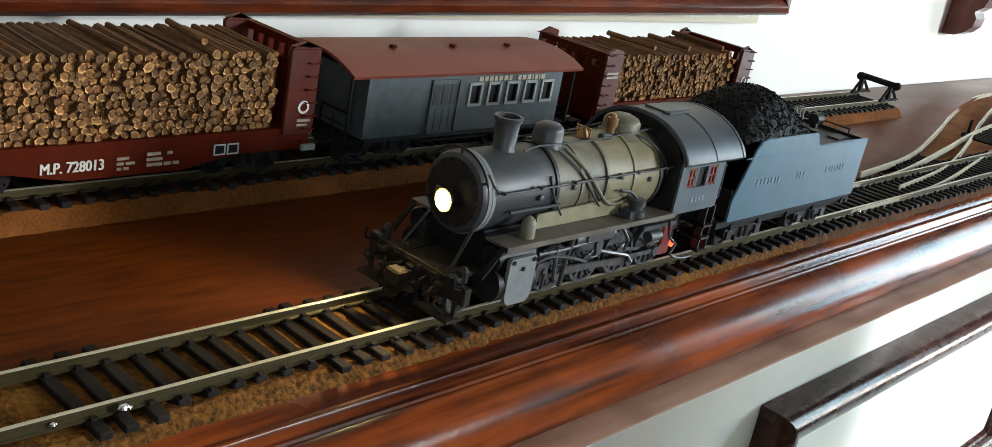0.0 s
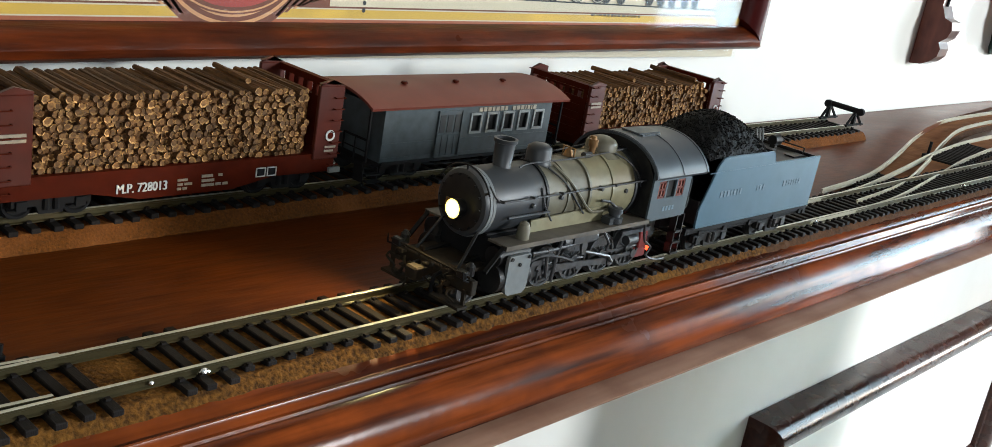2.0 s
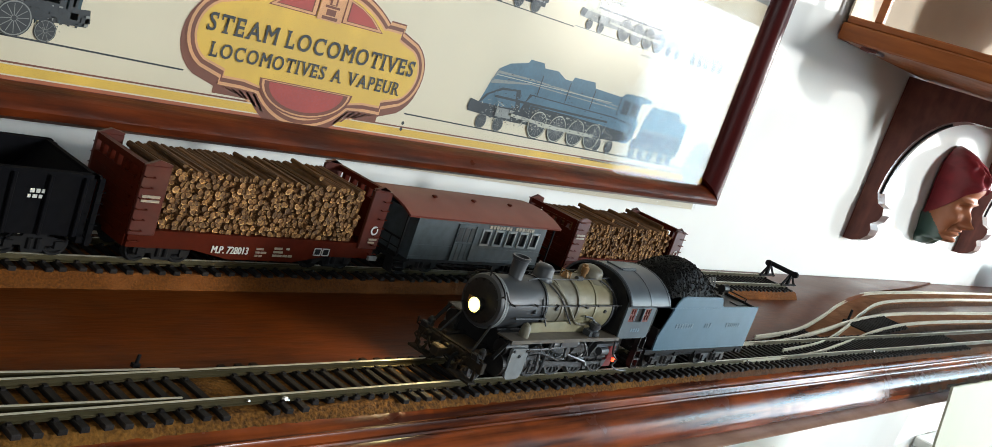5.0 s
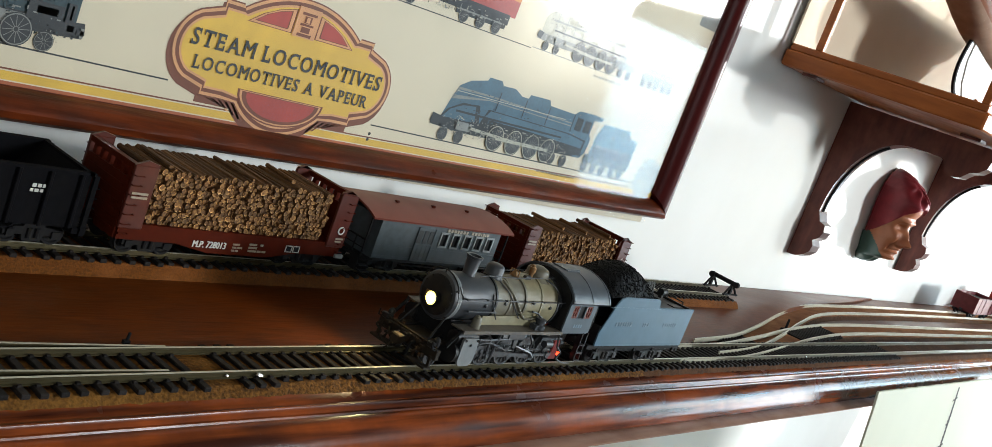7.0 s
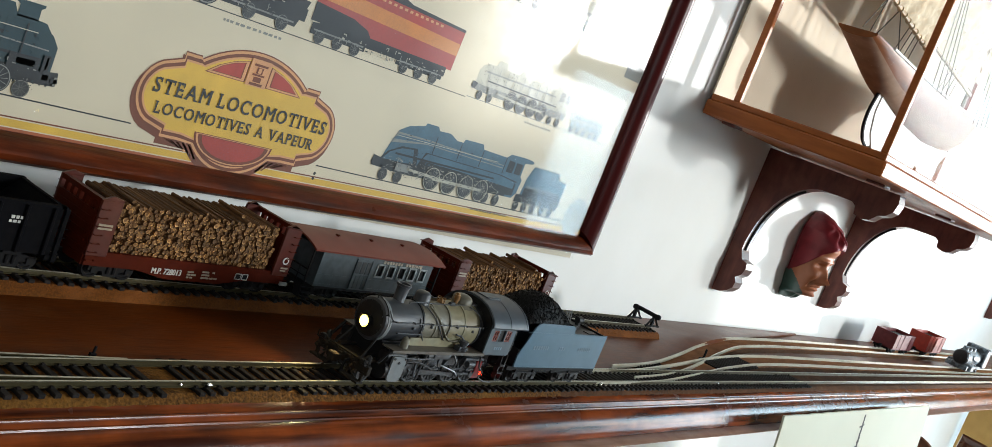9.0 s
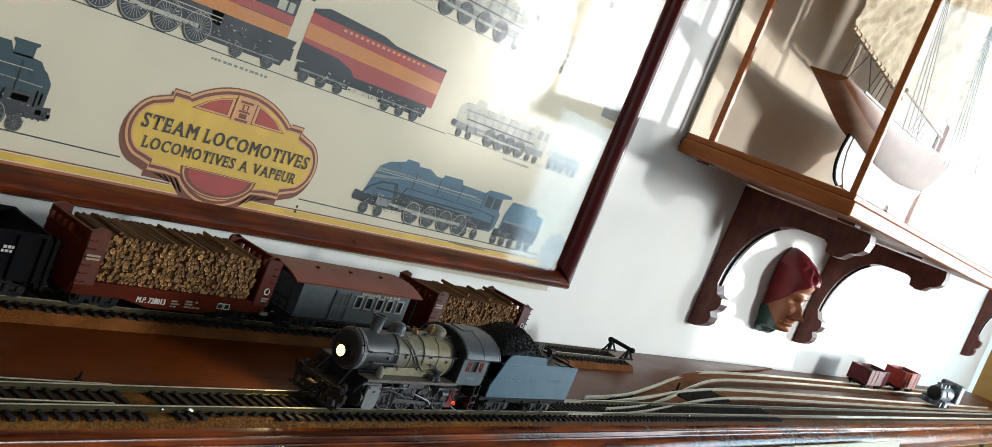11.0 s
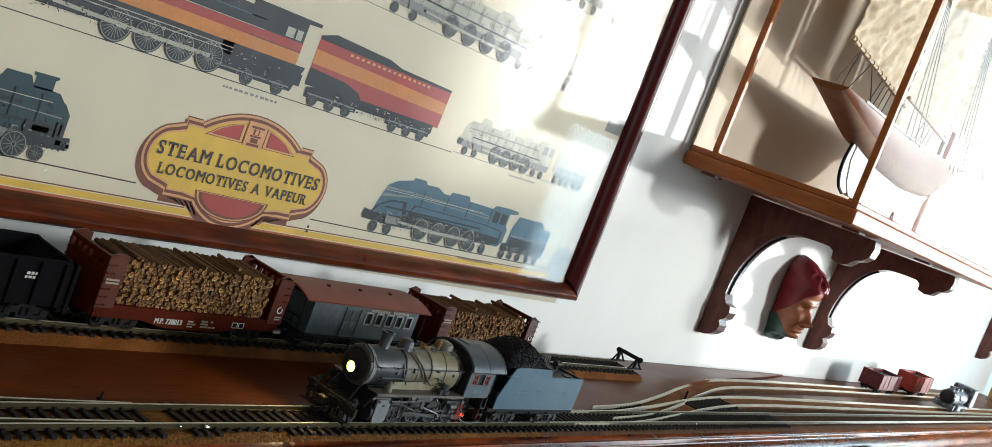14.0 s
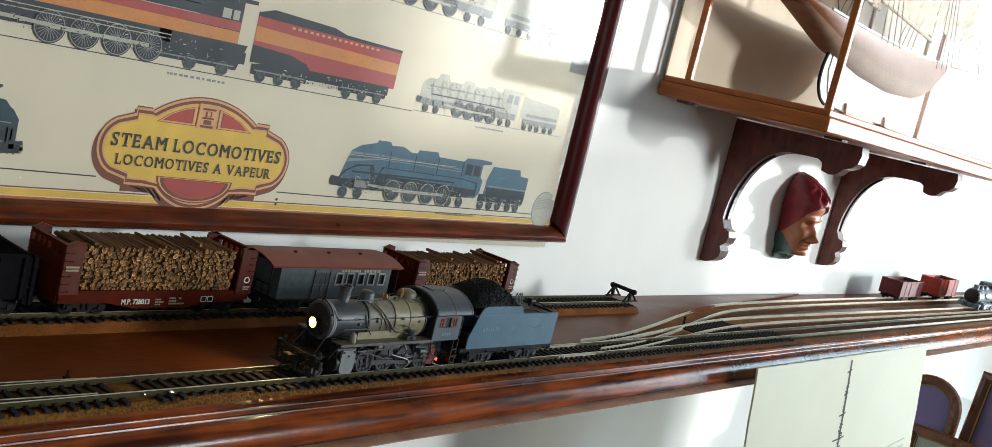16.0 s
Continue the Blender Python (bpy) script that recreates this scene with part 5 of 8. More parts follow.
        tube(bm, smooth_path([(-5.2, s * 5.0, 9.5), (-8.0, s * 5.4, 9.0), (-8.6, s * 5.2, 5.0), (-7.6, s * 4.4, 3.4)], 1.5), 0.7, 8)
        mpart("air_hose", bm, CAR_BLACK, pilot, smooth=True)
        bm = bmesh.new()
        rod(bm, (-2.5, s * 9.5, 12.0), (7.5, s * 7.6, 25.0), 0.55, 7)
        mpart("boiler_brace", bm, LOCO_BLACK, t)
        bm = bmesh.new()
        box(bm, -7.0, -4.6, s * 15.0 - 2.0, s * 15.0 + 2.0, 11.4, 14.0, 0, 0.4)
        lathe(bm, (-3.0, s * 15.0, 0), 2, [(12, 1.6), (15.0, 1.6), (16.2, 0.6)], 10)
        mpart("marker_lamp", bm, LOCO_BLACK, pilot)
    bm = bmesh.new()
    tube(bm, [(-5.8, -18.4, 12.6), (-6.6, -10, 13.2), (-6.6, 10, 13.2), (-5.8, 18.4, 12.6)], 0.35, 6)
    for y in (-12, -5, 5, 12):
        rod(bm, (-5.0, y, 11.0), (-6.6, y, 13.2), 0.3, 6)
    mpart("uncoupling_rod", bm, PILOT_BROWN, pilot)
    bm = bmesh.new()
    box(bm, -10.5, -4.8, -1.6, 1.6, 7.6, 10.2)
    box(bm, -14.0, -10.0, -2.8, 2.2, 6.8, 11.2, 0, 0.6)
    tube(bm, [(-12.5, 1.4, 7.0), (-13.5, 2.4, 3.4), (-12.5, 4.6, 2.0)], 0.4, 6)
    mpart("coupler", bm, PILOT_BROWN, pilot, "brown coupler")
    rnd = random.Random(31)
    for k in range(26):
        bm = bmesh.new()
        x, y, z = rnd.uniform(-9.0, -3.4), rnd.uniform(-18, 18), rnd.uniform(5.0, 12.6)
        if k % 2:
            box(bm, x, x + rnd.uniform(0.8, 2.6), y, y + rnd.uniform(0.8, 3.0), z, z + rnd.uniform(0.6, 1.8), 0, 0.2)
        else:
            tube(bm, smooth_path([(x, y, z), (x - 1.2, y + rnd.uniform(-2, 2), z - 1.5), (x - 0.4, y + rnd.uniform(-3, 3), z - 3.4)], 1.0), rnd.uniform(0.3, 0.6), 6)
        mpart("beam_fitting", bm, PILOT_BROWN, pilot)
    # cab
    y1 = 18.2
    bm = bmesh.new()
    for s in (-1, 1):
        ya, yb = sorted((s * y1, s * (y1 - 0.8)))
        box(bm, 83, 107, ya, yb, 20.4, 28.2)
        box(bm, 83, 107, ya, yb, 34.8, 38.0)
        for a, b in ((83, 86.6), (91.2, 92.2), (97.6, 98.4), (103.2, 107)):
            box(bm, a, b, ya, yb, 28.2, 34.8)
    box(bm, 83.8, 107, -y1 + 0.8, y1 - 0.8, 19.6, 20.6)
    cab = mpart("cab", bm, CAB_SIDE, t, "satin grey cab sides")
    bm = bmesh.new()
    front = [(-y1 + 0.85, 20.4)] + [(17.2 * u, 36.4 + 10.6 * max(0.0, 1.0 - abs(u) ** 2.25) ** 0.72) for u in (-1 + 2 * k / 14 for k in range(15))] + [(y1 - 0.85, 20.4)]
    prism(bm, front, 0, 83.0, 83.8)
    mpart("cab_front", bm, LOCO_BLACK, cab, "black cab front sheet")
    for s in (-1, 1):
        for a, b in ((86.6, 91.2), (98.4, 103.2)):
            bm = bmesh.new()
            ya, yb = sorted((s * (y1 - 0.1), s * (y1 - 0.6)))
            w = (b - a)
            for u0, u1, v0, v1 in ((a, a + 0.8, 28.2, 34.8), (b - 0.8, b, 28.2, 34.8), (a, b, 28.2, 29.0), (a, b, 34.0, 34.8), (a + w / 2 - 0.35, a + w / 2 + 0.35, 28.2, 34.8), (a, b, 31.2, 31.8)):
                box(bm, u0, u1, ya, yb, v0, v1)
            sash = mpart("window_sash", bm, CAB_RED, cab, "orange-red sash")
        # near-black sheet behind the windows in place of the cab's shaded inside
        bm = bmesh.new()
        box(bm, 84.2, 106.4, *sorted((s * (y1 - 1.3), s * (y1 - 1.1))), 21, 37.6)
        mpart("cab_shade_sheet", bm, DARK, cab)
        bm = bmesh.new()
        tube(bm, [(107.6, s * (y1 - 0.6), 22.5), (108.6, s * (y1 - 0.6), 23.0), (108.6, s * (y1 - 0.6), 34.0), (107.4, s * (y1 - 0.6), 34.6)], 0.3, 6)
        mpart("grab_iron", bm, LOCO_GREY, cab)
        bars_bm = bmesh.new()
        for k in range(4):
            box(bars_bm, 91.5 + 2.0 * k, 92.7 + 2.0 * k, *sorted((s * (y1 + 0.12), s * (y1 - 0.1))), 23.2, 24.9)
        mpart("cab_stencil", bars_bm, PALE_INK, cab)
        bm = bmesh.new()
        for k in range(3):
            box(bm, 104.0, 109.0, *sorted((s * 15.0, s * 18.2)), 13.0 - 4.4 * k, 13.8 - 4.4 * k)
        for x in (104.0, 108.4):
            box(bm, x, x + 0.6, *sorted((s * 15.0, s * 17.8)), 4.2, 20)
        mpart("cab_step", bm, LOCO_BLACK, cab)
    # arched cab roof with eaves, rivet strips and hatch
    bm = bmesh.new()
    arc = [(20.2 * u, 36.9 + 11.2 * max(0.0, 1.0 - abs(u) ** 2.25) ** 0.72) for u in (math.sin(math.pi / 2 * (-1 + 2 * k / 22)) for k in range(23))]
    inner = [(y * 0.965, z - 0.9) for y, z in arc]
    prism(bm, arc + inner[::-1], 0, 81.5, 115.0)
    roof = mpart("cab_roof", bm, CAB_ROOF, cab, "dark grey arched cab roof", True)
    for x in (82.0, 98.0, 113.5):
        bm = bmesh.new()
        rim = [(y * 1.004, z + 0.25) for y, z in arc]
        prism(bm, rim + arc[::-1], 0, x, x + 0.7)
        mpart("roof_rib", bm, CAB_ROOF, roof, smooth=True)
    bm = bmesh.new()
    m = pose(0, 0, 0, 8, 0, 0)
    sub = bmesh.new()
    box(sub, 88, 101, -4.2, 4.2, 47.9, 48.7, 0, 0.2)
    box(sub, 89, 100, -5.0, -4.4, 47.6, 48.3)
    merge(bm, sub, 0)
    mpart("roof_hatch", bm, CAB_ROOF, roof)
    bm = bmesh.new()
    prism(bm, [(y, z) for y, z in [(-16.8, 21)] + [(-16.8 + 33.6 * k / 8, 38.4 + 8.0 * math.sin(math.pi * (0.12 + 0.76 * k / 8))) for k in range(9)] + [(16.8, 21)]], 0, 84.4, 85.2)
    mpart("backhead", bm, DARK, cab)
    return t


locomotive()


def tender():
    t = thing("tender", "satin blue-grey coal tender coupled behind the locomotive", "tender", LAMP_X, TRACK_Y, 0.0003)
    y1 = 18.6
    a, b = 117.0, 208.6
    side = [(a, 13.2), (b, 13.2), (b + 0.6, 35.4), (171.0, 35.4), (169.0, 35.9), (168.0, 37.4), (167.2, 39.4), (165.6, 40.4), (131.0, 40.6), (127.6, 40.0), (125.0, 37.6), (122.0, 31.0), (a, 20.0)]
    for s in (-1, 1):
        bm = bmesh.new()
        prism(bm, side, 1, *sorted((s * y1, s * (y1 - 0.9))))
        sp = mpart("side_sheet", bm, TENDER_BLUE, t, "satin blue-grey side sheet")
        bm = bmesh.new()
        tube(bm, [(p[0], s * (y1 - 0.4), p[1] + 0.1) for p in side[2:]], 0.5, 6)
        mpart("beading", bm, TENDER_BLUE, sp, smooth=True)
        bm = bmesh.new()
        box(bm, a + 2, b, *sorted((s * y1, s * (y1 + 0.2))), 35.0, 35.4)
        box(bm, a, b, *sorted((s * y1, s * (y1 + 0.2))), 13.2, 13.8)
        mpart("rivet_strip", bm, TENDER_BLUE, sp)
        y = s * (y1 + 0.15)
        if s < 0:
            for x0, ws in ((130.0, [2.2, 2.0, 2.0, 1.8, 2.0, 1.6, 1.8]), (158.0, [1.8, 2.0, 1.8]), (180.0, [2.4, 1.6, 1.6, 1.6, 1.6, 1.8, 2.0])):
                bmx = bmesh.new()
                x = x0
                for w in ws:
                    box(bmx, x, x + w * 0.72, y - 0.05, y + 0.12, 24.6, 27.0)
                    x += w + 0.5
                mpart("company_lettering", bmx, PALE_INK, sp, "faint pale lettering")
    bm = bmesh.new()
    box(bm, b - 0.6, b + 0.5, -y1 + 0.9, y1 - 0.9, 13.2, 35.4)
    box(bm, 166, b, -y1 + 0.9, y1 - 0.9, 33.2, 34.0)
    box(bm, a, a + 0.8, -y1 + 0.9, y1 - 0.9, 13.2, 24)
    box(bm, a, b, -y1 + 0.9, y1 - 0.9, 13.2, 14.4)
    mpart("tank", bm, LOCO_BLACK, t, "black water tank top")
    bm = bmesh.new()
    prism(bm, [(166, 34), (172, 34), (166, 41)], 1, -y1 + 1, y1 - 1)
    mpart("coal_board", bm, LOCO_BLACK, t)
    # water hatch, grab loops, backup lamp
    bm = bmesh.new()
    box(bm, 181, 192, -6, 6, 34, 36.4, 0, 0.4)
    box(bm, 196, 206, -13, -8, 34, 34.6)
    mpart("water_hatch", bm, LOCO_BLACK, t)
    for x in (185.5, 188.5, 191.0):
        bm = bmesh.new()
        tube(bm, smooth_path([(x, 1.0, 36.2), (x - 0.3, 1.3, 40.5), (x + 0.4, 2.6, 43.4), (x + 1.0, 4.0, 40.5), (x + 1.2, 4.4, 36.2)], 1), 0.38, 6)
        mpart("ladder_loop", bm, JACKET, t, "pale wire loop", smooth=True)
    bm = bmesh.new()
    lathe(bm, (200, 0, 38.4), 0, [(-2.2, 2.2), (1.6, 2.4), (2.4, 2.6), (2.6, 1.6)], 16)
    box(bm, 198.8, 200.8, -1.2, 1.2, 34, 36.6)
    mpart("backup_lamp", bm, LOCO_BLACK, t, "black backup lamp", True)
    bm = bmesh.new()
    for s in (-1, 1):
        rod(bm, (207.6, s * 11, 34), (207.6, s * 11, 37.4), 0.35, 6)
    rod(bm, (207.6, -11, 37.2), (207.6, 11, 37.2), 0.35, 6)
    mpart("rear_rail", bm, LOCO_BLACK, t)
    # underframe and trucks
    bm = bmesh.new()
    box(bm, 112, 211, -6, 6, 9.6, 13.0)
    for s in (-1, 1):
        box(bm, 113, 210, *sorted((s * 15.2, s * 17.4)), 10.6, 13.0)
        for x in (122, 140, 160, 180, 203):
            box(bm, x, x + 2.2, *sorted((s * 15.6, s * 18.0)), 9.4, 11.4)
        rod(bm, (125, s * 16.6, 9.6), (203, s * 16.6, 9.6), 0.5, 6)
    box(bm, 209.0, 211.4, -17, 17, 8.6, 13.0)
    fr = mpart("underframe", bm, CAR_BLACK, t)
    for x in (0.1385, 0.188):
        truck(t, x, r=0.0046, base=0.019, name="tender_truck", mat=LOCO_BLACK)
    coupler(t, 0.211, 1)
    # coal: a mound with loose lumps over it
    bm = bmesh.new()
    nx, ny = 30, 18
    def heap(u, v):
        x = 119 + 49 * u
        y = (v - 0.5) * 2 * 17.2
        z = 39.5 + 14.5 * math.sin(math.pi * min(1, max(0, 0.12 + 0.80 * u))) ** 0.8 * (1 - abs(v - 0.5) ** 2.2 * 4.2) - 3.0 * (u > 0.9)
        return x, y, max(z, 35.0) + 0.5 * noise.noise((x * 0.5, y * 0.5, 2)) + 0.5 * noise.noise((x * 1.3, y * 1.3, 5))
    grid = [[bm.verts.new(heap(i / nx, j / ny)) for j in range(ny + 1)] for i in range(nx + 1)]
    for i in range(nx):
        for j in range(ny):
            bm.faces.new((grid[i][j], grid[i + 1][j], grid[i + 1][j + 1], grid[i][j + 1]))
    mound = mpart("coal_mound", bm, COAL, t)
    mound["kind"] = "stuff"
    rnd = random.Random(5)
    bm = bmesh.new()
    for i in range(2600):
        u, v = rnd.random(), rnd.random()
        x, y, z = heap(u, v)
        s = rnd.uniform(0.25, 0.62)
        vs = [bm.verts.new((x + s * rnd.uniform(0.6, 1.1) * dx, y + s * rnd.uniform(0.6, 1.1) * dy, z + s * rnd.uniform(0.5, 1.0) * dz)) for dx, dy, dz in ((1, 0, 0), (-1, 0, 0), (0, 1, 0), (0, -1, 0), (0, 0, 1), (0, 0, -1))]
        for q in ((0, 2, 4), (2, 1, 4), (1, 3, 4), (3, 0, 4), (2, 0, 5), (1, 2, 5), (3, 1, 5), (0, 3, 5)):
            bm.faces.new([vs[k] for k in q])
    mpart("loose_coal", bm, COAL, t)["kind"] = "stuff"
    return t


tender()


# ---- framed poster behind glass ----
PAPER = material("poster_paper", (0.60, 0.52, 0.375), 0.6, second=(0.545, 0.47, 0.335), scale=30, stain=(0.45, 0.40, 0.30), stain_scale=5, stain_amount=0.25)
def ink(name, c, k=0.75):
    return material(name, c, 0.6, second=tuple(v * k for v in c), scale=620, amount=0.7, stain=tuple(min(1, v * 1.4 + 0.012) for v in c), stain_scale=35, stain_amount=0.4)
INK_BLUE, INK_DARK, INK_GREY, INK_LIGHT = ink("ink_blue", (0.052, 0.118, 0.165), 0.6), ink("ink_dark", (0.016, 0.019, 0.022)), ink("ink_grey", (0.21, 0.21, 0.19)), ink("ink_light", (0.41, 0.385, 0.30))
INK_ORANGE, INK_RED, INK_YELLOW, INK_GREEN = ink("ink_orange", (0.55, 0.20, 0.035)), ink("ink_red", (0.36, 0.045, 0.03)), ink("ink_yellow", (0.60, 0.37, 0.045), 0.9), ink("ink_green", (0.013, 0.042, 0.052))
INK_BROWN = ink("ink_brown", (0.155, 0.040, 0.014))
INK_PEACH = ink("ink_peach", (0.56, 0.275, 0.115), 0.9)
INK_RUST = ink("ink_rust", (0.34, 0.085, 0.025), 0.8)
INKS = [INK_BLUE, INK_DARK, INK_GREY, INK_LIGHT, INK_ORANGE, INK_RED, INK_YELLOW, INK_GREEN, INK_BROWN, INK_PEACH, INK_RUST]
BLUE, BLACKI, GREY, LIGHT, ORANGE, RED, YELLOW, GREEN, BROWN, PEACH, RUST = range(11)

PX0, PX1, PZ0, PZ1 = -0.58, 0.352, 0.036, 0.62     # paper
PY = -0.0125                                        # face of the paper
poster = thing("framed_poster", "framed steam locomotive poster behind glass on the white wall", "poster", -0.1, -0.012, 0.04)


def ppart(name, bm, mats, parent, label="", smooth=False):
    """A part of the poster given in the room's coordinates."""
    for v in bm.verts:
        v.co -= Vector((-0.1, -0.012, 0.04))
    return part(name, bm, mats, parent, label, smooth)


bm = bmesh.new()
box(bm, PX0, PX1, PY, PY + 0.003, PZ0, PZ1)
sheet = ppart("paper", bm, PAPER, poster, "cream poster paper")


def flat(bm, pts, layer, mi):
    vs = [bm.verts.new((x, PY - 0.00010 - 0.00006 * layer, z)) for x, z in pts]
    f = bm.faces.new(vs)
    f.material_index = mi
    if f.normal.length == 0:
        f.normal_update()


def rect(bm, x0, x1, z0, z1, layer, mi):
    flat(bm, [(x0, z0), (x1, z0), (x1, z1), (x0, z1)], layer, mi)


def disc(bm, x, z, r, layer, mi, n=18):
    flat(bm, [(x + r * math.cos(2 * math.pi * k / n), z + r * math.sin(2 * math.pi * k / n)) for k in range(n)], layer, mi)


def wheel_print(bm, x, z, r, layer, rim, inside, spokes=8):
    disc(bm, x, z, r, layer, BLACKI, 24)
    disc(bm, x, z, r * 0.94, layer + 1, rim, 24)
    disc(bm, x, z, r * 0.87, layer + 2, inside, 24)
    for k in range(spokes):
        a = math.pi * (k + 0.3) / spokes
        dx, dz = math.cos(a) * r * 0.8, math.sin(a) * r * 0.8
        nx, nz = -math.sin(a) * r * 0.020, math.cos(a) * r * 0.020
        flat(bm, [(x - dx - nx, z - dz - nz), (x + dx - nx, z + dz - nz), (x + dx + nx, z + dz + nz), (x - dx + nx, z - dz + nz)], layer + 3, GREY)
    disc(bm, x, z, r * 0.18, layer + 4, GREY)
    disc(bm, x, z, r * 0.14, layer + 5, BLACKI)


def clutter(bm, rnd, x0, x1, z0, z1, n, layer, tones, s=0.0016):
    for i in range(n):
        x, z = rnd.uniform(x0, x1), rnd.uniform(z0, z1)
        w, h = rnd.uniform(0.4, 3.0) * s, rnd.uniform(0.3, 0.9) * s
        if rnd.random() < 0.35:
            w, h = h, w
        rect(bm, x - w, x + w, z - h, z + h, layer + i % 5, rnd.choice(tones))


def printed_engine(x0, x1, z, h, body, shade, kind, seed, face_left=True, tones=(BLACKI, GREY, LIGHT)):
    """A side view of a steam engine with tender between x0 and x1 on the line at z, h high."""
    rnd = random.Random(seed)
    bm = bmesh.new()
    L = x1 - x0
    def X(u):
        return x0 + L * u if face_left else x1 - L * u
    def Z(v):
        return z + h * v
    def poly(pts, layer, mi):
        p = [(X(u), Z(v)) for u, v in pts]
        flat(bm, p if face_left else p[::-1], layer, mi)
    if kind == "streamlined":
        poly([(0.0, 0.22), (0.008, 0.60), (0.03, 0.82), (0.07, 0.92), (0.60, 0.94), (0.60, 0.44), (0.10, 0.44), (0.08, 0.22)], 0, body)
        poly([(0.06, 0.91), (0.10, 0.99), (0.60, 1.0), (0.60, 0.90)], 1, BLACKI)
        poly([(0.012, 0.62), (0.60, 0.62), (0.60, 0.45), (0.10, 0.45), (0.08, 0.30), (0.004, 0.34)], 2, ORANGE)
        poly([(0.018, 0.74), (0.60, 0.74), (0.60, 0.63), (0.014, 0.63)], 2, RED)
        poly([(0.045, 0.90), (0.56, 0.92), (0.56, 0.745), (0.03, 0.745)], 2, BLACKI)
        poly([(0.05, 0.86), (0.56, 0.88), (0.56, 0.865), (0.05, 0.845)], 3, BLUE)
        poly([(0.55, 0.30), (0.64, 0.30), (0.64, 1.02), (0.665, 1.03), (0.665, 1.08), (0.53, 1.08), (0.53, 0.95)], 3, BLACKI)
        poly([(0.53, 0.46), (0.64, 0.46), (0.64, 0.62), (0.53, 0.62)], 4, ORANGE)
        poly([(0.53, 0.63), (0.64, 0.63), (0.64, 0.75), (0.53, 0.75)], 4, RED)
        poly([(0.602, 0.77), (0.618, 0.77), (0.618, 0.90), (0.602, 0.90)], 4, LIGHT)
        poly([(0.622, 0.77), (0.634, 0.77), (0.634, 0.90), (0.622, 0.90)], 4, LIGHT)
        poly([(0.67, 0.28), (0.998, 0.28), (1.0, 0.88), (0.67, 0.96)], 0, RED)
        poly([(0.67, 0.56), (0.998, 0.50), (0.998, 0.68), (0.67, 0.76)], 2, ORANGE)
        poly([(0.67, 0.26), (0.80, 0.26), (0.785, 0.38), (0.75, 0.46), (0.67, 0.50)], 3, BLACKI)
        poly([(0.67, 0.95), (0.70, 1.03), (0.83, 0.99), (0.86, 0.93), (1.0, 0.90), (1.0, 0.86), (0.67, 0.90)], 3, BLACKI)
        for k in range(16):
            poly([(0.74 + 0.013 * k, 0.825 - 0.0012 * k), (0.747 + 0.013 * k, 0.825 - 0.0012 * k), (0.747 + 0.013 * k, 0.86 - 0.0012 * k), (0.74 + 0.013 * k, 0.86 - 0.0012 * k)], 4, PEACH)
        drivers, rd = [0.333, 0.384, 0.435, 0.486], 0.205
    else:
        if body == BLUE:
            # smooth casing with a stepped top, dark apron in front and a shaded underside
            poly([(0.0, 0.26), (0.03, 0.30), (0.05, 0.62), (0.065, 0.80), (0.10, 0.90), (0.165, 0.97), (0.17, 1.02), (0.225, 1.02), (0.235, 0.96), (0.29, 0.97), (0.33, 0.89), (0.36, 0.89), (0.365, 0.95), (0.46, 0.96), (0.47, 0.88), (0.60, 0.86),
                  (0.62, 0.93), (0.70, 0.94), (0.755, 0.92), (0.755, 0.87), (0.71, 0.84), (0.71, 0.60), (0.725, 0.55), (0.72, 0.30), (0.70, 0.20), (0.55, 0.20), (0.20, 0.30), (0.08, 0.26)], 0, body)
            poly([(0.05, 0.60), (0.065, 0.78), (0.20, 0.78), (0.60, 0.72), (0.60, 0.66), (0.20, 0.70)], 1, shade)
            poly([(0.055, 0.66), (0.07, 0.745), (0.20, 0.755), (0.60, 0.705), (0.60, 0.675), (0.20, 0.715)], 2, body)
            poly([(0.02, 0.28), (0.05, 0.46), (0.10, 0.58), (0.17, 0.60), (0.19, 0.34), (0.08, 0.26)], 2, BLACKI)
            poly([(0.03, 0.30), (0.06, 0.46), (0.105, 0.55), (0.155, 0.57), (0.17, 0.36), (0.08, 0.29)], 3, body)
            poly([(0.19, 0.34), (0.21, 0.58), (0.60, 0.55), (0.70, 0.50), (0.70, 0.24), (0.55, 0.22)], 2, BLACKI)
            poly([(0.20, 0.44), (0.22, 0.565), (0.60, 0.535), (0.69, 0.48), (0.69, 0.36), (0.40, 0.42)], 3, body)
            poly([(0.62, 0.62), (0.655, 0.62), (0.655, 0.82), (0.62, 0.83)], 3, BLACKI)
            poly([(0.665, 0.62), (0.70, 0.62), (0.70, 0.81), (0.665, 0.82)], 3, BLACKI)
            for u in (0.235, 0.355, 0.47, 0.60):
                poly([(u, 0.58), (u + 0.004, 0.58), (u + 0.004, 0.86), (u, 0.86)], 4, BLACKI)
        else:
            poly([(0.015, 0.30), (0.015, 0.62), (0.03, 0.74), (0.06, 0.82), (0.58, 0.86), (0.58, 0.32)], 0, body)
            poly([(0.06, 0.62), (0.58, 0.66), (0.58, 0.70), (0.06, 0.66)], 1, shade)
            poly([(0.10, 0.80), (0.115, 0.97), (0.165, 0.97), (0.18, 0.80)], 1, body)
            poly([(0.26, 0.82), (0.275, 0.94), (0.33, 0.94), (0.345, 0.82)], 1, body)
            poly([(0.42, 0.83), (0.43, 0.92), (0.48, 0.92), (0.49, 0.83)], 1, body)
            poly([(0.56, 0.30), (0.67, 0.30), (0.67, 0.88), (0.69, 0.90), (0.69, 0.96), (0.54, 0.96), (0.54, 0.86)], 2, body)
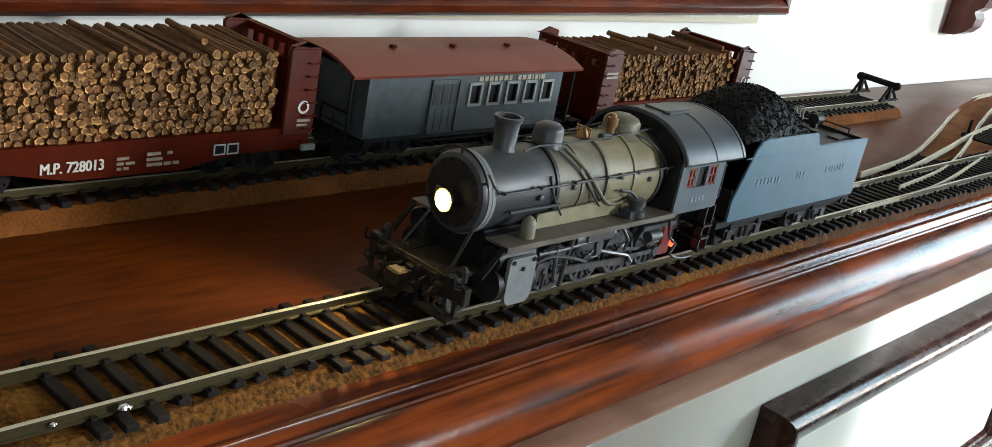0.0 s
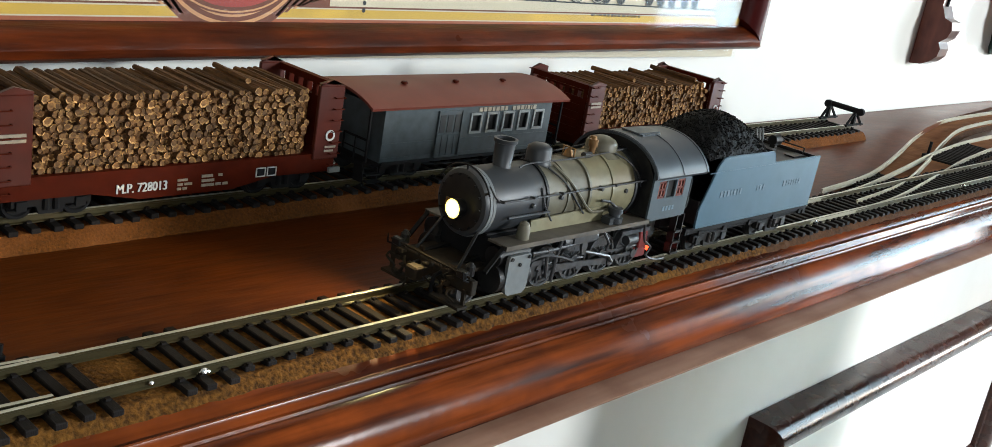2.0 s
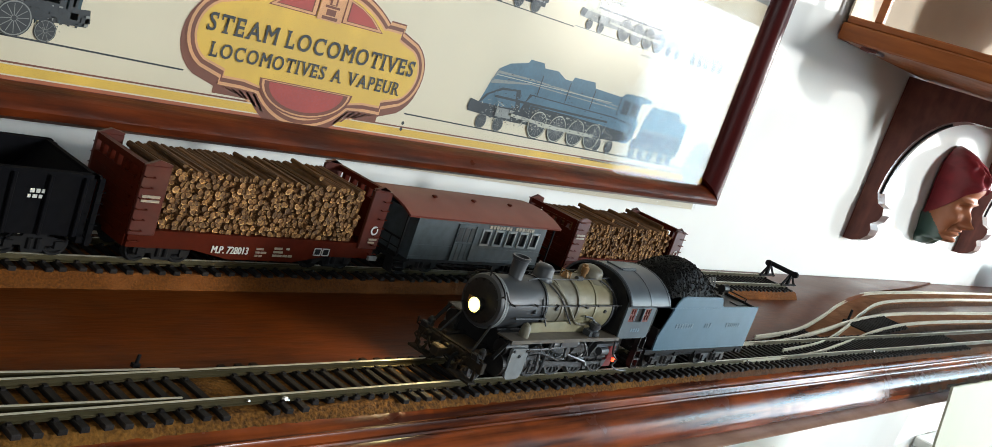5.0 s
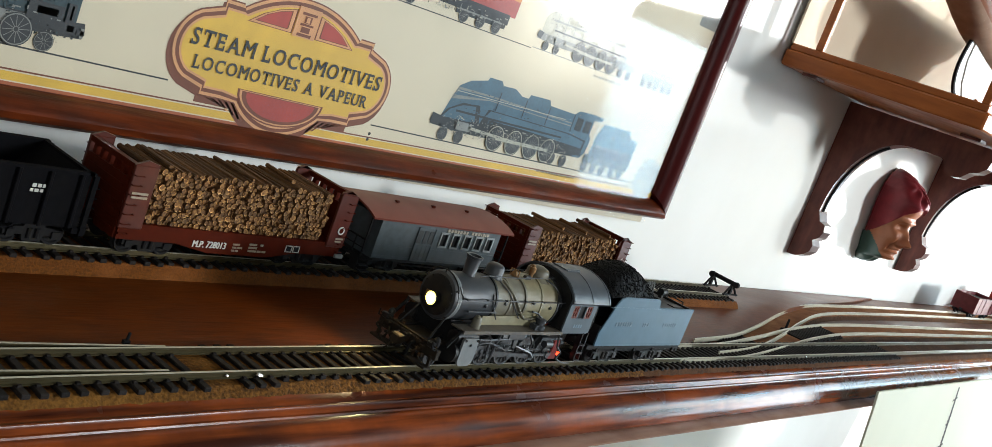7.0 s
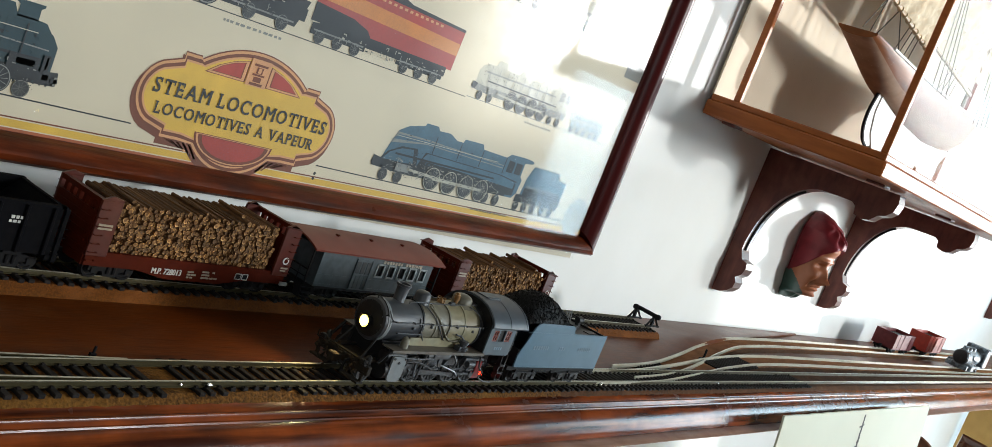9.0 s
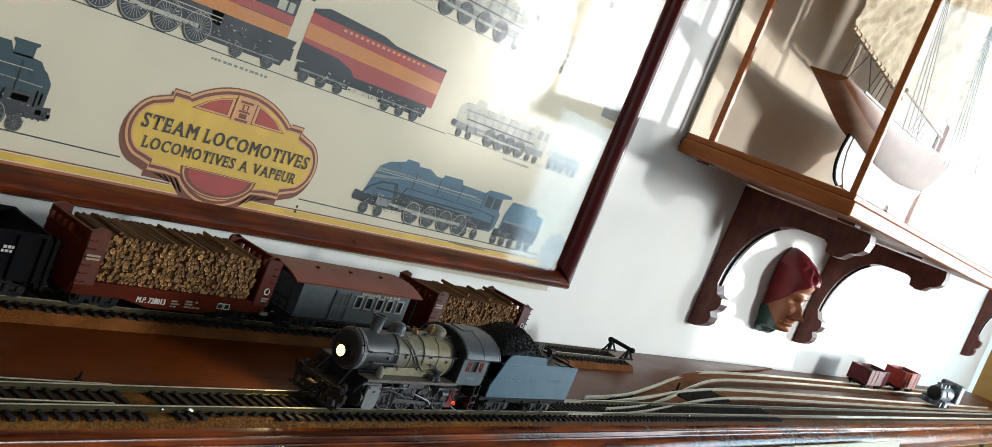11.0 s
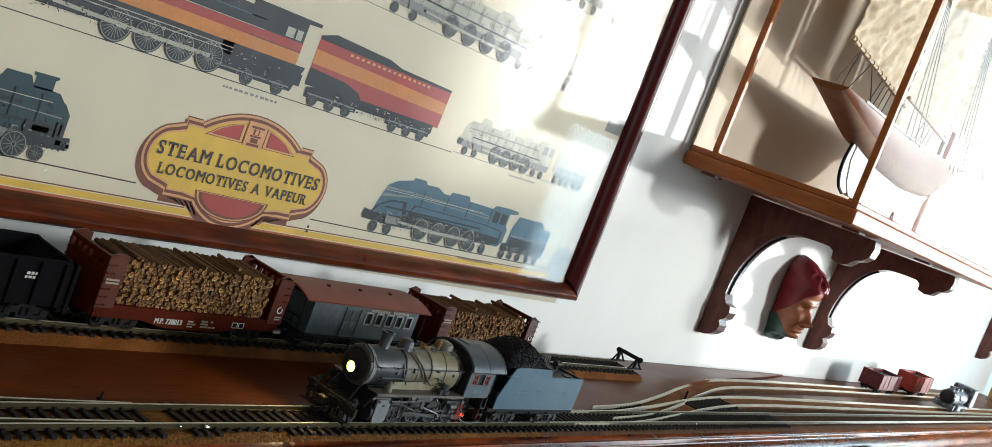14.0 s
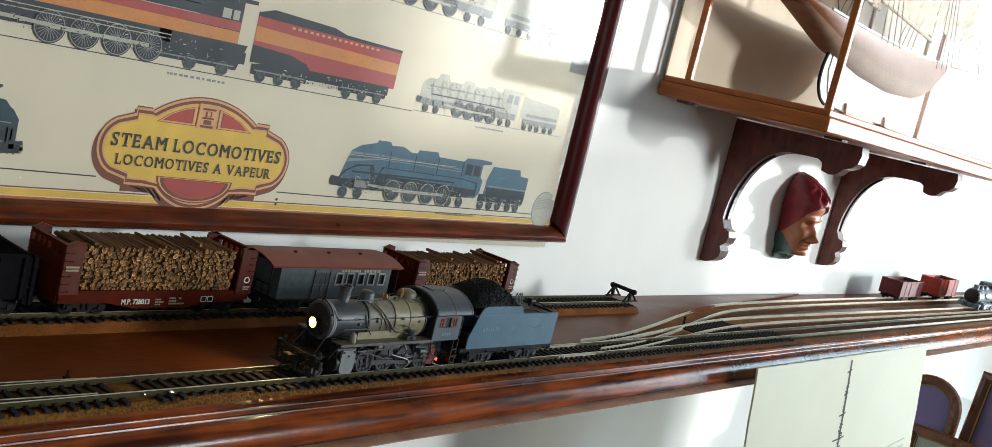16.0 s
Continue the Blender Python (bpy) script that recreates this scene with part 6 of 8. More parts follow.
            poly([(0.58, 0.62), (0.615, 0.62), (0.615, 0.84), (0.58, 0.84)], 3, shade)
            poly([(0.63, 0.62), (0.66, 0.62), (0.66, 0.84), (0.63, 0.84)], 3, shade)
        if body == BLUE:
            poly([(0.74, 0.20), (0.75, 0.62), (0.77, 0.84), (0.93, 0.84), (0.94, 0.72), (0.99, 0.70), (0.99, 0.22)], 0, body)
            poly([(0.755, 0.26), (0.985, 0.26), (0.985, 0.42), (0.755, 0.44)], 1, BLACKI)
            poly([(0.76, 0.45), (0.985, 0.43), (0.985, 0.455), (0.76, 0.475)], 2, shade)
        else:
            poly([(0.696, 0.30), (0.99, 0.30), (0.99, 0.72), (0.95, 0.78), (0.76, 0.84), (0.696, 0.88)], 0, body)
            poly([(0.74, 0.36), (0.98, 0.36), (0.98, 0.44), (0.74, 0.44)], 1, shade)
        if body == GREEN:
            # blunt front: tall smokebox with bevelled top, steps, buffer beam and a short stack
            poly([(0.030, 0.32), (0.028, 0.70), (0.048, 0.84), (0.075, 0.86), (0.12, 0.86), (0.12, 0.30)], 3, body)
            poly([(0.066, 0.84), (0.066, 0.97), (0.060, 0.99), (0.060, 1.02), (0.112, 1.02), (0.112, 0.99), (0.106, 0.97), (0.106, 0.84)], 3, body)
            poly([(0.03, 0.56), (0.20, 0.60), (0.20, 0.615), (0.03, 0.575)], 5, GREY)
            for a, b, c, d, mi in ((0.012, 0.10, 0.22, 0.33, BLACKI), (0.040, 0.10, 0.33, 0.47, BLACKI), (0.0, 0.014, 0.235, 0.285, BLACKI), (0.018, 0.030, 0.25, 0.31, GREY), (0.050, 0.085, 0.36, 0.43, body), (0.022, 0.036, 0.33, 0.52, BLACKI), (0.026, 0.030, 0.36, 0.50, GREY), (0.0, 0.006, 0.21, 0.31, GREY)):
                poly([(a, c), (b, c), (b, d), (a, d)], 19, mi)
            for k in range(4):
                poly([(0.014 + 0.012 * k, 0.18), (0.018 + 0.012 * k, 0.18), (0.018 + 0.012 * k, 0.24), (0.014 + 0.012 * k, 0.24)], 5, BLACKI)
            wheel_print(bm, X(0.110), z + h * 0.16, h * 0.16, 24, GREY, BLACKI, 6)
        drivers, rd = ([0.275, 0.36, 0.445, 0.525], 0.20) if body == BLUE else ([0.26, 0.335, 0.41, 0.485], 0.21)
    poly([(0.0, 0.20), (0.14, 0.16), (0.66, 0.20), (0.66, 0.36), (0.0, 0.33)], 4, BLACKI if body != LIGHT else GREY)
    if kind == "streamlined":
        for u in (0.675, 0.865):
            poly([(u, 0.10), (u + 0.116, 0.10), (u + 0.116, 0.24), (u + 0.09, 0.27), (u + 0.025, 0.27), (u, 0.24)], 5, BLACKI)
            poly([(u + 0.005, 0.15), (u + 0.111, 0.15), (u + 0.111, 0.17), (u + 0.005, 0.17)], 14, GREY)
        poly([(0.50, 0.10), (0.645, 0.10), (0.66, 0.46), (0.50, 0.46)], 5, BLACKI)
        poly([(0.50, 0.14), (0.64, 0.14), (0.64, 0.16), (0.50, 0.16)], 14, GREY)
        poly([(0.14, 0.30), (0.52, 0.30), (0.52, 0.46), (0.14, 0.46)], 5, BLACKI)
        for v in (0.34, 0.39):
            poly([(0.16, v), (0.52, v), (0.52, v + 0.012), (0.16, v + 0.012)], 14, LIGHT)
    poly([(0.72, 0.16), (0.985, 0.16), (0.985, 0.30), (0.72, 0.30)], 4, BLACKI if body != LIGHT else GREY)
    poly([(-0.004, 0.24), (0.02, 0.20), (0.03, 0.34), (0.0, 0.36)], 5, BLACKI)
    for u in drivers:
        wheel_print(bm, X(u), z + h * rd, h * rd, 10, LIGHT if body == BLUE else GREY, BLACKI, 11 if body == RED else 8)
    for u in (0.06, 0.125, 0.56, 0.62):
        wheel_print(bm, X(u), z + h * 0.10, h * 0.10, 6, GREY, BLACKI, 5)
    for u in (0.695, 0.733, 0.771, 0.885, 0.923, 0.961) if kind == "streamlined" else (0.74, 0.79, 0.84, 0.90, 0.95):
        wheel_print(bm, X(u), z + h * 0.09, h * 0.09, 6, GREY, BLACKI, 5)
    poly([(drivers[0], rd - 0.02), (drivers[-1], rd - 0.02), (drivers[-1], rd + 0.03), (drivers[0], rd + 0.03)], 16, LIGHT)
    poly([(0.10, 0.20), (0.16, 0.20), (0.16, 0.32), (0.10, 0.32)], 17, GREY)
    poly([(0.15, 0.24), (drivers[1], rd - 0.02), (drivers[1], rd + 0.03), (0.15, 0.28)], 17, LIGHT)
    a, b = sorted((X(0.04), X(0.62)))
    clutter(bm, rnd, a, b, Z(0.12), Z(0.40), 460, 18, tones, h * 0.008)
    if kind != "streamlined":
        clutter(bm, rnd, a, b, Z(0.40), Z(0.82), 420 if body == LIGHT else 190, 6, (shade, body, BLACKI, body) if body in (RED, LIGHT) else (body, body, body, BLACKI), h * 0.008)
    for k in range(9 if kind != "streamlined" and body != BLUE else 0):
        u = 0.08 + 0.055 * k
        poly([(u, 0.42), (u + 0.003, 0.42), (u + 0.003, 0.80), (u, 0.80)], 12, BLACKI if body != LIGHT else GREY)
    poly([(0.06, 0.72), (0.56, 0.74), (0.56, 0.75), (0.06, 0.73)], 13, LIGHT)
    if kind != "streamlined":
        poly([(0.08, 0.44), (0.57, 0.44), (0.57, 0.47), (0.08, 0.47)], 13, BLACKI)
    a, b = sorted((X(0.73), X(0.98)))
    clutter(bm, rnd, a, b, Z(0.10), Z(0.26), 150, 12, tones, h * 0.010)
    if kind != "streamlined":
        clutter(bm, rnd, a, b, Z(0.34), Z(0.72), 70, 6, (shade, body, body), h * 0.008)
    for f in bm.faces:
        f.normal_update()
        if f.normal.y > 0:
            f.normal_flip()
    return ppart("printed_locomotive", bm, INKS, sheet)


def thin_line(x0, x1, z, w, mi, layer=0, name="printed_line"):
    bm = bmesh.new()
    rect(bm, x0, x1, z, z + w, layer, mi)
    return ppart(name, bm, INKS, sheet)


# rows of engines, each on its line, from the bottom up
def band(z, w, mi, name):
    """A border line that follows the bottom rail."""
    bm = bmesh.new()
    za, zb = z + 0.0125 * (PX0 + 0.198), z + 0.0125 * (PX1 + 0.198)
    flat(bm, [(PX0, za), (PX1, zb), (PX1, zb + w), (PX0, za + w)], 0, mi)
    return ppart(name, bm, INKS, sheet)


band(0.0470, 0.0022, BROWN, "printed_border")
band(0.0496, 0.0020, RUST, "printed_border")
band(0.0522, 0.0040, YELLOW, "printed_border")
band(0.0568, 0.0008, BROWN, "printed_border")
thin_line(PX0 + 0.03, -0.13, 0.0672, 0.0008, BLACKI)
thin_line(0.012, 0.338, 0.0672, 0.0008, BLACKI)
printed_engine(0.060, 0.303, 0.0677, 0.047, BLUE, GREY, "classic", 3)
printed_engine(-0.46, -0.180, 0.0677, 0.047, GREEN, BLACKI, "classic", 4, face_left=False, tones=(BLACKI, GREEN, GREY, BLACKI))
thin_line(PX0 + 0.03, 0.13, 0.1424, 0.0006, BLACKI)
printed_engine(-0.317, 0.105, 0.1428, 0.049, RED, ORANGE, "streamlined", 5, tones=(BLACKI, BLACKI, BLACKI, GREY, LIGHT))
thin_line(0.131, 0.335, 0.1434, 0.0006, GREY)
printed_engine(0.132, 0.325, 0.1438, 0.034, LIGHT, GREY, "classic", 6, tones=(GREY, LIGHT, LIGHT))
for k, (z, x0, x1, body) in enumerate([(0.222, 0.0, 0.30, LIGHT), (0.290, 0.06, 0.345, LIGHT), (0.222, -0.36, -0.05, GREEN), (0.300, -0.30, 0.03, BLUE), (0.37, -0.30, 0.05, GREEN), (0.38, 0.09, 0.33, RED), (0.45, -0.1, 0.3, BLUE)]):
    thin_line(x0 - 0.01, x1 + 0.01, z - 0.0005, 0.0006, GREY)
    printed_engine(x0, x1, z, 0.040, body, GREY, "classic", 20 + k, tones=(GREY, LIGHT, LIGHT) if body == LIGHT else (BLACKI, GREY, LIGHT))
rnd = random.Random(2)
for cx, cz, n in ((0.215, 0.0605, 14), (-0.065, 0.1375, 12), (0.24, 0.1385, 10), (-0.3, 0.0605, 12)):
    bm = bmesh.new()
    x = cx - 0.03
    for k in range(n):
        w = rnd.uniform(0.0015, 0.005)
        rect(bm, x, x + w * 0.7, cz, cz + 0.0015, 0, GREY)
        x += w * 0.7 + rnd.uniform(0.0006, 0.0018)
    ppart("printed_caption", bm, INKS, sheet)
bm = bmesh.new()
disc(bm, 0.0133, 0.0587, 0.0011, 2, BLACKI, 10)
disc(bm, 0.0133, 0.0622, 0.0011, 2, BLACKI, 10)
ppart("printed_dots", bm, INKS, sheet)

# cartouche in yellow, red and brown
CX, CZ = -0.0585, 0.0895


def cart(k, dx=0.0):
    """Outline of the plaque: round lobes at the sides, stepped shoulders, arch over and pendant under; k shrinks it, in metres."""
    pts = []
    def arc(x, z, r, a0, a1, n):
        for i in range(n + 1):
            a = radians(a0 + (a1 - a0) * i / n)
            pts.append((CX + x + r * math.cos(a), CZ + z + r * math.sin(a)))
    rl = 0.0205 - k
    arc(0.0555, -0.001, rl, -62, 62, 10)
    pts.extend([(CX + 0.0525 - k * 0.4, CZ + 0.0215 - k), (CX + 0.0525 - k * 0.4, CZ + 0.0255 - k), (CX + 0.0415 - k * 0.3, CZ + 0.0255 - k)])
    arc(0, -0.0315, 0.0690 - k, 53.5, 126.5, 16)
    pts.extend([(CX - 0.0415 + k * 0.3, CZ + 0.0255 - k), (CX - 0.0525 + k * 0.4, CZ + 0.0255 - k), (CX - 0.0525 + k * 0.4, CZ + 0.0215 - k)])
    arc(-0.0555, -0.001, rl, 118, 242, 10)
    pts.extend([(CX - 0.0525 + k * 0.4, CZ - 0.0230 + k), (CX - 0.0525 + k * 0.4, CZ - 0.0262 + k), (CX - 0.0400 + k * 0.3, CZ - 0.0262 + k)])
    arc(0, 0.0005, 0.0405 - k, 222, 318, 16)
    pts.extend([(CX + 0.0400 - k * 0.3, CZ - 0.0262 + k), (CX + 0.0525 - k * 0.4, CZ - 0.0262 + k), (CX + 0.0525 - k * 0.4, CZ - 0.0230 + k)])
    return pts


bm = bmesh.new()
flat(bm, [(x - 0.0012, z - 0.003) for x, z in cart(-0.0006)], 1, BROWN)
for k, (s, mi) in enumerate([(0.0, BROWN), (0.0008, PEACH), (0.0024, BROWN), (0.0044, PEACH), (0.0056, YELLOW)]):
    flat(bm, cart(s), 3 + k, mi)
for f in bm.faces:
    f.normal_update()
    if f.normal.y > 0:
        f.normal_flip()
plaque = ppart("printed_plaque", bm, INKS, sheet, "yellow and red printed plaque")
bm = bmesh.new()
n = 16
for (z0, r0, a0, a1, sgn) in ((-0.0185, 0.0, 200, 340, -1),):
    pts = [(CX + 0.030 * math.cos(radians(a)), CZ - 0.0180 + 0.0165 * math.sin(radians(a))) for a in [180 + 180 * i / n for i in range(n + 1)]]
    flat(bm, pts, 9, BROWN)
    flat(bm, [(CX + (x - CX) * 0.95, CZ - 0.0184 + (z - CZ + 0.0180) * 0.93) for x, z in pts], 10, PEACH)
    flat(bm, [(CX + (x - CX) * 0.90, CZ - 0.0188 + (z - CZ + 0.0180) * 0.86) for x, z in pts], 11, BROWN)
    flat(bm, [(CX + (x - CX) * 0.80, CZ - 0.0192 + (z - CZ + 0.0180) * 0.74) for x, z in pts], 12, RED)
for s in (-1, 1):
    # red panes in the arch, each in a cream and a brown line
    pts = [(CX + s * x, CZ + z) for x, z in ((0.0098, 0.0182), (0.0350, 0.0182), (0.0275, 0.0236), (0.0190, 0.0274), (0.0098, 0.0298))]
    mx, mz = sum(p[0] for p in pts) / 5, sum(p[1] for p in pts) / 5
    for k, (grow, mi) in enumerate(((1.16, BROWN), (1.08, PEACH), (0.88, BROWN), (0.80, RED))):
        flat(bm, [(mx + (x - mx) * grow, mz + (z - mz) * grow) for x, z in pts], 9 + k, mi)
    # ribbed wings under the shoulders
    for k in range(5):
        x0, x1 = 0.0300 + 0.0042 * k, 0.0317 + 0.0042 * k
        flat(bm, [(CX + s * x0, CZ - 0.0262), (CX + s * x1, CZ - 0.0262), (CX + s * (x1 - 0.0075), CZ - 0.0345 + 0.0016 * k), (CX + s * (x0 - 0.0075), CZ - 0.0345 + 0.0016 * k)], 1, BROWN if k % 2 else PEACH)
# crest between the panes: a cup on a stepped foot, drawn in brown on cream
for k, (w, z, hgt, mi) in enumerate(((0.0078, 0.0165, 0.0165, PEACH), (0.0050, 0.0172, 0.0016, BROWN), (0.0030, 0.0194, 0.0031, BROWN), (0.0046, 0.0231, 0.0012, BROWN), (0.0024, 0.0246, 0.0038, BROWN), (0.0052, 0.0290, 0.0014, BROWN), (0.0012, 0.0250, 0.0030, PEACH))):
    rect(bm, CX - w, CX + w, CZ + z, CZ + z + hgt, 13 + k, mi)
for f in bm.faces:
    f.normal_update()
    if f.normal.y > 0:
        f.normal_flip()
ppart("printed_ornament", bm, INKS, sheet)
# slab serifs added to each letter's ends: (where across the letter, 0 foot or 1 head), and upright ticks on the free arms
SERIFS = {"T": [(0.5, 0)], "E": [(0.10, 0), (0.10, 1)], "A": [(0.07, 0), (0.93, 0)], "M": [(0.08, 0), (0.92, 0), (0.08, 1), (0.92, 1)], "L": [(0.12, 0), (0.12, 1)],
          "I": [(0.5, 0), (0.5, 1)], "V": [(0.08, 1), (0.92, 1)], "P": [(0.12, 0), (0.12, 1)], "U": [(0.10, 1), (0.90, 1)], "R": [(0.10, 0), (0.93, 0), (0.10, 1)]}
TICKS = {"T": [(0.04, 1), (0.96, 1)], "E": [(0.94, 0), (0.90, 1)], "L": [(0.94, 0)], "S": [(0.06, 0), (0.90, 1)], "C": [(0.94, 1)]}


def glyph(ch):
    """One letter of the built-in font, its cap height scaled to 1, with its width."""
    cu = bpy.data.curves.new("glyph", "FONT")
    cu.body, cu.size, cu.offset, cu.resolution_u = ch, 1.0, 0.0 if ch in "MV" else 0.012, 4
    tmp = new("glyph", cu)
    me = bpy.data.meshes.new_from_object(tmp.evaluated_get(bpy.context.evaluated_depsgraph_get()))
    bpy.data.objects.remove(tmp)
    xs, ys = [v.co.x for v in me.vertices], [v.co.y for v in me.vertices]
    x0, y0, k = min(xs), min(ys), 1.0 / (max(ys) - min(ys))
    bm = bmesh.new()
    bm.from_mesh(me)
    bpy.data.meshes.remove(me)
    for v in bm.verts:
        v.co = Vector(((v.co.x - x0) * k, (v.co.y - y0) * k, 0.0))
    return bm, (max(xs) - x0) * k


def serif_title(text, x, z, high, width, sheet, y):
    bm, at = bmesh.new(), 0.0
    for ch in text:
        if ch == " ":
            at += 0.52
            continue
        sub, w = glyph(ch)
        boxes_ = []
        for u, top in SERIFS.get(ch, ()):
            c, hw = u * w, (0.20 if ch in "TI" else 0.11 if ch == "M" else 0.16)
            boxes_.append((c - hw, c + hw, 0.90 if top else 0.0, 1.0 if top else 0.10))
        for u, top in TICKS.get(ch, ()):
            c = u * w
            boxes_.append((c - 0.05, c + 0.05, 0.68 if top else 0.0, 1.0 if top else 0.32))
        for k, (a, b, c, d) in enumerate(boxes_):
            sub.faces.new([sub.verts.new((p, q, 0.006 + 0.003 * k)) for p, q in ((a, c), (b, c), (b, d), (a, d))])
        if ch in "MV":
            merge(bm, sub.copy(), 0, Matrix.Translation((at + 0.035, 0, 0.012)))
        merge(bm, sub, 0, Matrix.Translation((at, 0, 0)))
        at += w + 0.26
    k = width / (at - 0.26)
    for v in bm.verts:
        v.co = Vector((x + v.co.x * k, y - v.co.z * 0.004, z + v.co.y * high))
    for f in bm.faces:
        f.normal_update()
        if f.normal.y > 0:
            f.normal_flip()
    return ppart("printed_title", bm, INK_DARK, sheet, "dark serif title letters")


serif_title("STEAM LOCOMOTIVES", -0.1245, 0.0882, 0.0088, 0.1325, sheet, PY - 0.0010)
serif_title("LOCOMOTIVES A VAPEUR", -0.1195, 0.0766, 0.0071, 0.1215, sheet, PY - 0.0010)

# a pale round badge in the corner and a grey clip at the edge
bm = bmesh.new()
disc(bm, 0.334, 0.073, 0.0175, 1, GREY, 28)
disc(bm, 0.334, 0.073, 0.0165, 2, LIGHT, 28)
for k in range(7):
    rect(bm, 0.320, 0.347, 0.0735 + 0.0016 * k, 0.0739 + 0.0016 * k, 3, GREY)
ppart("printed_badge", bm, INKS, sheet)
bm = bmesh.new()
rect(bm, 0.322, 0.3505, 0.205, 0.225, 1, GREY)
ppart("printed_tab", bm, INKS, sheet)

# frame and glass
FX0, FX1, FZ0, FZ1 = PX0 - 0.008, 0.3705, 0.043, PZ1 + 0.012
FZA = 0.030                                         # the bottom rail hangs lower at its far end


def frame_rail(name, p, q, inward, mat, slim=1.0):
    """A moulded frame rail from p to q (x, z); inward is the unit vector to the opening."""
    prof = [(0.0, 0.0), (0.0, 0.0075), (0.0012, 0.0105), (0.0040, 0.0125), (0.0085, 0.0130), (0.0130, 0.0118), (0.0170, 0.0090), (0.0198, 0.0062), (0.0205, 0.0040), (0.0205, 0.0)]
    bm = bmesh.new()
    d = Vector((q[0] - p[0], q[1] - p[1]))
    d.normalize()
    rows = []
    L = (Vector(q) - Vector(p)).length
    for a, dep in prof:
        a *= slim
        u = Vector(p) + d * a + Vector(inward) * a
        v = Vector(q) - d * a + Vector(inward) * a
        m = 24
        rows.append([bm.verts.new((u.x + (v.x - u.x) * i / m, WALL_Y - 0.0005 - dep * 1.45, u.y + (v.y - u.y) * i / m)) for i in range(m + 1)])
    for r0, r1 in zip(rows, rows[1:]):
        for i in range(len(r0) - 1):
            bm.faces.new((r0[i], r0[i + 1], r1[i + 1], r1[i]))
    for e in (0, -1):
        bm.faces.new([r[e] for r in rows])
    bmesh.ops.recalc_face_normals(bm, faces=bm.faces[:])
    return ppart(name, bm, mat, poster, "dark polished wooden frame rail", True)


frame_rail("frame_bottom", (FX0, FZA), (FX1, FZ0), (0, 1), DARK_FRAME, 0.72)
frame_rail("frame_top", (FX0, FZ1), (FX1, FZ1), (0, -1), DARK_FRAME)
# right rail is darker and redder than the other three
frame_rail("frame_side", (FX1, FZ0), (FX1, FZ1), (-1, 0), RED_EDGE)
frame_rail("frame_side", (FX0, FZA), (FX0, FZ1), (1, 0), DARK_FRAME)
bm = bmesh.new()
vs = [bm.verts.new(p) for p in ((PX0, PY - 0.003, PZ0), (PX1, PY - 0.003, PZ0), (PX1, PY - 0.003, PZ1), (PX0, PY - 0.003, PZ1))]
bm.faces.new(vs)
pane = ppart("glass", bm, GLASS, poster, "clear picture glass")
pane.visible_shadow = False

# ---- brackets under the display case ----
def bracket(x, label):
    t = thing("shelf_bracket", label, "bracket", x, WALL_Y - 0.001, 0.0285, group="shelf brackets")
    th = 0.0105
    # outline in (out from the wall, up), from the foot to the arm's tip and back along the arch
    pts = [(0.0, 0.0), (0.010, 0.001), (0.018, 0.005), (0.0235, 0.011), (0.0245, 0.018), (0.0215, 0.0235), (0.0275, 0.0285), (0.030, 0.036), (0.0285, 0.043), (0.021, 0.0455)]
    for k in range(17):
        a = radians(180 - 90 * k / 16)
        pts.append((0.0805 + 0.0645 * math.cos(a), 0.056 + 0.0955 * math.sin(a)))
    pts += [(0.098, 0.1522), (0.1115, 0.1518), (0.1165, 0.1485), (0.118, 0.140), (0.127, 0.1375), (0.136, 0.1395), (0.143, 0.147), (0.151, 0.150), (0.157, 0.156), (0.159, 0.166), (0.157, 0.1755), (0.0, 0.1755)]
    bm = bmesh.new()
    lo = [bm.verts.new((-th, -o, z)) for o, z in pts]
    hi = [bm.verts.new((th, -o, z)) for o, z in pts]
    bm.faces.new(lo)
    bm.faces.new(hi[::-1])
    for i in range(len(pts)):
        j = (i + 1) % len(pts)
        # edge faces take the painted sheen
        bm.faces.new((lo[j], lo[i], hi[i], hi[j])).material_index = 1
    bmesh.ops.recalc_face_normals(bm, faces=bm.faces[:])
    part("carved_side", bm, [BRACKET, BRACKET_SHEEN], t, "dark carved wood with a scrolled arch")
    bm = bmesh.new()
    inner = [(o + 0.0006, z - 0.0006) for o, z in pts[10:23]]
    tube(bm, [(-th * 0.2, -o, z) for o, z in inner], 0.0016, 6)
    part("arch_groove", bm, CAR_BLACK, t)
    return t


bracket(0.690, "dark carved wooden bracket on the wall under the display case")
bracket(1.052, "dark carved wooden bracket on the wall under the display case")

# ---- display case with a model ship ----
PALE_BACK = material("cream_back_board", (0.62, 0.52, 0.39), 0.8, second=(0.56, 0.46, 0.34), scale=14, stain=(0.50, 0.39, 0.27), stain_scale=5)
cs = thing("display_case", "wooden framed glass display case with a sailing ship model", "display case", 0.489, WALL_Y - 0.004, 0.2065)
DEPTH, LEN, HIGH = 0.1875, 0.72, 0.50
bm = bmesh.new()
box(bm, -0.004, LEN + 0.004, -DEPTH - 0.003, 0.0, 0.0, 0.0150, 0, 0.0015)
base = part("base_board", bm, CASE_WOOD, cs, "varnished base board")
bm = bmesh.new()
box(bm, -0.001, LEN, -DEPTH, -0.002, 0.0150, 0.0215, 0, 0.001)
part("base_step", bm, CASE_WOOD, cs)
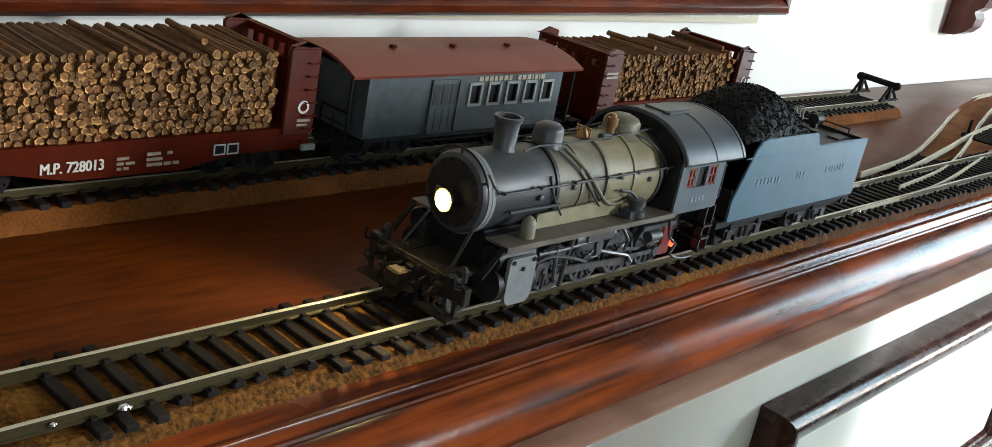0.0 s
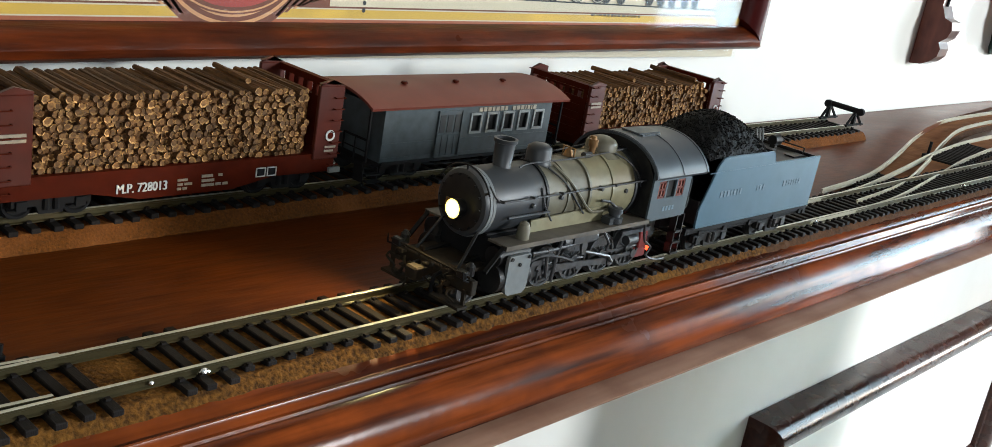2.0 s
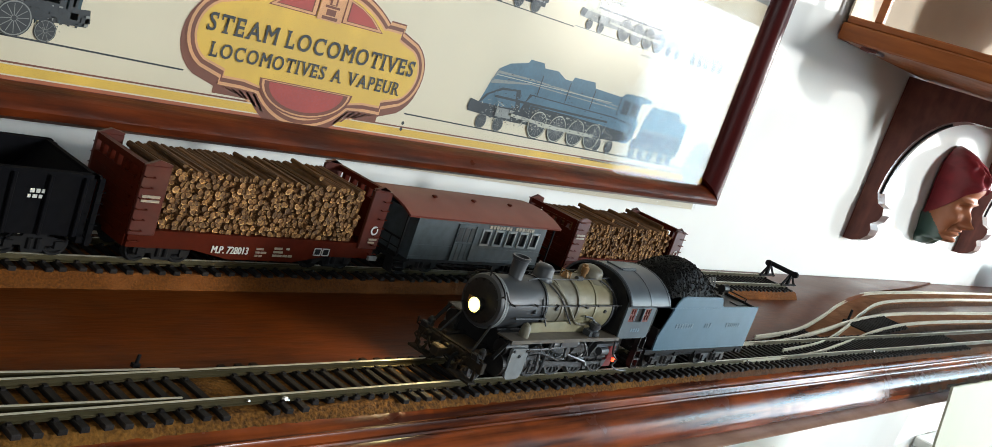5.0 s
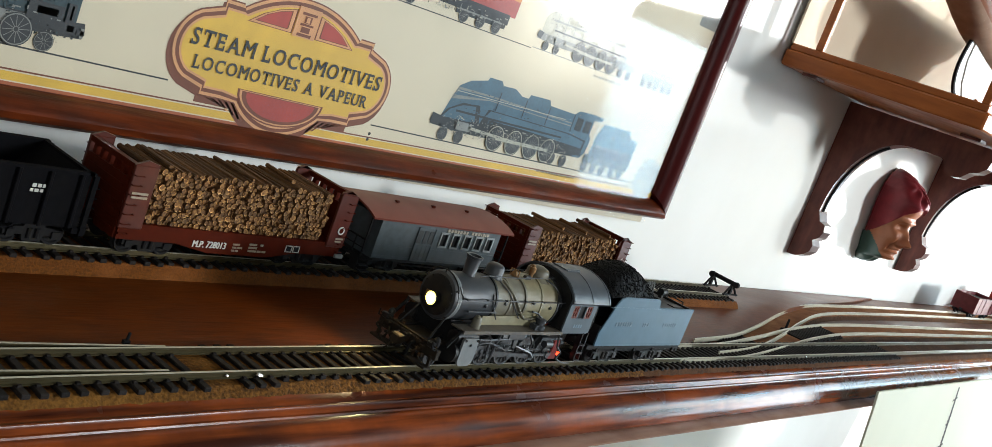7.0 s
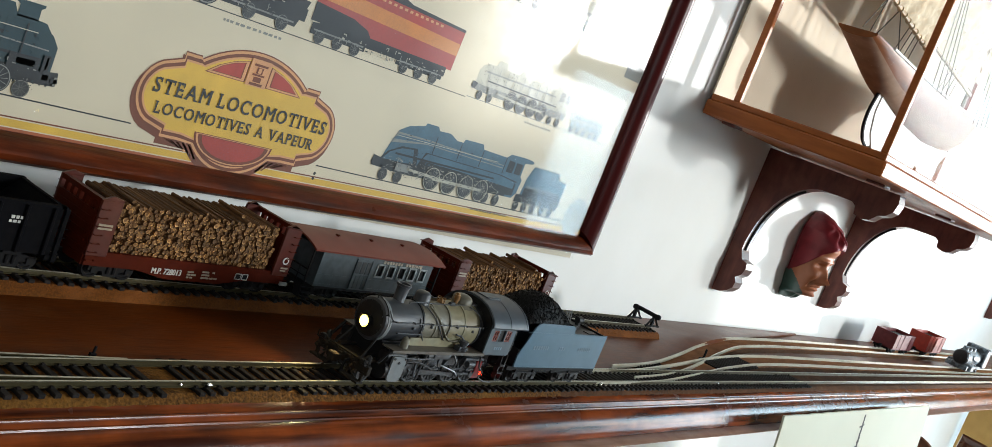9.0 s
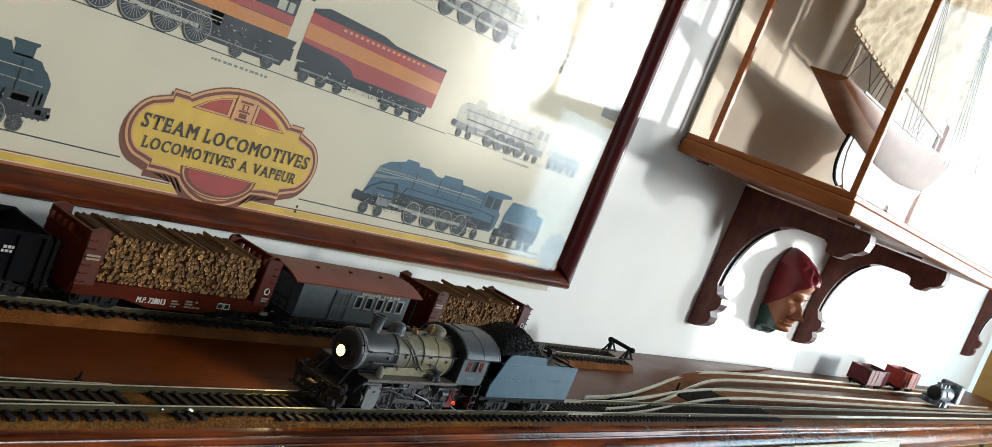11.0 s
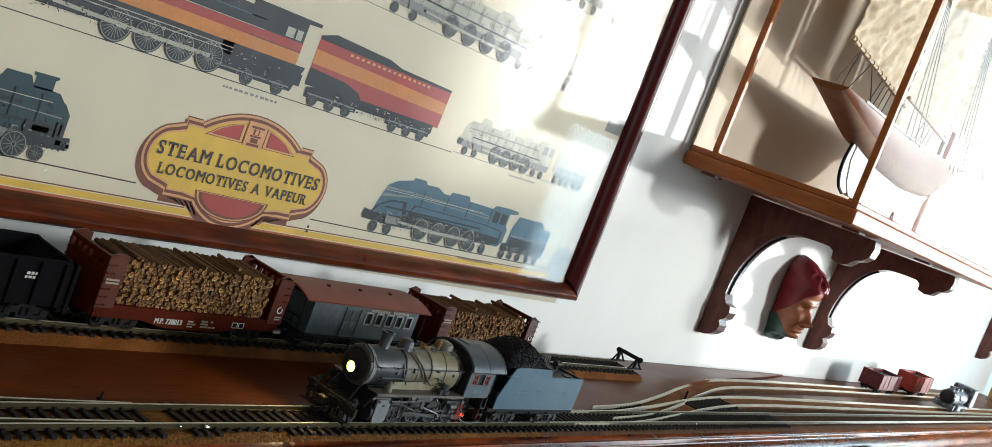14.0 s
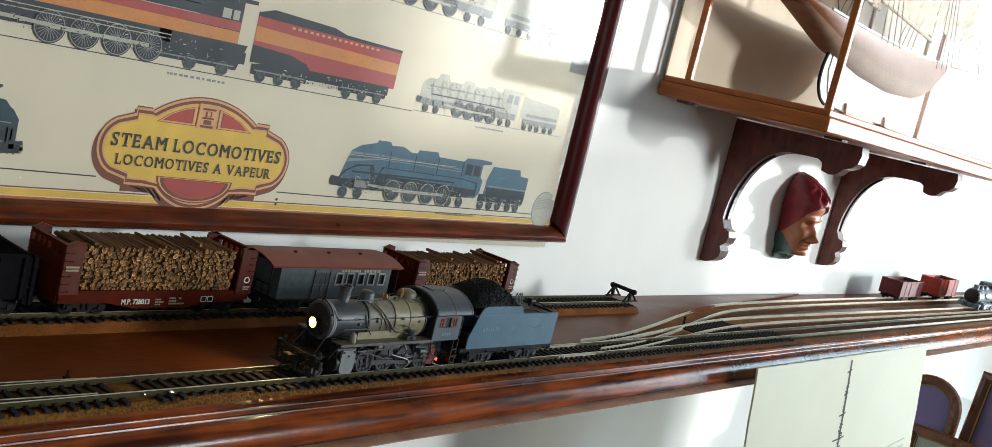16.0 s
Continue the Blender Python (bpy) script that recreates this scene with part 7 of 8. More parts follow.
for x, y in ((0.003, -0.0290), (0.003, -DEPTH + 0.004), (LEN - 0.004, -0.0290), (LEN - 0.004, -DEPTH + 0.004)):
    bm = bmesh.new()
    box(bm, x - 0.0035, x + 0.0035, y - 0.0035, y + 0.0035, 0.0215, HIGH, 0, 0.0008)
    part("post", bm, CASE_WOOD, cs)
for y in (-0.0290, -DEPTH + 0.004):
    bm = bmesh.new()
    box(bm, 0.0065, LEN - 0.0075, y - 0.0035, y + 0.0035, HIGH - 0.007, HIGH, 0, 0.0008)
    part("top_rail", bm, CASE_WOOD, cs)
for x in (0.003, LEN - 0.004):
    bm = bmesh.new()
    box(bm, x - 0.0035, x + 0.0035, -DEPTH + 0.0075, -0.0327, HIGH - 0.007, HIGH, 0, 0.0008)
    part("top_rail", bm, CASE_WOOD, cs)
for pts in (((0.003, -0.0327), (0.003, -DEPTH + 0.0075)), ((0.0065, -DEPTH + 0.004), (LEN - 0.0075, -DEPTH + 0.004)), ((LEN - 0.004, -DEPTH + 0.0075), (LEN - 0.004, -0.0327))):
    bm = bmesh.new()
    (xa, ya), (xb, yb) = pts
    bm.faces.new([bm.verts.new(p) for p in ((xa, ya, 0.0215), (xb, yb, 0.0215), (xb, yb, HIGH - 0.007), (xa, ya, HIGH - 0.007))])
    g = part("glass", bm, CASE_GLASS, cs, "clear glass pane")
    g.visible_shadow = False
bm = bmesh.new()
box(bm, 0.0, LEN, -0.0030, -0.0010, 0.0215, HIGH)
part("back_panel", bm, PALE_BACK, cs, "cream back panel")
for x in (0.006, 0.12, 0.4):
    bm = bmesh.new()
    box(bm, x, x + 0.018, -DEPTH + 0.03 if x > 0.05 else -0.035, -DEPTH + 0.05 if x > 0.05 else -0.02, -0.003, -0.0005)
    part("hinge", bm, BRACKET, cs)

# the ship: lofted hull, deck, keel and stand, masts, gaffs, sails, stays
HULL = material("varnished_hull", (0.21, 0.070, 0.022), 0.35, second=(0.11, 0.042, 0.015), scale=60, stretch=(0.2, 1, 3), coat=0.0, spec=0.10)
HULL_PALE = material("pale_hull", (0.30, 0.20, 0.14), 0.6, second=(0.21, 0.13, 0.085), scale=60, coat=0.0, spec=0.06)
SAIL = material("sail_cloth", (0.50, 0.41, 0.28), 0.9, second=(0.36, 0.27, 0.16), scale=60, amount=0.4, bump=0.4, bump_scale=300)
SPAR = material("spar_wood", (0.36, 0.22, 0.09), 0.5, second=(0.25, 0.14, 0.05), scale=100)
THREAD = material("rigging_thread", (0.10, 0.085, 0.07), 0.8)
sh = thing("ship_model", "varnished wooden sailing ship model with cream sails inside the glass case", "model ship", 0.489 + 0.33, WALL_Y - 0.098, 0.2065 + 0.0217)
bm = bmesh.new()
st, ring = 22, 9
rows = []
for i in range(st + 1):
    u = i / st
    x = -0.279 + 0.523 * u
    beam = 0.027 * math.sin(math.pi * min(1, 0.26 + 0.74 * u)) ** 0.75
    deck = 0.093 + 0.015 * (1 - u) ** 2.2 + 0.026 * u * u
    keel = np.interp(u, (0.0, 0.10, 0.21, 0.40, 0.60, 0.80, 0.92, 1.0), (0.101, 0.086, 0.070, 0.056, 0.050, 0.056, 0.080, 0.114))
    row = []
    for k in range(ring):
        v = k / (ring - 1)
        a = math.pi / 2 * v
        row.append((x, beam * math.cos(a) ** 0.7 if v < 1 else 0.0, deck - (deck - keel) * math.sin(a) ** 1.3))
    rows.append(row)
port = [[bm.verts.new(p) for p in r] for r in rows]
star = [[bm.verts.new((p[0], -p[1], p[2])) for p in r] for r in rows]
for side_rows, flip in ((port, False), (star, True)):
    for r0, r1 in zip(side_rows, side_rows[1:]):
        for k in range(ring - 1):
            f = (r0[k], r0[k + 1], r1[k + 1], r1[k])
            bm.faces.new(f[::-1] if flip else f).material_index = 0 if k < 4 else 1
for r0, r1, s0, s1 in zip(port, port[1:], star, star[1:]):
    bm.faces.new((r0[0], r1[0], s1[0], s0[0]))
bm.faces.new([v for v in port[0]] + [v for v in star[0][::-1]])
bmesh.ops.remove_doubles(bm, verts=bm.verts[:], dist=1e-6)
bmesh.ops.recalc_face_normals(bm, faces=bm.faces[:])
part("hull", bm, [HULL, HULL_PALE], sh, "varnished hull, pale below the waterline", True)
for side in (-1, 1):
    bm = bmesh.new()
    tube(bm, [(r[0][0], side * r[0][1], r[0][2] + 0.0008) for r in rows[2:]], 0.0018, 6)
    part("cap_rail", bm, WHITE_INK, sh, "white cap rail")
bm = bmesh.new()
prism(bm, [(-0.148, 0.074), (-0.150, 0.050), (-0.138, 0.028), (-0.118, 0.0135), (-0.05, 0.0120), (0.06, 0.0120), (0.12, 0.030), (0.16, 0.060), (0.05, 0.054), (-0.06, 0.060)], 1, -0.003, 0.003)
part("keel", bm, WHITE_INK, sh, "white painted keel")
bm = bmesh.new()
blade = [(-0.148, 0.084), (-0.158, 0.066), (-0.163, 0.048), (-0.160, 0.032), (-0.148, 0.019), (-0.132, 0.0135)]
prism(bm, blade + [(-0.122, 0.016), (-0.140, 0.032), (-0.1505, 0.052), (-0.149, 0.074)], 1, -0.0016, 0.0016)
rud = part("rudder", bm, WHITE_INK, sh, "white rudder blade")
bm = bmesh.new()
tube(bm, smooth_path([(x - 0.0006, 0, z) for x, z in blade], 0.004), 0.0020, 6)
part("rudder_edge", bm, CAR_BLACK, rud, "dark edge of the rudder")
for x in (-0.08, 0.05):
    bm = bmesh.new()
    prism(bm, [(-0.02, 0.0), (0.02, 0.0), (0.02, 0.005), (0.008, 0.010), (0.006, 0.022), (0.0035, 0.022), (0.0035, 0.012), (-0.0035, 0.012), (-0.0035, 0.022), (-0.006, 0.022), (-0.008, 0.010), (-0.02, 0.005)], 0, x - 0.003, x + 0.003)
    part("cradle", bm, CASE_WOOD, sh)
for x, top in ((-0.062, 0.37), (0.140, 0.40)):
    bm = bmesh.new()
    tube(bm, [(x, 0, 0.09), (x - 0.004, 0, top)], [0.0032, 0.0016], 10)
    part("mast", bm, SPAR, sh, smooth=True)
bm = bmesh.new()
tube(bm, [(0.225, 0, 0.118), (0.385, 0, 0.128)], [0.0028, 0.0012], 8)
part("bowsprit", bm, SPAR, sh, smooth=True)


def sail(corners, belly, name="sail"):
    bm = bmesh.new()
    a, b, c, d = [Vector(p) for p in corners]
    n = 64
    g = [[None] * (n + 1) for _ in range(n + 1)]
    for i in range(n + 1):
        for j in range(n + 1):
            u, v = i / n, j / n
            p = (a * (1 - u) + b * u) * (1 - v) + (d * (1 - u) + c * u) * v
            p.y += belly * math.sin(math.pi * u) * math.sin(math.pi * v)
            # crumpled cloth: long slanting wrinkles that run into one another
            q = Vector((p.x + 0.35 * p.z, 0, p.z - 0.45 * p.x))
            q.x += 0.010 * noise.noise((q.x * 30, 4.0, q.z * 30))
            p.y += 0.0034 * noise.noise((q.x * 42, 1.0, q.z * 130)) + 0.0016 * noise.noise((q.x * 90, 7.0, q.z * 260))
            g[i][j] = bm.verts.new(p)
    for i in range(n):
        for j in range(n):
            bm.faces.new((g[i][j], g[i + 1][j], g[i + 1][j + 1], g[i][j + 1]))
    return part(name, bm, SAIL, sh, smooth=True)


sail([(-0.277, -0.004, 0.160), (-0.070, -0.004, 0.141), (-0.066, -0.004, 0.335), (-0.235, -0.004, 0.370)], -0.012)
sail([(-0.055, -0.004, 0.152), (0.132, -0.004, 0.140), (0.134, -0.004, 0.360), (-0.010, -0.004, 0.385)], -0.012)
sail([(0.150, 0.0, 0.155), (0.275, 0.0, 0.150), (0.146, 0.0, 0.380), (0.144, 0.0, 0.376)], -0.010)
sail([(0.205, 0.0, 0.170), (0.375, 0.0, 0.134), (0.146, 0.0, 0.395), (0.144, 0.0, 0.390)], -0.010)
for p, q, r in (((-0.279, -0.004, 0.157), (-0.062, -0.004, 0.137), 0.0026), ((-0.060, -0.004, 0.148), (0.138, -0.004, 0.135), 0.0026), ((-0.240, -0.004, 0.373), (-0.062, -0.004, 0.337), 0.0016), ((-0.014, -0.004, 0.388), (0.138, -0.004, 0.361), 0.0016)):
    bm = bmesh.new()
    rod(bm, p, q, r, 8)
    part("spar", bm, SPAR, sh)
for k in range(13):
    bm = bmesh.new()
    u = k / 12
    lathe(bm, (-0.272 + 0.20 * u, -0.004, 0.1565 - 0.019 * u), 0, [(-0.0012, 0.0036), (0.0012, 0.0036)], 8)
    part("boom_lashing", bm, SAIL, sh)
stays = [((0.383, 0, 0.128), (0.139, 0, 0.396)), ((0.139, 0, 0.39), (-0.062, 0, 0.365)), ((-0.062, 0, 0.365), (-0.27, 0, 0.112)), ((0.28, 0, 0.122), (0.139, 0, 0.39)), ((-0.25, 0, 0.108), (-0.245, -0.004, 0.155)), ((-0.20, -0.02, 0.102), (-0.205, -0.004, 0.150)), ((-0.20, 0.02, 0.102), (-0.205, -0.004, 0.150))]
for mx_, top in ((0.139, 0.34), (-0.063, 0.31)):
    for side in (-1, 1):
        for dx in (-0.035, -0.015, 0.005, 0.025):
            stays.append(((mx_, 0, top), (mx_ + dx, side * 0.031, 0.098)))
for p, q in stays:
    bm = bmesh.new()
    rod(bm, p, q, 0.0006, 5)
    part("rigging_line", bm, THREAD, sh)


# ---- buffer stop at the end of the back track ----
bs_ = thing("buffer_stop", "small black buffer stop at the end of the back track", "buffer stop", 0.396, BACK_Y - 0.003, BACK_Z)
bm = bmesh.new()
tube(bm, [(0, -0.0135, 0.0100), (0, 0.0130, 0.0106)], 0.0019, 10)
part("beam", bm, CAR_BLACK, bs_, smooth=True)
for s in (-1, 1):
    bm = bmesh.new()
    y = s * GAUGE / 2 + 0.002
    prism(bm, [(-0.0012, 0.0100), (0.0012, 0.0100), (0.0016, -0.0004), (-0.0012, -0.0004)], 1, y - 0.0011, y + 0.0011)
    rod(bm, (0.001, y, 0.0095), (0.0135, y, -0.0004), 0.0010, 6)
    rod(bm, (-0.001, y, 0.0085), (-0.010, y, -0.0004), 0.0010, 6)
    box(bm, -0.011, 0.0145, y - 0.0012, y + 0.0012, -0.0004, 0.0006)
    part("brace", bm, CAR_BLACK, bs_)
    bm = bmesh.new()
    lathe(bm, (-0.002, s * 0.0122, 0.0103), 0, [(-0.0014, 0.0026), (0.001, 0.0026)], 12)
    part("bumper_pad", bm, CAR_BLACK, bs_)

# ---- solder and pins at the rail joints ----
for jx, jy, n in ((-0.1795, -0.1925, 2), (-0.192, -0.1922, 1), (0.3434, -0.1915, 2), (0.155, -0.192, 2)):
    bm = bmesh.new()
    rnd = random.Random(int(jx * 1e4))
    for k in range(n):
        c = (jx + rnd.uniform(-0.003, 0.003), jy - 0.0006 + rnd.uniform(-0.0008, 0.0006), -0.0006 + rnd.uniform(-0.0008, 0.0004))
        r = rnd.uniform(0.0005, 0.0011)
        lathe(bm, c, 0, [(-r * 1.4, r * 0.1), (-r * 0.9, r * 0.75), (0, r), (r * 0.9, r * 0.7), (r * 1.4, r * 0.1)], 8)
    solid("solder_joint", bm, CHROME, "bright blob of solder on a rail joint", "solder", smooth=True)
bm = bmesh.new()
rod(bm, (-0.2162, -0.1630, -0.003), (-0.2158, -0.1632, 0.0018), 0.0006, 8)
box(bm, -0.2175, -0.2150, -0.1640, -0.1622, -0.0026, -0.0012)
solid("switch_pin", bm, CAR_BLACK, "small black turnout pin beside the front track", "pin")
bm = bmesh.new()
rod(bm, (0.436, -0.1345, -0.008), (0.436, -0.1345, 0.004), 0.0011, 8)
box(bm, 0.430, 0.442, -0.1365, -0.1325, -0.0085, -0.0045)
solid("switch_pin", bm, CAR_BLACK, "small black turnout pin beside the yard track", "pin")


# ---- wagons and engine in the yard ----
def wagon(x0, x1, top, mat, label):
    y, z = -0.069, zr(-0.07)
    t = thing("goods_wagon", label, "goods wagon", (x0 + x1) / 2, y, z, group="yard wagons")
    L, h = (x1 - x0) / 2, 0.0165
    bm = bmesh.new()
    zt = top - z
    for s in (-1, 1):
        box(bm, -L, L, *sorted((s * h, s * (h - 0.0012))), 0.0090, zt)
        box(bm, *sorted((s * L, s * (L - 0.0012))), -h + 0.0012, h - 0.0012, 0.0090, zt)
    box(bm, -L, L, -h, h, 0.0078, 0.0090)
    body = part("body", bm, mat, t)
    for s in (-1, 1):
        for k in range(6):
            bm = bmesh.new()
            x = -L + 0.001 + k * (2 * L - 0.002) / 5
            box(bm, x - 0.0007, x + 0.0007, *sorted((s * h, s * (h + 0.0005))), 0.0085, zt)
            part("stanchion", bm, mat, body)
        bm = bmesh.new()
        box(bm, -0.009, 0.009, *sorted((s * h, s * (h + 0.0008))), 0.0095, zt - 0.002)
        part("door", bm, mat, body)
    bm = bmesh.new()
    box(bm, -L + 0.001, L - 0.001, -h + 0.001, h - 0.001, zt - 0.006, zt - 0.005)
    part("load", bm, CAR_BLACK, t)
    bm = bmesh.new()
    for s in (-1, 1):
        box(bm, -L, L, *sorted((s * 0.009, s * 0.012)), 0.0050, 0.0078)
    part("underframe", bm, CAR_BLACK, t)
    for e in (-1, 1):
        truck(t, e * (L - 0.017))
        coupler(t, e * L, e)
    return t


CRIMSON = material("crimson_paint", (0.115, 0.019, 0.020), 0.5, spec=0.2, second=(0.075, 0.012, 0.014), scale=200)
SCARLET = material("scarlet_paint", (0.27, 0.026, 0.013), 0.5, spec=0.2, second=(0.18, 0.017, 0.010), scale=200)
wagon(1.200, 1.303, 0.0255, CRIMSON, "dull crimson open goods wagon on the wall-side yard track")
wagon(1.392, 1.494, 0.0300, SCARLET, "scarlet open goods wagon on the wall-side yard track")

DAPPLE = material("dappled_blue_grey", (0.125, 0.16, 0.19), 0.5, second=(0.03, 0.035, 0.04), scale=120, amount=0.12, bump=0.3)
e2 = thing("yard_engine", "blue-grey dappled model engine with dark front on the yard track", "locomotive", 1.372, -0.143, zr(-0.143))
bm = bmesh.new()
lathe(bm, (0, 0, 0.023), 0, [(0.004, 0.0125), (0.095, 0.0125)], 24)
part("boiler", bm, DAPPLE, e2, smooth=True)
bm = bmesh.new()
lathe(bm, (0, 0, 0.023), 0, [(0.0, 0.004), (0.001, 0.011), (0.004, 0.0128)], 24)
part("smokebox_front", bm, LOCO_BLACK, e2, smooth=True)
for x, r, z in ((0.014, 0.0045, 0.041), (0.038, 0.0055, 0.040), (0.064, 0.0055, 0.040)):
    bm = bmesh.new()
    lathe(bm, (x, 0, 0), 2, [(0.032, r * 1.2), (0.035, r), (z, r), (z + 0.001, r * 0.5)], 16)
    part("dome", bm, DAPPLE, e2, smooth=True)
bm = bmesh.new()
box(bm, 0.095, 0.125, -0.018, 0.018, 0.010, 0.044, 0, 0.002)
part("cab", bm, DAPPLE, e2)
bm = bmesh.new()
box(bm, 0.0, 0.125, -0.016, 0.016, 0.0095, 0.0125)
box(bm, -0.006, 0.0, -0.017, 0.017, 0.0050, 0.0115)
part("footplate", bm, DAPPLE, e2)
bm = bmesh.new()
box(bm, 0.012, 0.034, -0.020, -0.010, 0.004, 0.0155, 0, 0.002)
box(bm, 0.012, 0.034, 0.010, 0.020, 0.004, 0.0155, 0, 0.002)
part("cylinders", bm, DAPPLE, e2)
for x in (0.042, 0.060, 0.078, 0.100):
    for s in (-1, 1):
        bm = bmesh.new()
        wheel_mesh(bm, x, s * (GAUGE / 2 + 0.0003), 0.0072, 0.0072)
        part("wheel", bm, GEAR, e2, smooth=True)
rnd = random.Random(8)
for k in range(16):
    bm = bmesh.new()
    x = rnd.uniform(0.005, 0.09)
    a = rnd.uniform(1.8, 4.4)
    y, z = math.sin(a) * -0.0135, 0.023 - math.cos(a) * 0.0135
    tube(bm, smooth_path([(x, y, z), (x + rnd.uniform(-0.01, 0.01), y * 1.2, z - 0.005), (x + rnd.uniform(-0.02, 0.02), y * 1.25, z - 0.009)], 0.002), 0.0009, 6)
    part("pipe", bm, DAPPLE if k % 2 else LOCO_BLACK, e2)

# ---- carved head on the wall, one plain carved piece ----
SKIN_PAINT = material("painted_clay", (0.36, 0.125, 0.05), 0.5, second=(0.24, 0.08, 0.033), scale=60)
CAP_PAINT = material("glazed_red_clay", (0.221, 0.0208, 0.0286), 0.5, second=(0.1365, 0.013, 0.0182), scale=50, spec=0.3, stain=(0.091, 0.0104, 0.013), stain_scale=70, stain_amount=0.5)
COLLAR_PAINT = material("green_clay", (0.035, 0.075, 0.06), 0.4, second=(0.025, 0.055, 0.045), scale=50)
bm = bmesh.new()
MID = ((0.0, 0.010), (0.03, 0.017), (0.08, 0.022), (0.105, 0.034), (0.13, 0.039), (0.165, 0.038), (0.20, 0.0405), (0.24, 0.041), (0.30, 0.042), (0.43, 0.043), (0.50, 0.045), (0.58, 0.046), (0.64, 0.050), (0.70, 0.052), (0.78, 0.049), (0.86, 0.040), (0.93, 0.028), (0.98, 0.014), (1.0, 0.002))
HALF = ((0.0, 0.018), (0.06, 0.024), (0.12, 0.023), (0.20, 0.027), (0.32, 0.032), (0.50, 0.0345), (0.66, 0.037), (0.80, 0.035), (0.90, 0.027), (0.97, 0.016), (1.0, 0.003))


def along(table, f):
    return float(np.interp(f, [p[0] for p in table], [p[1] for p in table]))


def bump(v, m, s):
    return math.exp(-(((v - m) / s) ** 2))


def cap_edge(turn):
    """Lower edge of the cap: low behind the ears, high over the brow; turn is 0 at the wall and 1 in front."""
    return 0.119 - 0.051 * (1.0 - turn) ** 0.9


nz, na = 110, 64
g = []
for i in range(nz + 1):
    f = i / nz
    z = 0.030 + 0.130 * f
    w, d = along(HALF, f), along(MID, f)
    row = []
    for j in range(na + 1):
        a = math.pi * j / na
        x = -w * math.cos(a)
        ax = abs(x)
        dep = d * math.sin(a) ** 0.62
        lit = math.sin(a)
        if z < cap_edge(lit):
            # nose, nostrils, lips, chin, brow, sunken eyes with lids, cheek and the fold beside the mouth
            dep += bump(x, 0, 0.0062) * (0.0125 * bump(z, 0.0700, 0.0050) + 0.0075 * bump(z, 0.0790, 0.0085))
            dep += 0.0035 * bump(ax, 0.0068, 0.0030) * bump(z, 0.0690, 0.0032)
            dep += bump(x, 0, 0.0105) * (0.0036 * bump(z, 0.0612, 0.0018) + 0.0032 * bump(z, 0.0558, 0.0020) - 0.0030 * bump(z, 0.0586, 0.0010))
            dep += 0.0040 * bump(x, 0, 0.0090) * bump(z, 0.0470, 0.0040)
            dep -= lit * 0.0085 * bump(ax, 0.0150, 0.0062) * bump(z, 0.0900, 0.0046)
            dep += lit * 0.0040 * bump(ax, 0.0150, 0.0038) * bump(z, 0.0890, 0.0022)
            dep += lit * 0.0040 * bump(ax, 0.0130, 0.0110) * bump(z, 0.0985, 0.0030)
            dep += lit * 0.0045 * bump(ax, 0.0200, 0.0070) * bump(z, 0.0760, 0.0070)
            dep -= lit * 0.0034 * bump(ax - 0.25 * (0.070 - z), 0.0135, 0.0022) * bump(z, 0.0620, 0.0075)
        else:
            rim = min(1.0, (z - cap_edge(lit)) / 0.0025)
            # gathers run out from a knot over the brow, above a smooth rolled band
            fan, far = math.atan2(x + 0.006, 0.150 - z), math.hypot(x + 0.006, z - 0.150)
            dep += rim * lit * 0.0034 * math.sin(fan * 10.5 + 0.6) * 0.5 * bump(far, 0.020, 0.014)
            dep += rim * lit * 0.0014 * bump(z - cap_edge(lit), 0.006, 0.0050)
            swirl = math.sin((z - 0.118 + 0.9 * x) * 330 + 2.2 * math.sin(x * 90 + z * 40))
            dep += rim * (0.0030 + lit * 0.0017 * swirl * bump(z, 0.132, 0.020) + lit * 0.0012 * math.sin(ax * 420 + z * 60) * bump(z, 0.104, 0.016))
        if z < 0.040:
            dep += 0.0014 * math.sin(x * 380)
        dep = 1.12 * max(0.0, dep)
        row.append(bm.verts.new((0.902 + x - 0.55 * dep, WALL_Y - 0.0006 - dep, 0.0365 + (z - 0.030) * 0.93)))
    g.append(row)
for i in range(nz):
    for j in range(na):
        f = bm.faces.new((g[i][j], g[i][j + 1], g[i + 1][j + 1], g[i + 1][j]))
        cz_ = 0.030 + 0.130 * (i + 0.5) / nz
        turn = math.sin(math.pi * (j + 0.5) / na)
        f.material_index = 1 if cz_ > cap_edge(turn) else (2 if cz_ < 0.0415 + 0.034 * (1.0 - turn) ** 1.4 else 0)
bmesh.ops.recalc_face_normals(bm, faces=bm.faces[:])
solid("wall_mask", bm, [SKIN_PAINT, CAP_PAINT, COLLAR_PAINT], "painted clay wall mask with red cap and green collar", "wall mask", smooth=True)

# ---- third bracket further along the wall ----
b3 = bracket(2.10, "dark carved wooden bracket further along the white wall")
b3.location.z = 0.066

# ---- leaning drawing sheet under the shelf ----
SHEET = material("cream_sheet", (0.58, 0.59, 0.46), 0.7, second=(0.54, 0.545, 0.42), scale=14, stain=(0.6, 0.56, 0.44), stain_scale=7, stain_amount=0.3)
PENCIL = material("pencil_line", (0.09, 0.085, 0.075), 0.8)
PENCIL_PALE = material("pale_wash", (0.46, 0.48, 0.42), 0.8)
sheet_thing = thing("drawing_sheet", "large cream card with a faint ship drawing leaning against the shelf", "drawing", 0.39, -0.2375, -0.0085)
sheet_thing.matrix_basis = pose(0.39, -0.2375, -0.0085, -6.5, 0, 0)
W_, H_ = 0.475, 0.615
bm = bmesh.new()
n = 40
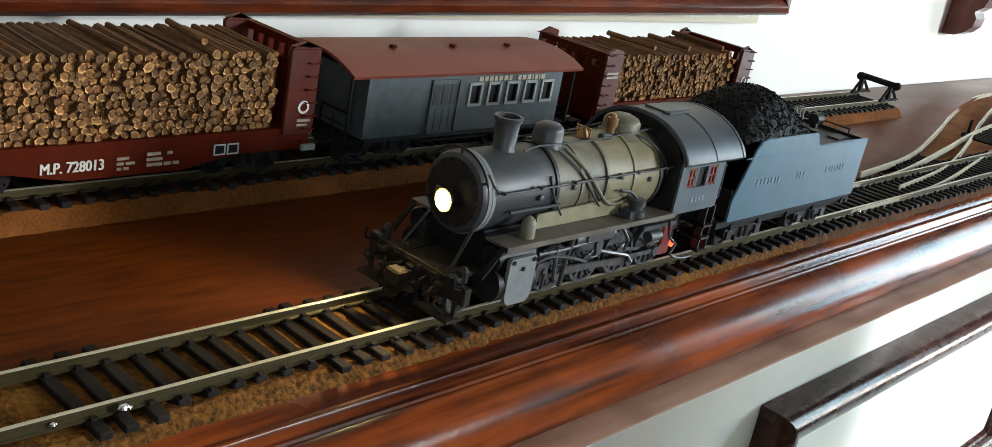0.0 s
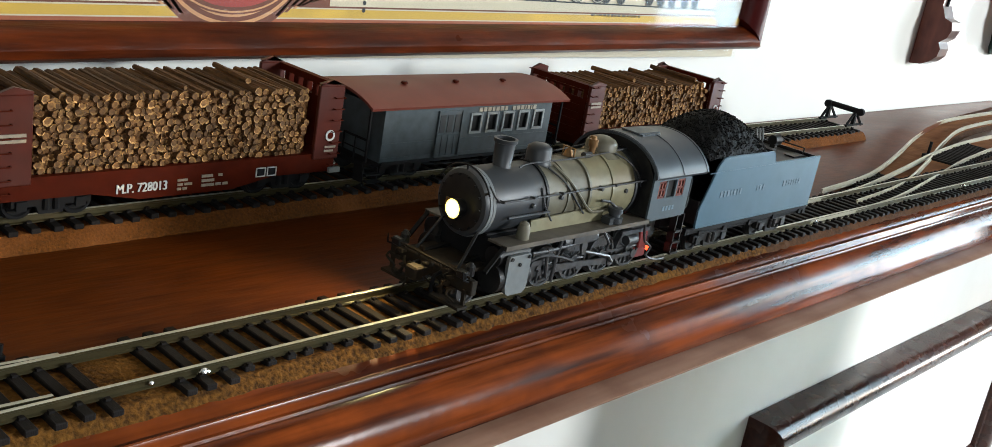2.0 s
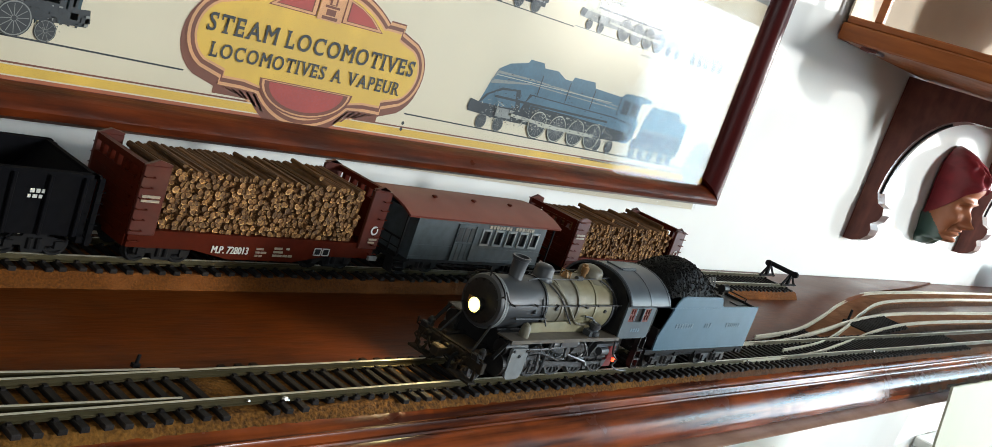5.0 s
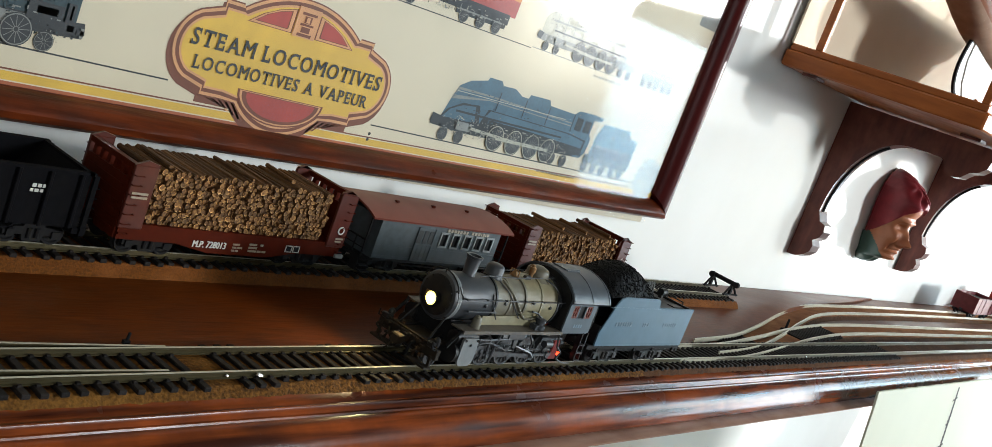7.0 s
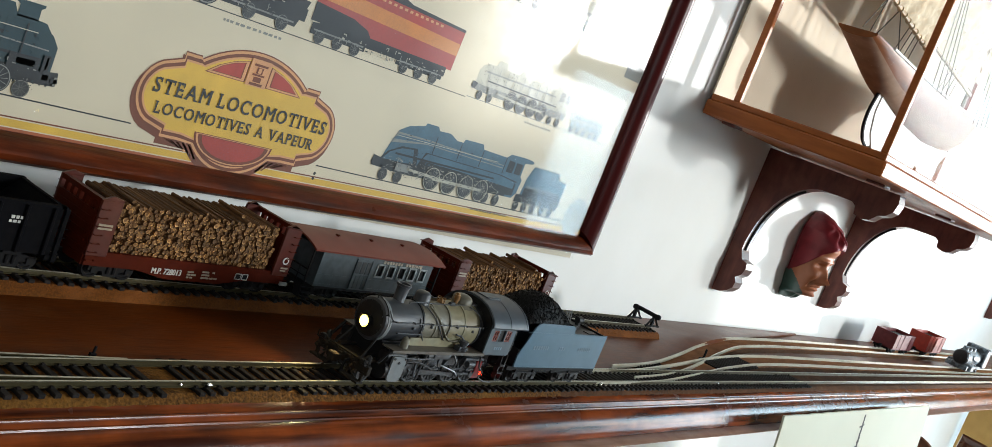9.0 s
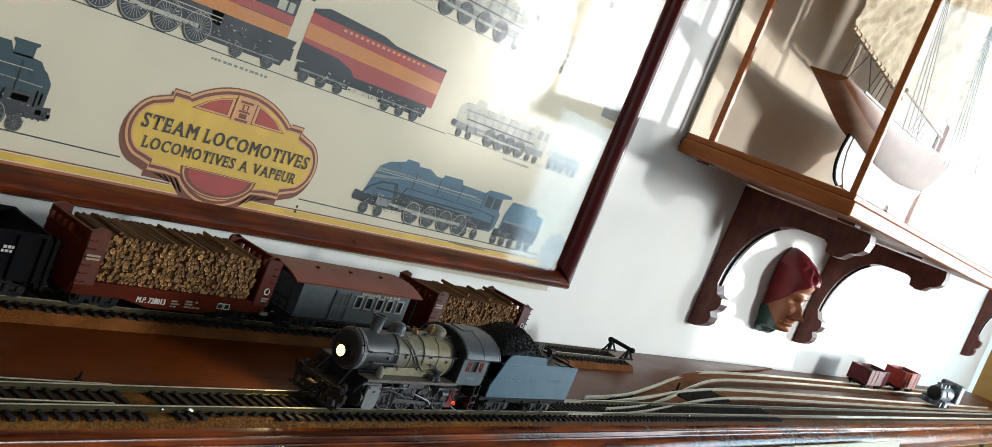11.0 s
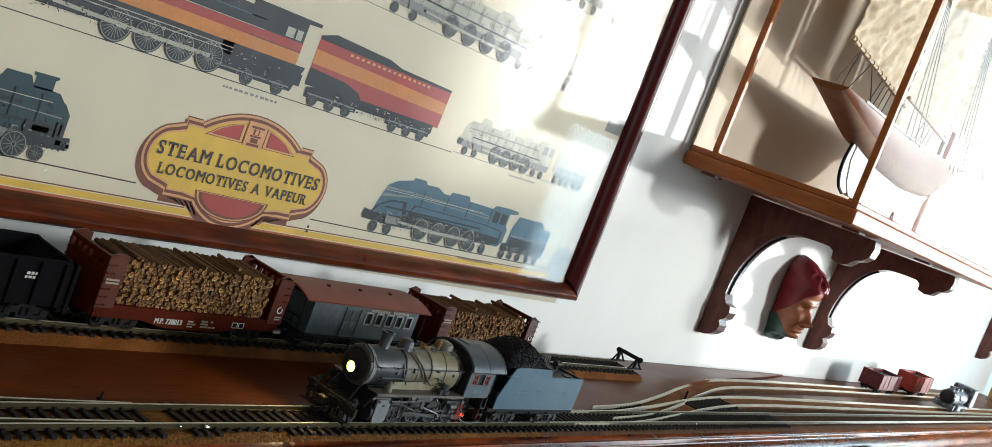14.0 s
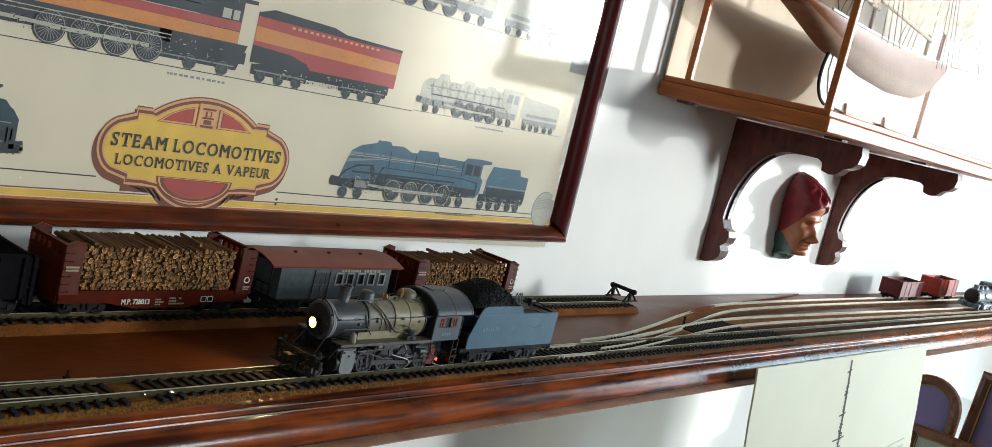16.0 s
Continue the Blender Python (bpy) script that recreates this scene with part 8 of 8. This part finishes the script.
edge_top = [(W_ * k / n, 0.0006 * noise.noise((k * 0.7, 1, 2)) + 0.0004) for k in range(n + 1)]
edge_r = [(W_ + 0.0022 * noise.noise((k * 0.9, 5, 2)) - 0.001 - 0.006 * k / n, -H_ * k / n) for k in range(1, n + 1)]
edge_l = [(0.0012 * noise.noise((k * 0.9, 8, 2)), -H_ + H_ * k / n) for k in range(0, n - 1)]
outline = edge_top[:-1] + [(W_ - 0.003, 0.0)] + edge_r + edge_l + [(0.001, -0.010)]
prism(bm, outline, 1, -0.0018, 0.0)
part("card", bm, SHEET, sheet_thing, "cream card with uneven edges")
Y_ = -0.0020


def stroke(pts, r, mat, name="pencil_stroke"):
    bm = bmesh.new()
    for (x0, z0), (x1, z1) in zip(pts, pts[1:]):
        d = Vector((x1 - x0, 0, z1 - z0))
        nrm = Vector((-d.z, 0, d.x)).normalized() * r
        vs = [bm.verts.new((x0 + nrm.x, Y_, z0 + nrm.z)), bm.verts.new((x0 - nrm.x, Y_, z0 - nrm.z)), bm.verts.new((x1 - nrm.x, Y_, z1 - nrm.z)), bm.verts.new((x1 + nrm.x, Y_, z1 + nrm.z))]
        bm.faces.new(vs)
    return part(name, bm, mat, sheet_thing)


mx = 0.225
stroke([(mx, -0.004), (mx + 0.001, -0.05), (mx - 0.001, -0.12), (mx + 0.002, -0.22), (mx, -0.34)], 0.0024, PENCIL)
for z, w in ((-0.016, 0.008), (-0.040, 0.006), (-0.062, 0.010), (-0.088, 0.018), (-0.104, 0.024), (-0.12, 0.014), (-0.16, 0.02)):
    stroke([(mx - w, z - 0.001), (mx, z), (mx + w * 0.7, z + 0.0015)], 0.0009, PENCIL)
rnd = random.Random(77)
for k in range(40):
    z = -0.01 - 0.0035 * k - rnd.uniform(0, 0.002)
    w = rnd.uniform(0.002, 0.004 + 0.00022 * k)
    stroke([(mx - w * rnd.random(), z), (mx + rnd.uniform(-0.002, 0.002), z - 0.003), (mx + w * rnd.random(), z - rnd.uniform(0, 0.006))], rnd.uniform(0.0004, 0.0011), PENCIL)
for k, dx in enumerate((-0.020, -0.010, 0.008, 0.018)):
    stroke([(mx + dx * 0.1, -0.100), (mx + dx, -0.19), (mx + dx * 1.8, -0.30)], 0.0006, PENCIL)
for z in (-0.122, -0.130, -0.142):
    stroke([(mx + 0.02, z - 0.018), (mx + 0.09, z - 0.008), (mx + 0.16, z + 0.006), (mx + 0.22, z + 0.010)], 0.0012, PENCIL_PALE, "wash_stroke")

# ---- framed picture low on the wall ----
lp_ = thing("wall_picture", "dark polished frame with a white mount low on the wall", "picture", 0.545, WALL_Y - 0.001, -0.306)
LFW, LFH = 0.78, 0.285
LOW_PROF = [(0.0, 0.0), (0.0, 0.020), (0.0015, 0.026), (0.006, 0.0315), (0.013, 0.0340), (0.021, 0.0335), (0.028, 0.0300), (0.033, 0.0245), (0.0345, 0.0200), (0.0385, 0.0185), (0.040, 0.0150), (0.040, 0.0)]
corners = [(0.0, 0.0), (LFW, 0.0), (LFW, -LFH), (0.0, -LFH)]
for name, k in (("frame_top", 0), ("frame_side", 1), ("frame_bottom", 2), ("frame_side", 3)):
    p, q = Vector(corners[k]), Vector(corners[(k + 1) % 4])
    d = (q - p).normalized()
    inward = Vector((d.y, -d.x))
    bm = bmesh.new()
    rails_ = []
    for a, dep in LOW_PROF:
        u, v = p + (d + inward) * a, q + (inward - d) * a
        rails_.append([bm.verts.new((e.x, -dep, e.y)) for e in (u, v)])
    for r0, r1 in zip(rails_, rails_[1:]):
        bm.faces.new((r0[0], r0[1], r1[1], r1[0]))
    for e in (0, 1):
        bm.faces.new([r[e] for r in rails_])
    bmesh.ops.recalc_face_normals(bm, faces=bm.faces[:])
    part(name, bm, LOW_FRAME, lp_, "dark polished frame rail", True)
bm = bmesh.new()
box(bm, 0.038, LFW - 0.038, -0.012, -0.002, -LFH + 0.038, -0.038)
part("mount", bm, PLASTER, lp_, "white mount")

# ---- white cabinet and small frames beyond the card ----
bm = bmesh.new()
box(bm, 0.25, 2.3, -0.46, WALL_Y - 0.002, -0.645, -0.625, 0, 0.002)
cb = thing("low_cabinet", "white painted low cabinet along the wall", "cabinet", 0, 0, 0)
part("cabinet_top", bm, PLASTER, cb)
bm = bmesh.new()
box(bm, 0.27, 2.28, -0.44, WALL_Y - 0.003, FLOOR_Z, -0.645)
part("carcass", bm, PLASTER, cb)
VIOLET = material("violet_print", (0.16, 0.14, 0.30), 0.4, second=(0.26, 0.22, 0.42), scale=22, amount=0.8)
FRAME_BROWN = material("brown_frame_wood", (0.16, 0.055, 0.022), 0.3, second=(0.09, 0.03, 0.012), scale=70, coat=0.5)
GILT = material("gilt_edge", (0.42, 0.27, 0.09), 0.35, metal=0.6)
rack = thing("wall_rack", "narrow white rack on the wall holding small frames", "rack", 1.30, WALL_Y - 0.001, -0.262)
bm = bmesh.new()
box(bm, -0.06, 0.75, -0.24, 0, -0.016, 0, 0, 0.002)
part("board", bm, PLASTER, rack)
bm = bmesh.new()
prism(bm, [(-0.20, -0.016), (0.0, -0.016), (0.0, -0.15)], 0, 0.3, 0.315)
part("prop", bm, PLASTER, rack)


def table_frame(x, y, w, h, arch, tilt, label, picture=VIOLET):
    t = thing("photo_frame", label, "photo frame", x, y, -0.2620, group="small frames")
    t.matrix_basis = pose(x, y, -0.2620, 0, 0, -90 + tilt) @ pose(0, 0, 0, -8, 0, 0)
    def loop(k):
        pts = [(-w / 2 + k, k), (w / 2 - k, k)]
        if arch:
            c = h - w / 2
            pts += [((w / 2 - k) * math.cos(math.pi * i / 14), c + (w / 2 - k) * math.sin(math.pi * i / 14)) for i in range(15)]
        else:
            pts += [(w / 2 - k, h - k), (-w / 2 + k, h - k)]
        return pts
    rings = []
    bm = bmesh.new()
    for k, y_ in ((0.0, 0.0), (0.0, -0.012), (0.003, -0.016), (0.010, -0.015), (0.016, -0.009), (0.018, -0.004)):
        rings.append([bm.verts.new((px, y_, pz)) for px, pz in loop(k)])
    for r0, r1 in zip(rings, rings[1:]):
        for i in range(len(r0)):
            j = (i + 1) % len(r0)
            bm.faces.new((r0[i], r0[j], r1[j], r1[i]))
    bm.faces.new(rings[0])
    bmesh.ops.recalc_face_normals(bm, faces=bm.faces[:])
    part("frame", bm, FRAME_BROWN, t, "polished brown wood")
    bm = bmesh.new()
    tube(bm, [(px, -0.0085, pz) for px, pz in loop(0.0165)] + [(loop(0.0165)[0][0], -0.0085, loop(0.0165)[0][1])], 0.0014, 6)
    part("slip", bm, GILT, t)
    bm = bmesh.new()
    bm.faces.new([bm.verts.new((px, -0.0045, pz)) for px, pz in loop(0.016)])
    part("print", bm, picture, t, "violet print")
    return t


table_frame(1.300, -0.145, 0.104, 0.148, True, 10, "arched brown photo frame with a violet print on a rack")
table_frame(1.345, -0.250, 0.120, 0.172, False, -14, "square brown photo frame with a violet print on a rack")
table_frame(1.255, -0.215, 0.150, 0.075, False, 4, "low brown photo frame standing before the others", PENCIL_PALE)

# ---- ochre panel with leaf marks at the far end ----
OCHRE = material("ochre_panel", (0.46, 0.27, 0.07), 0.6, second=(0.36, 0.20, 0.05), scale=40, stain=(0.28, 0.15, 0.05), stain_scale=12, stain_amount=0.4)
pn = thing("leaf_panel", "ochre panel with dark leaf strokes at the shelf's end", "panel", 2.318, -0.02, -0.30)
bm = bmesh.new()
box(bm, 0, 0.012, -0.55, 0, 0, 0.85, 0, 0.002)
part("panel_board", bm, OCHRE, pn)
rnd = random.Random(12)
for k in range(26):
    cy, cz_ = rnd.uniform(-0.5, -0.02), rnd.uniform(0.05, 0.8)
    for q in range(3):
        bm = bmesh.new()
        a, l = rnd.uniform(0, math.pi), rnd.uniform(0.018, 0.034)
        d = Vector((0, math.cos(a), math.sin(a)))
        nrm = Vector((0, -math.sin(a), math.cos(a)))
        c = Vector((-0.0006, cy, cz_))
        bm.faces.new([bm.verts.new(c + v) for v in (-d * l * 0.5, -nrm * l * 0.12 - d * l * 0.1, d * l * 0.5, nrm * l * 0.12 + d * l * 0.1)])
        part("leaf_stroke", bm, PENCIL, pn)
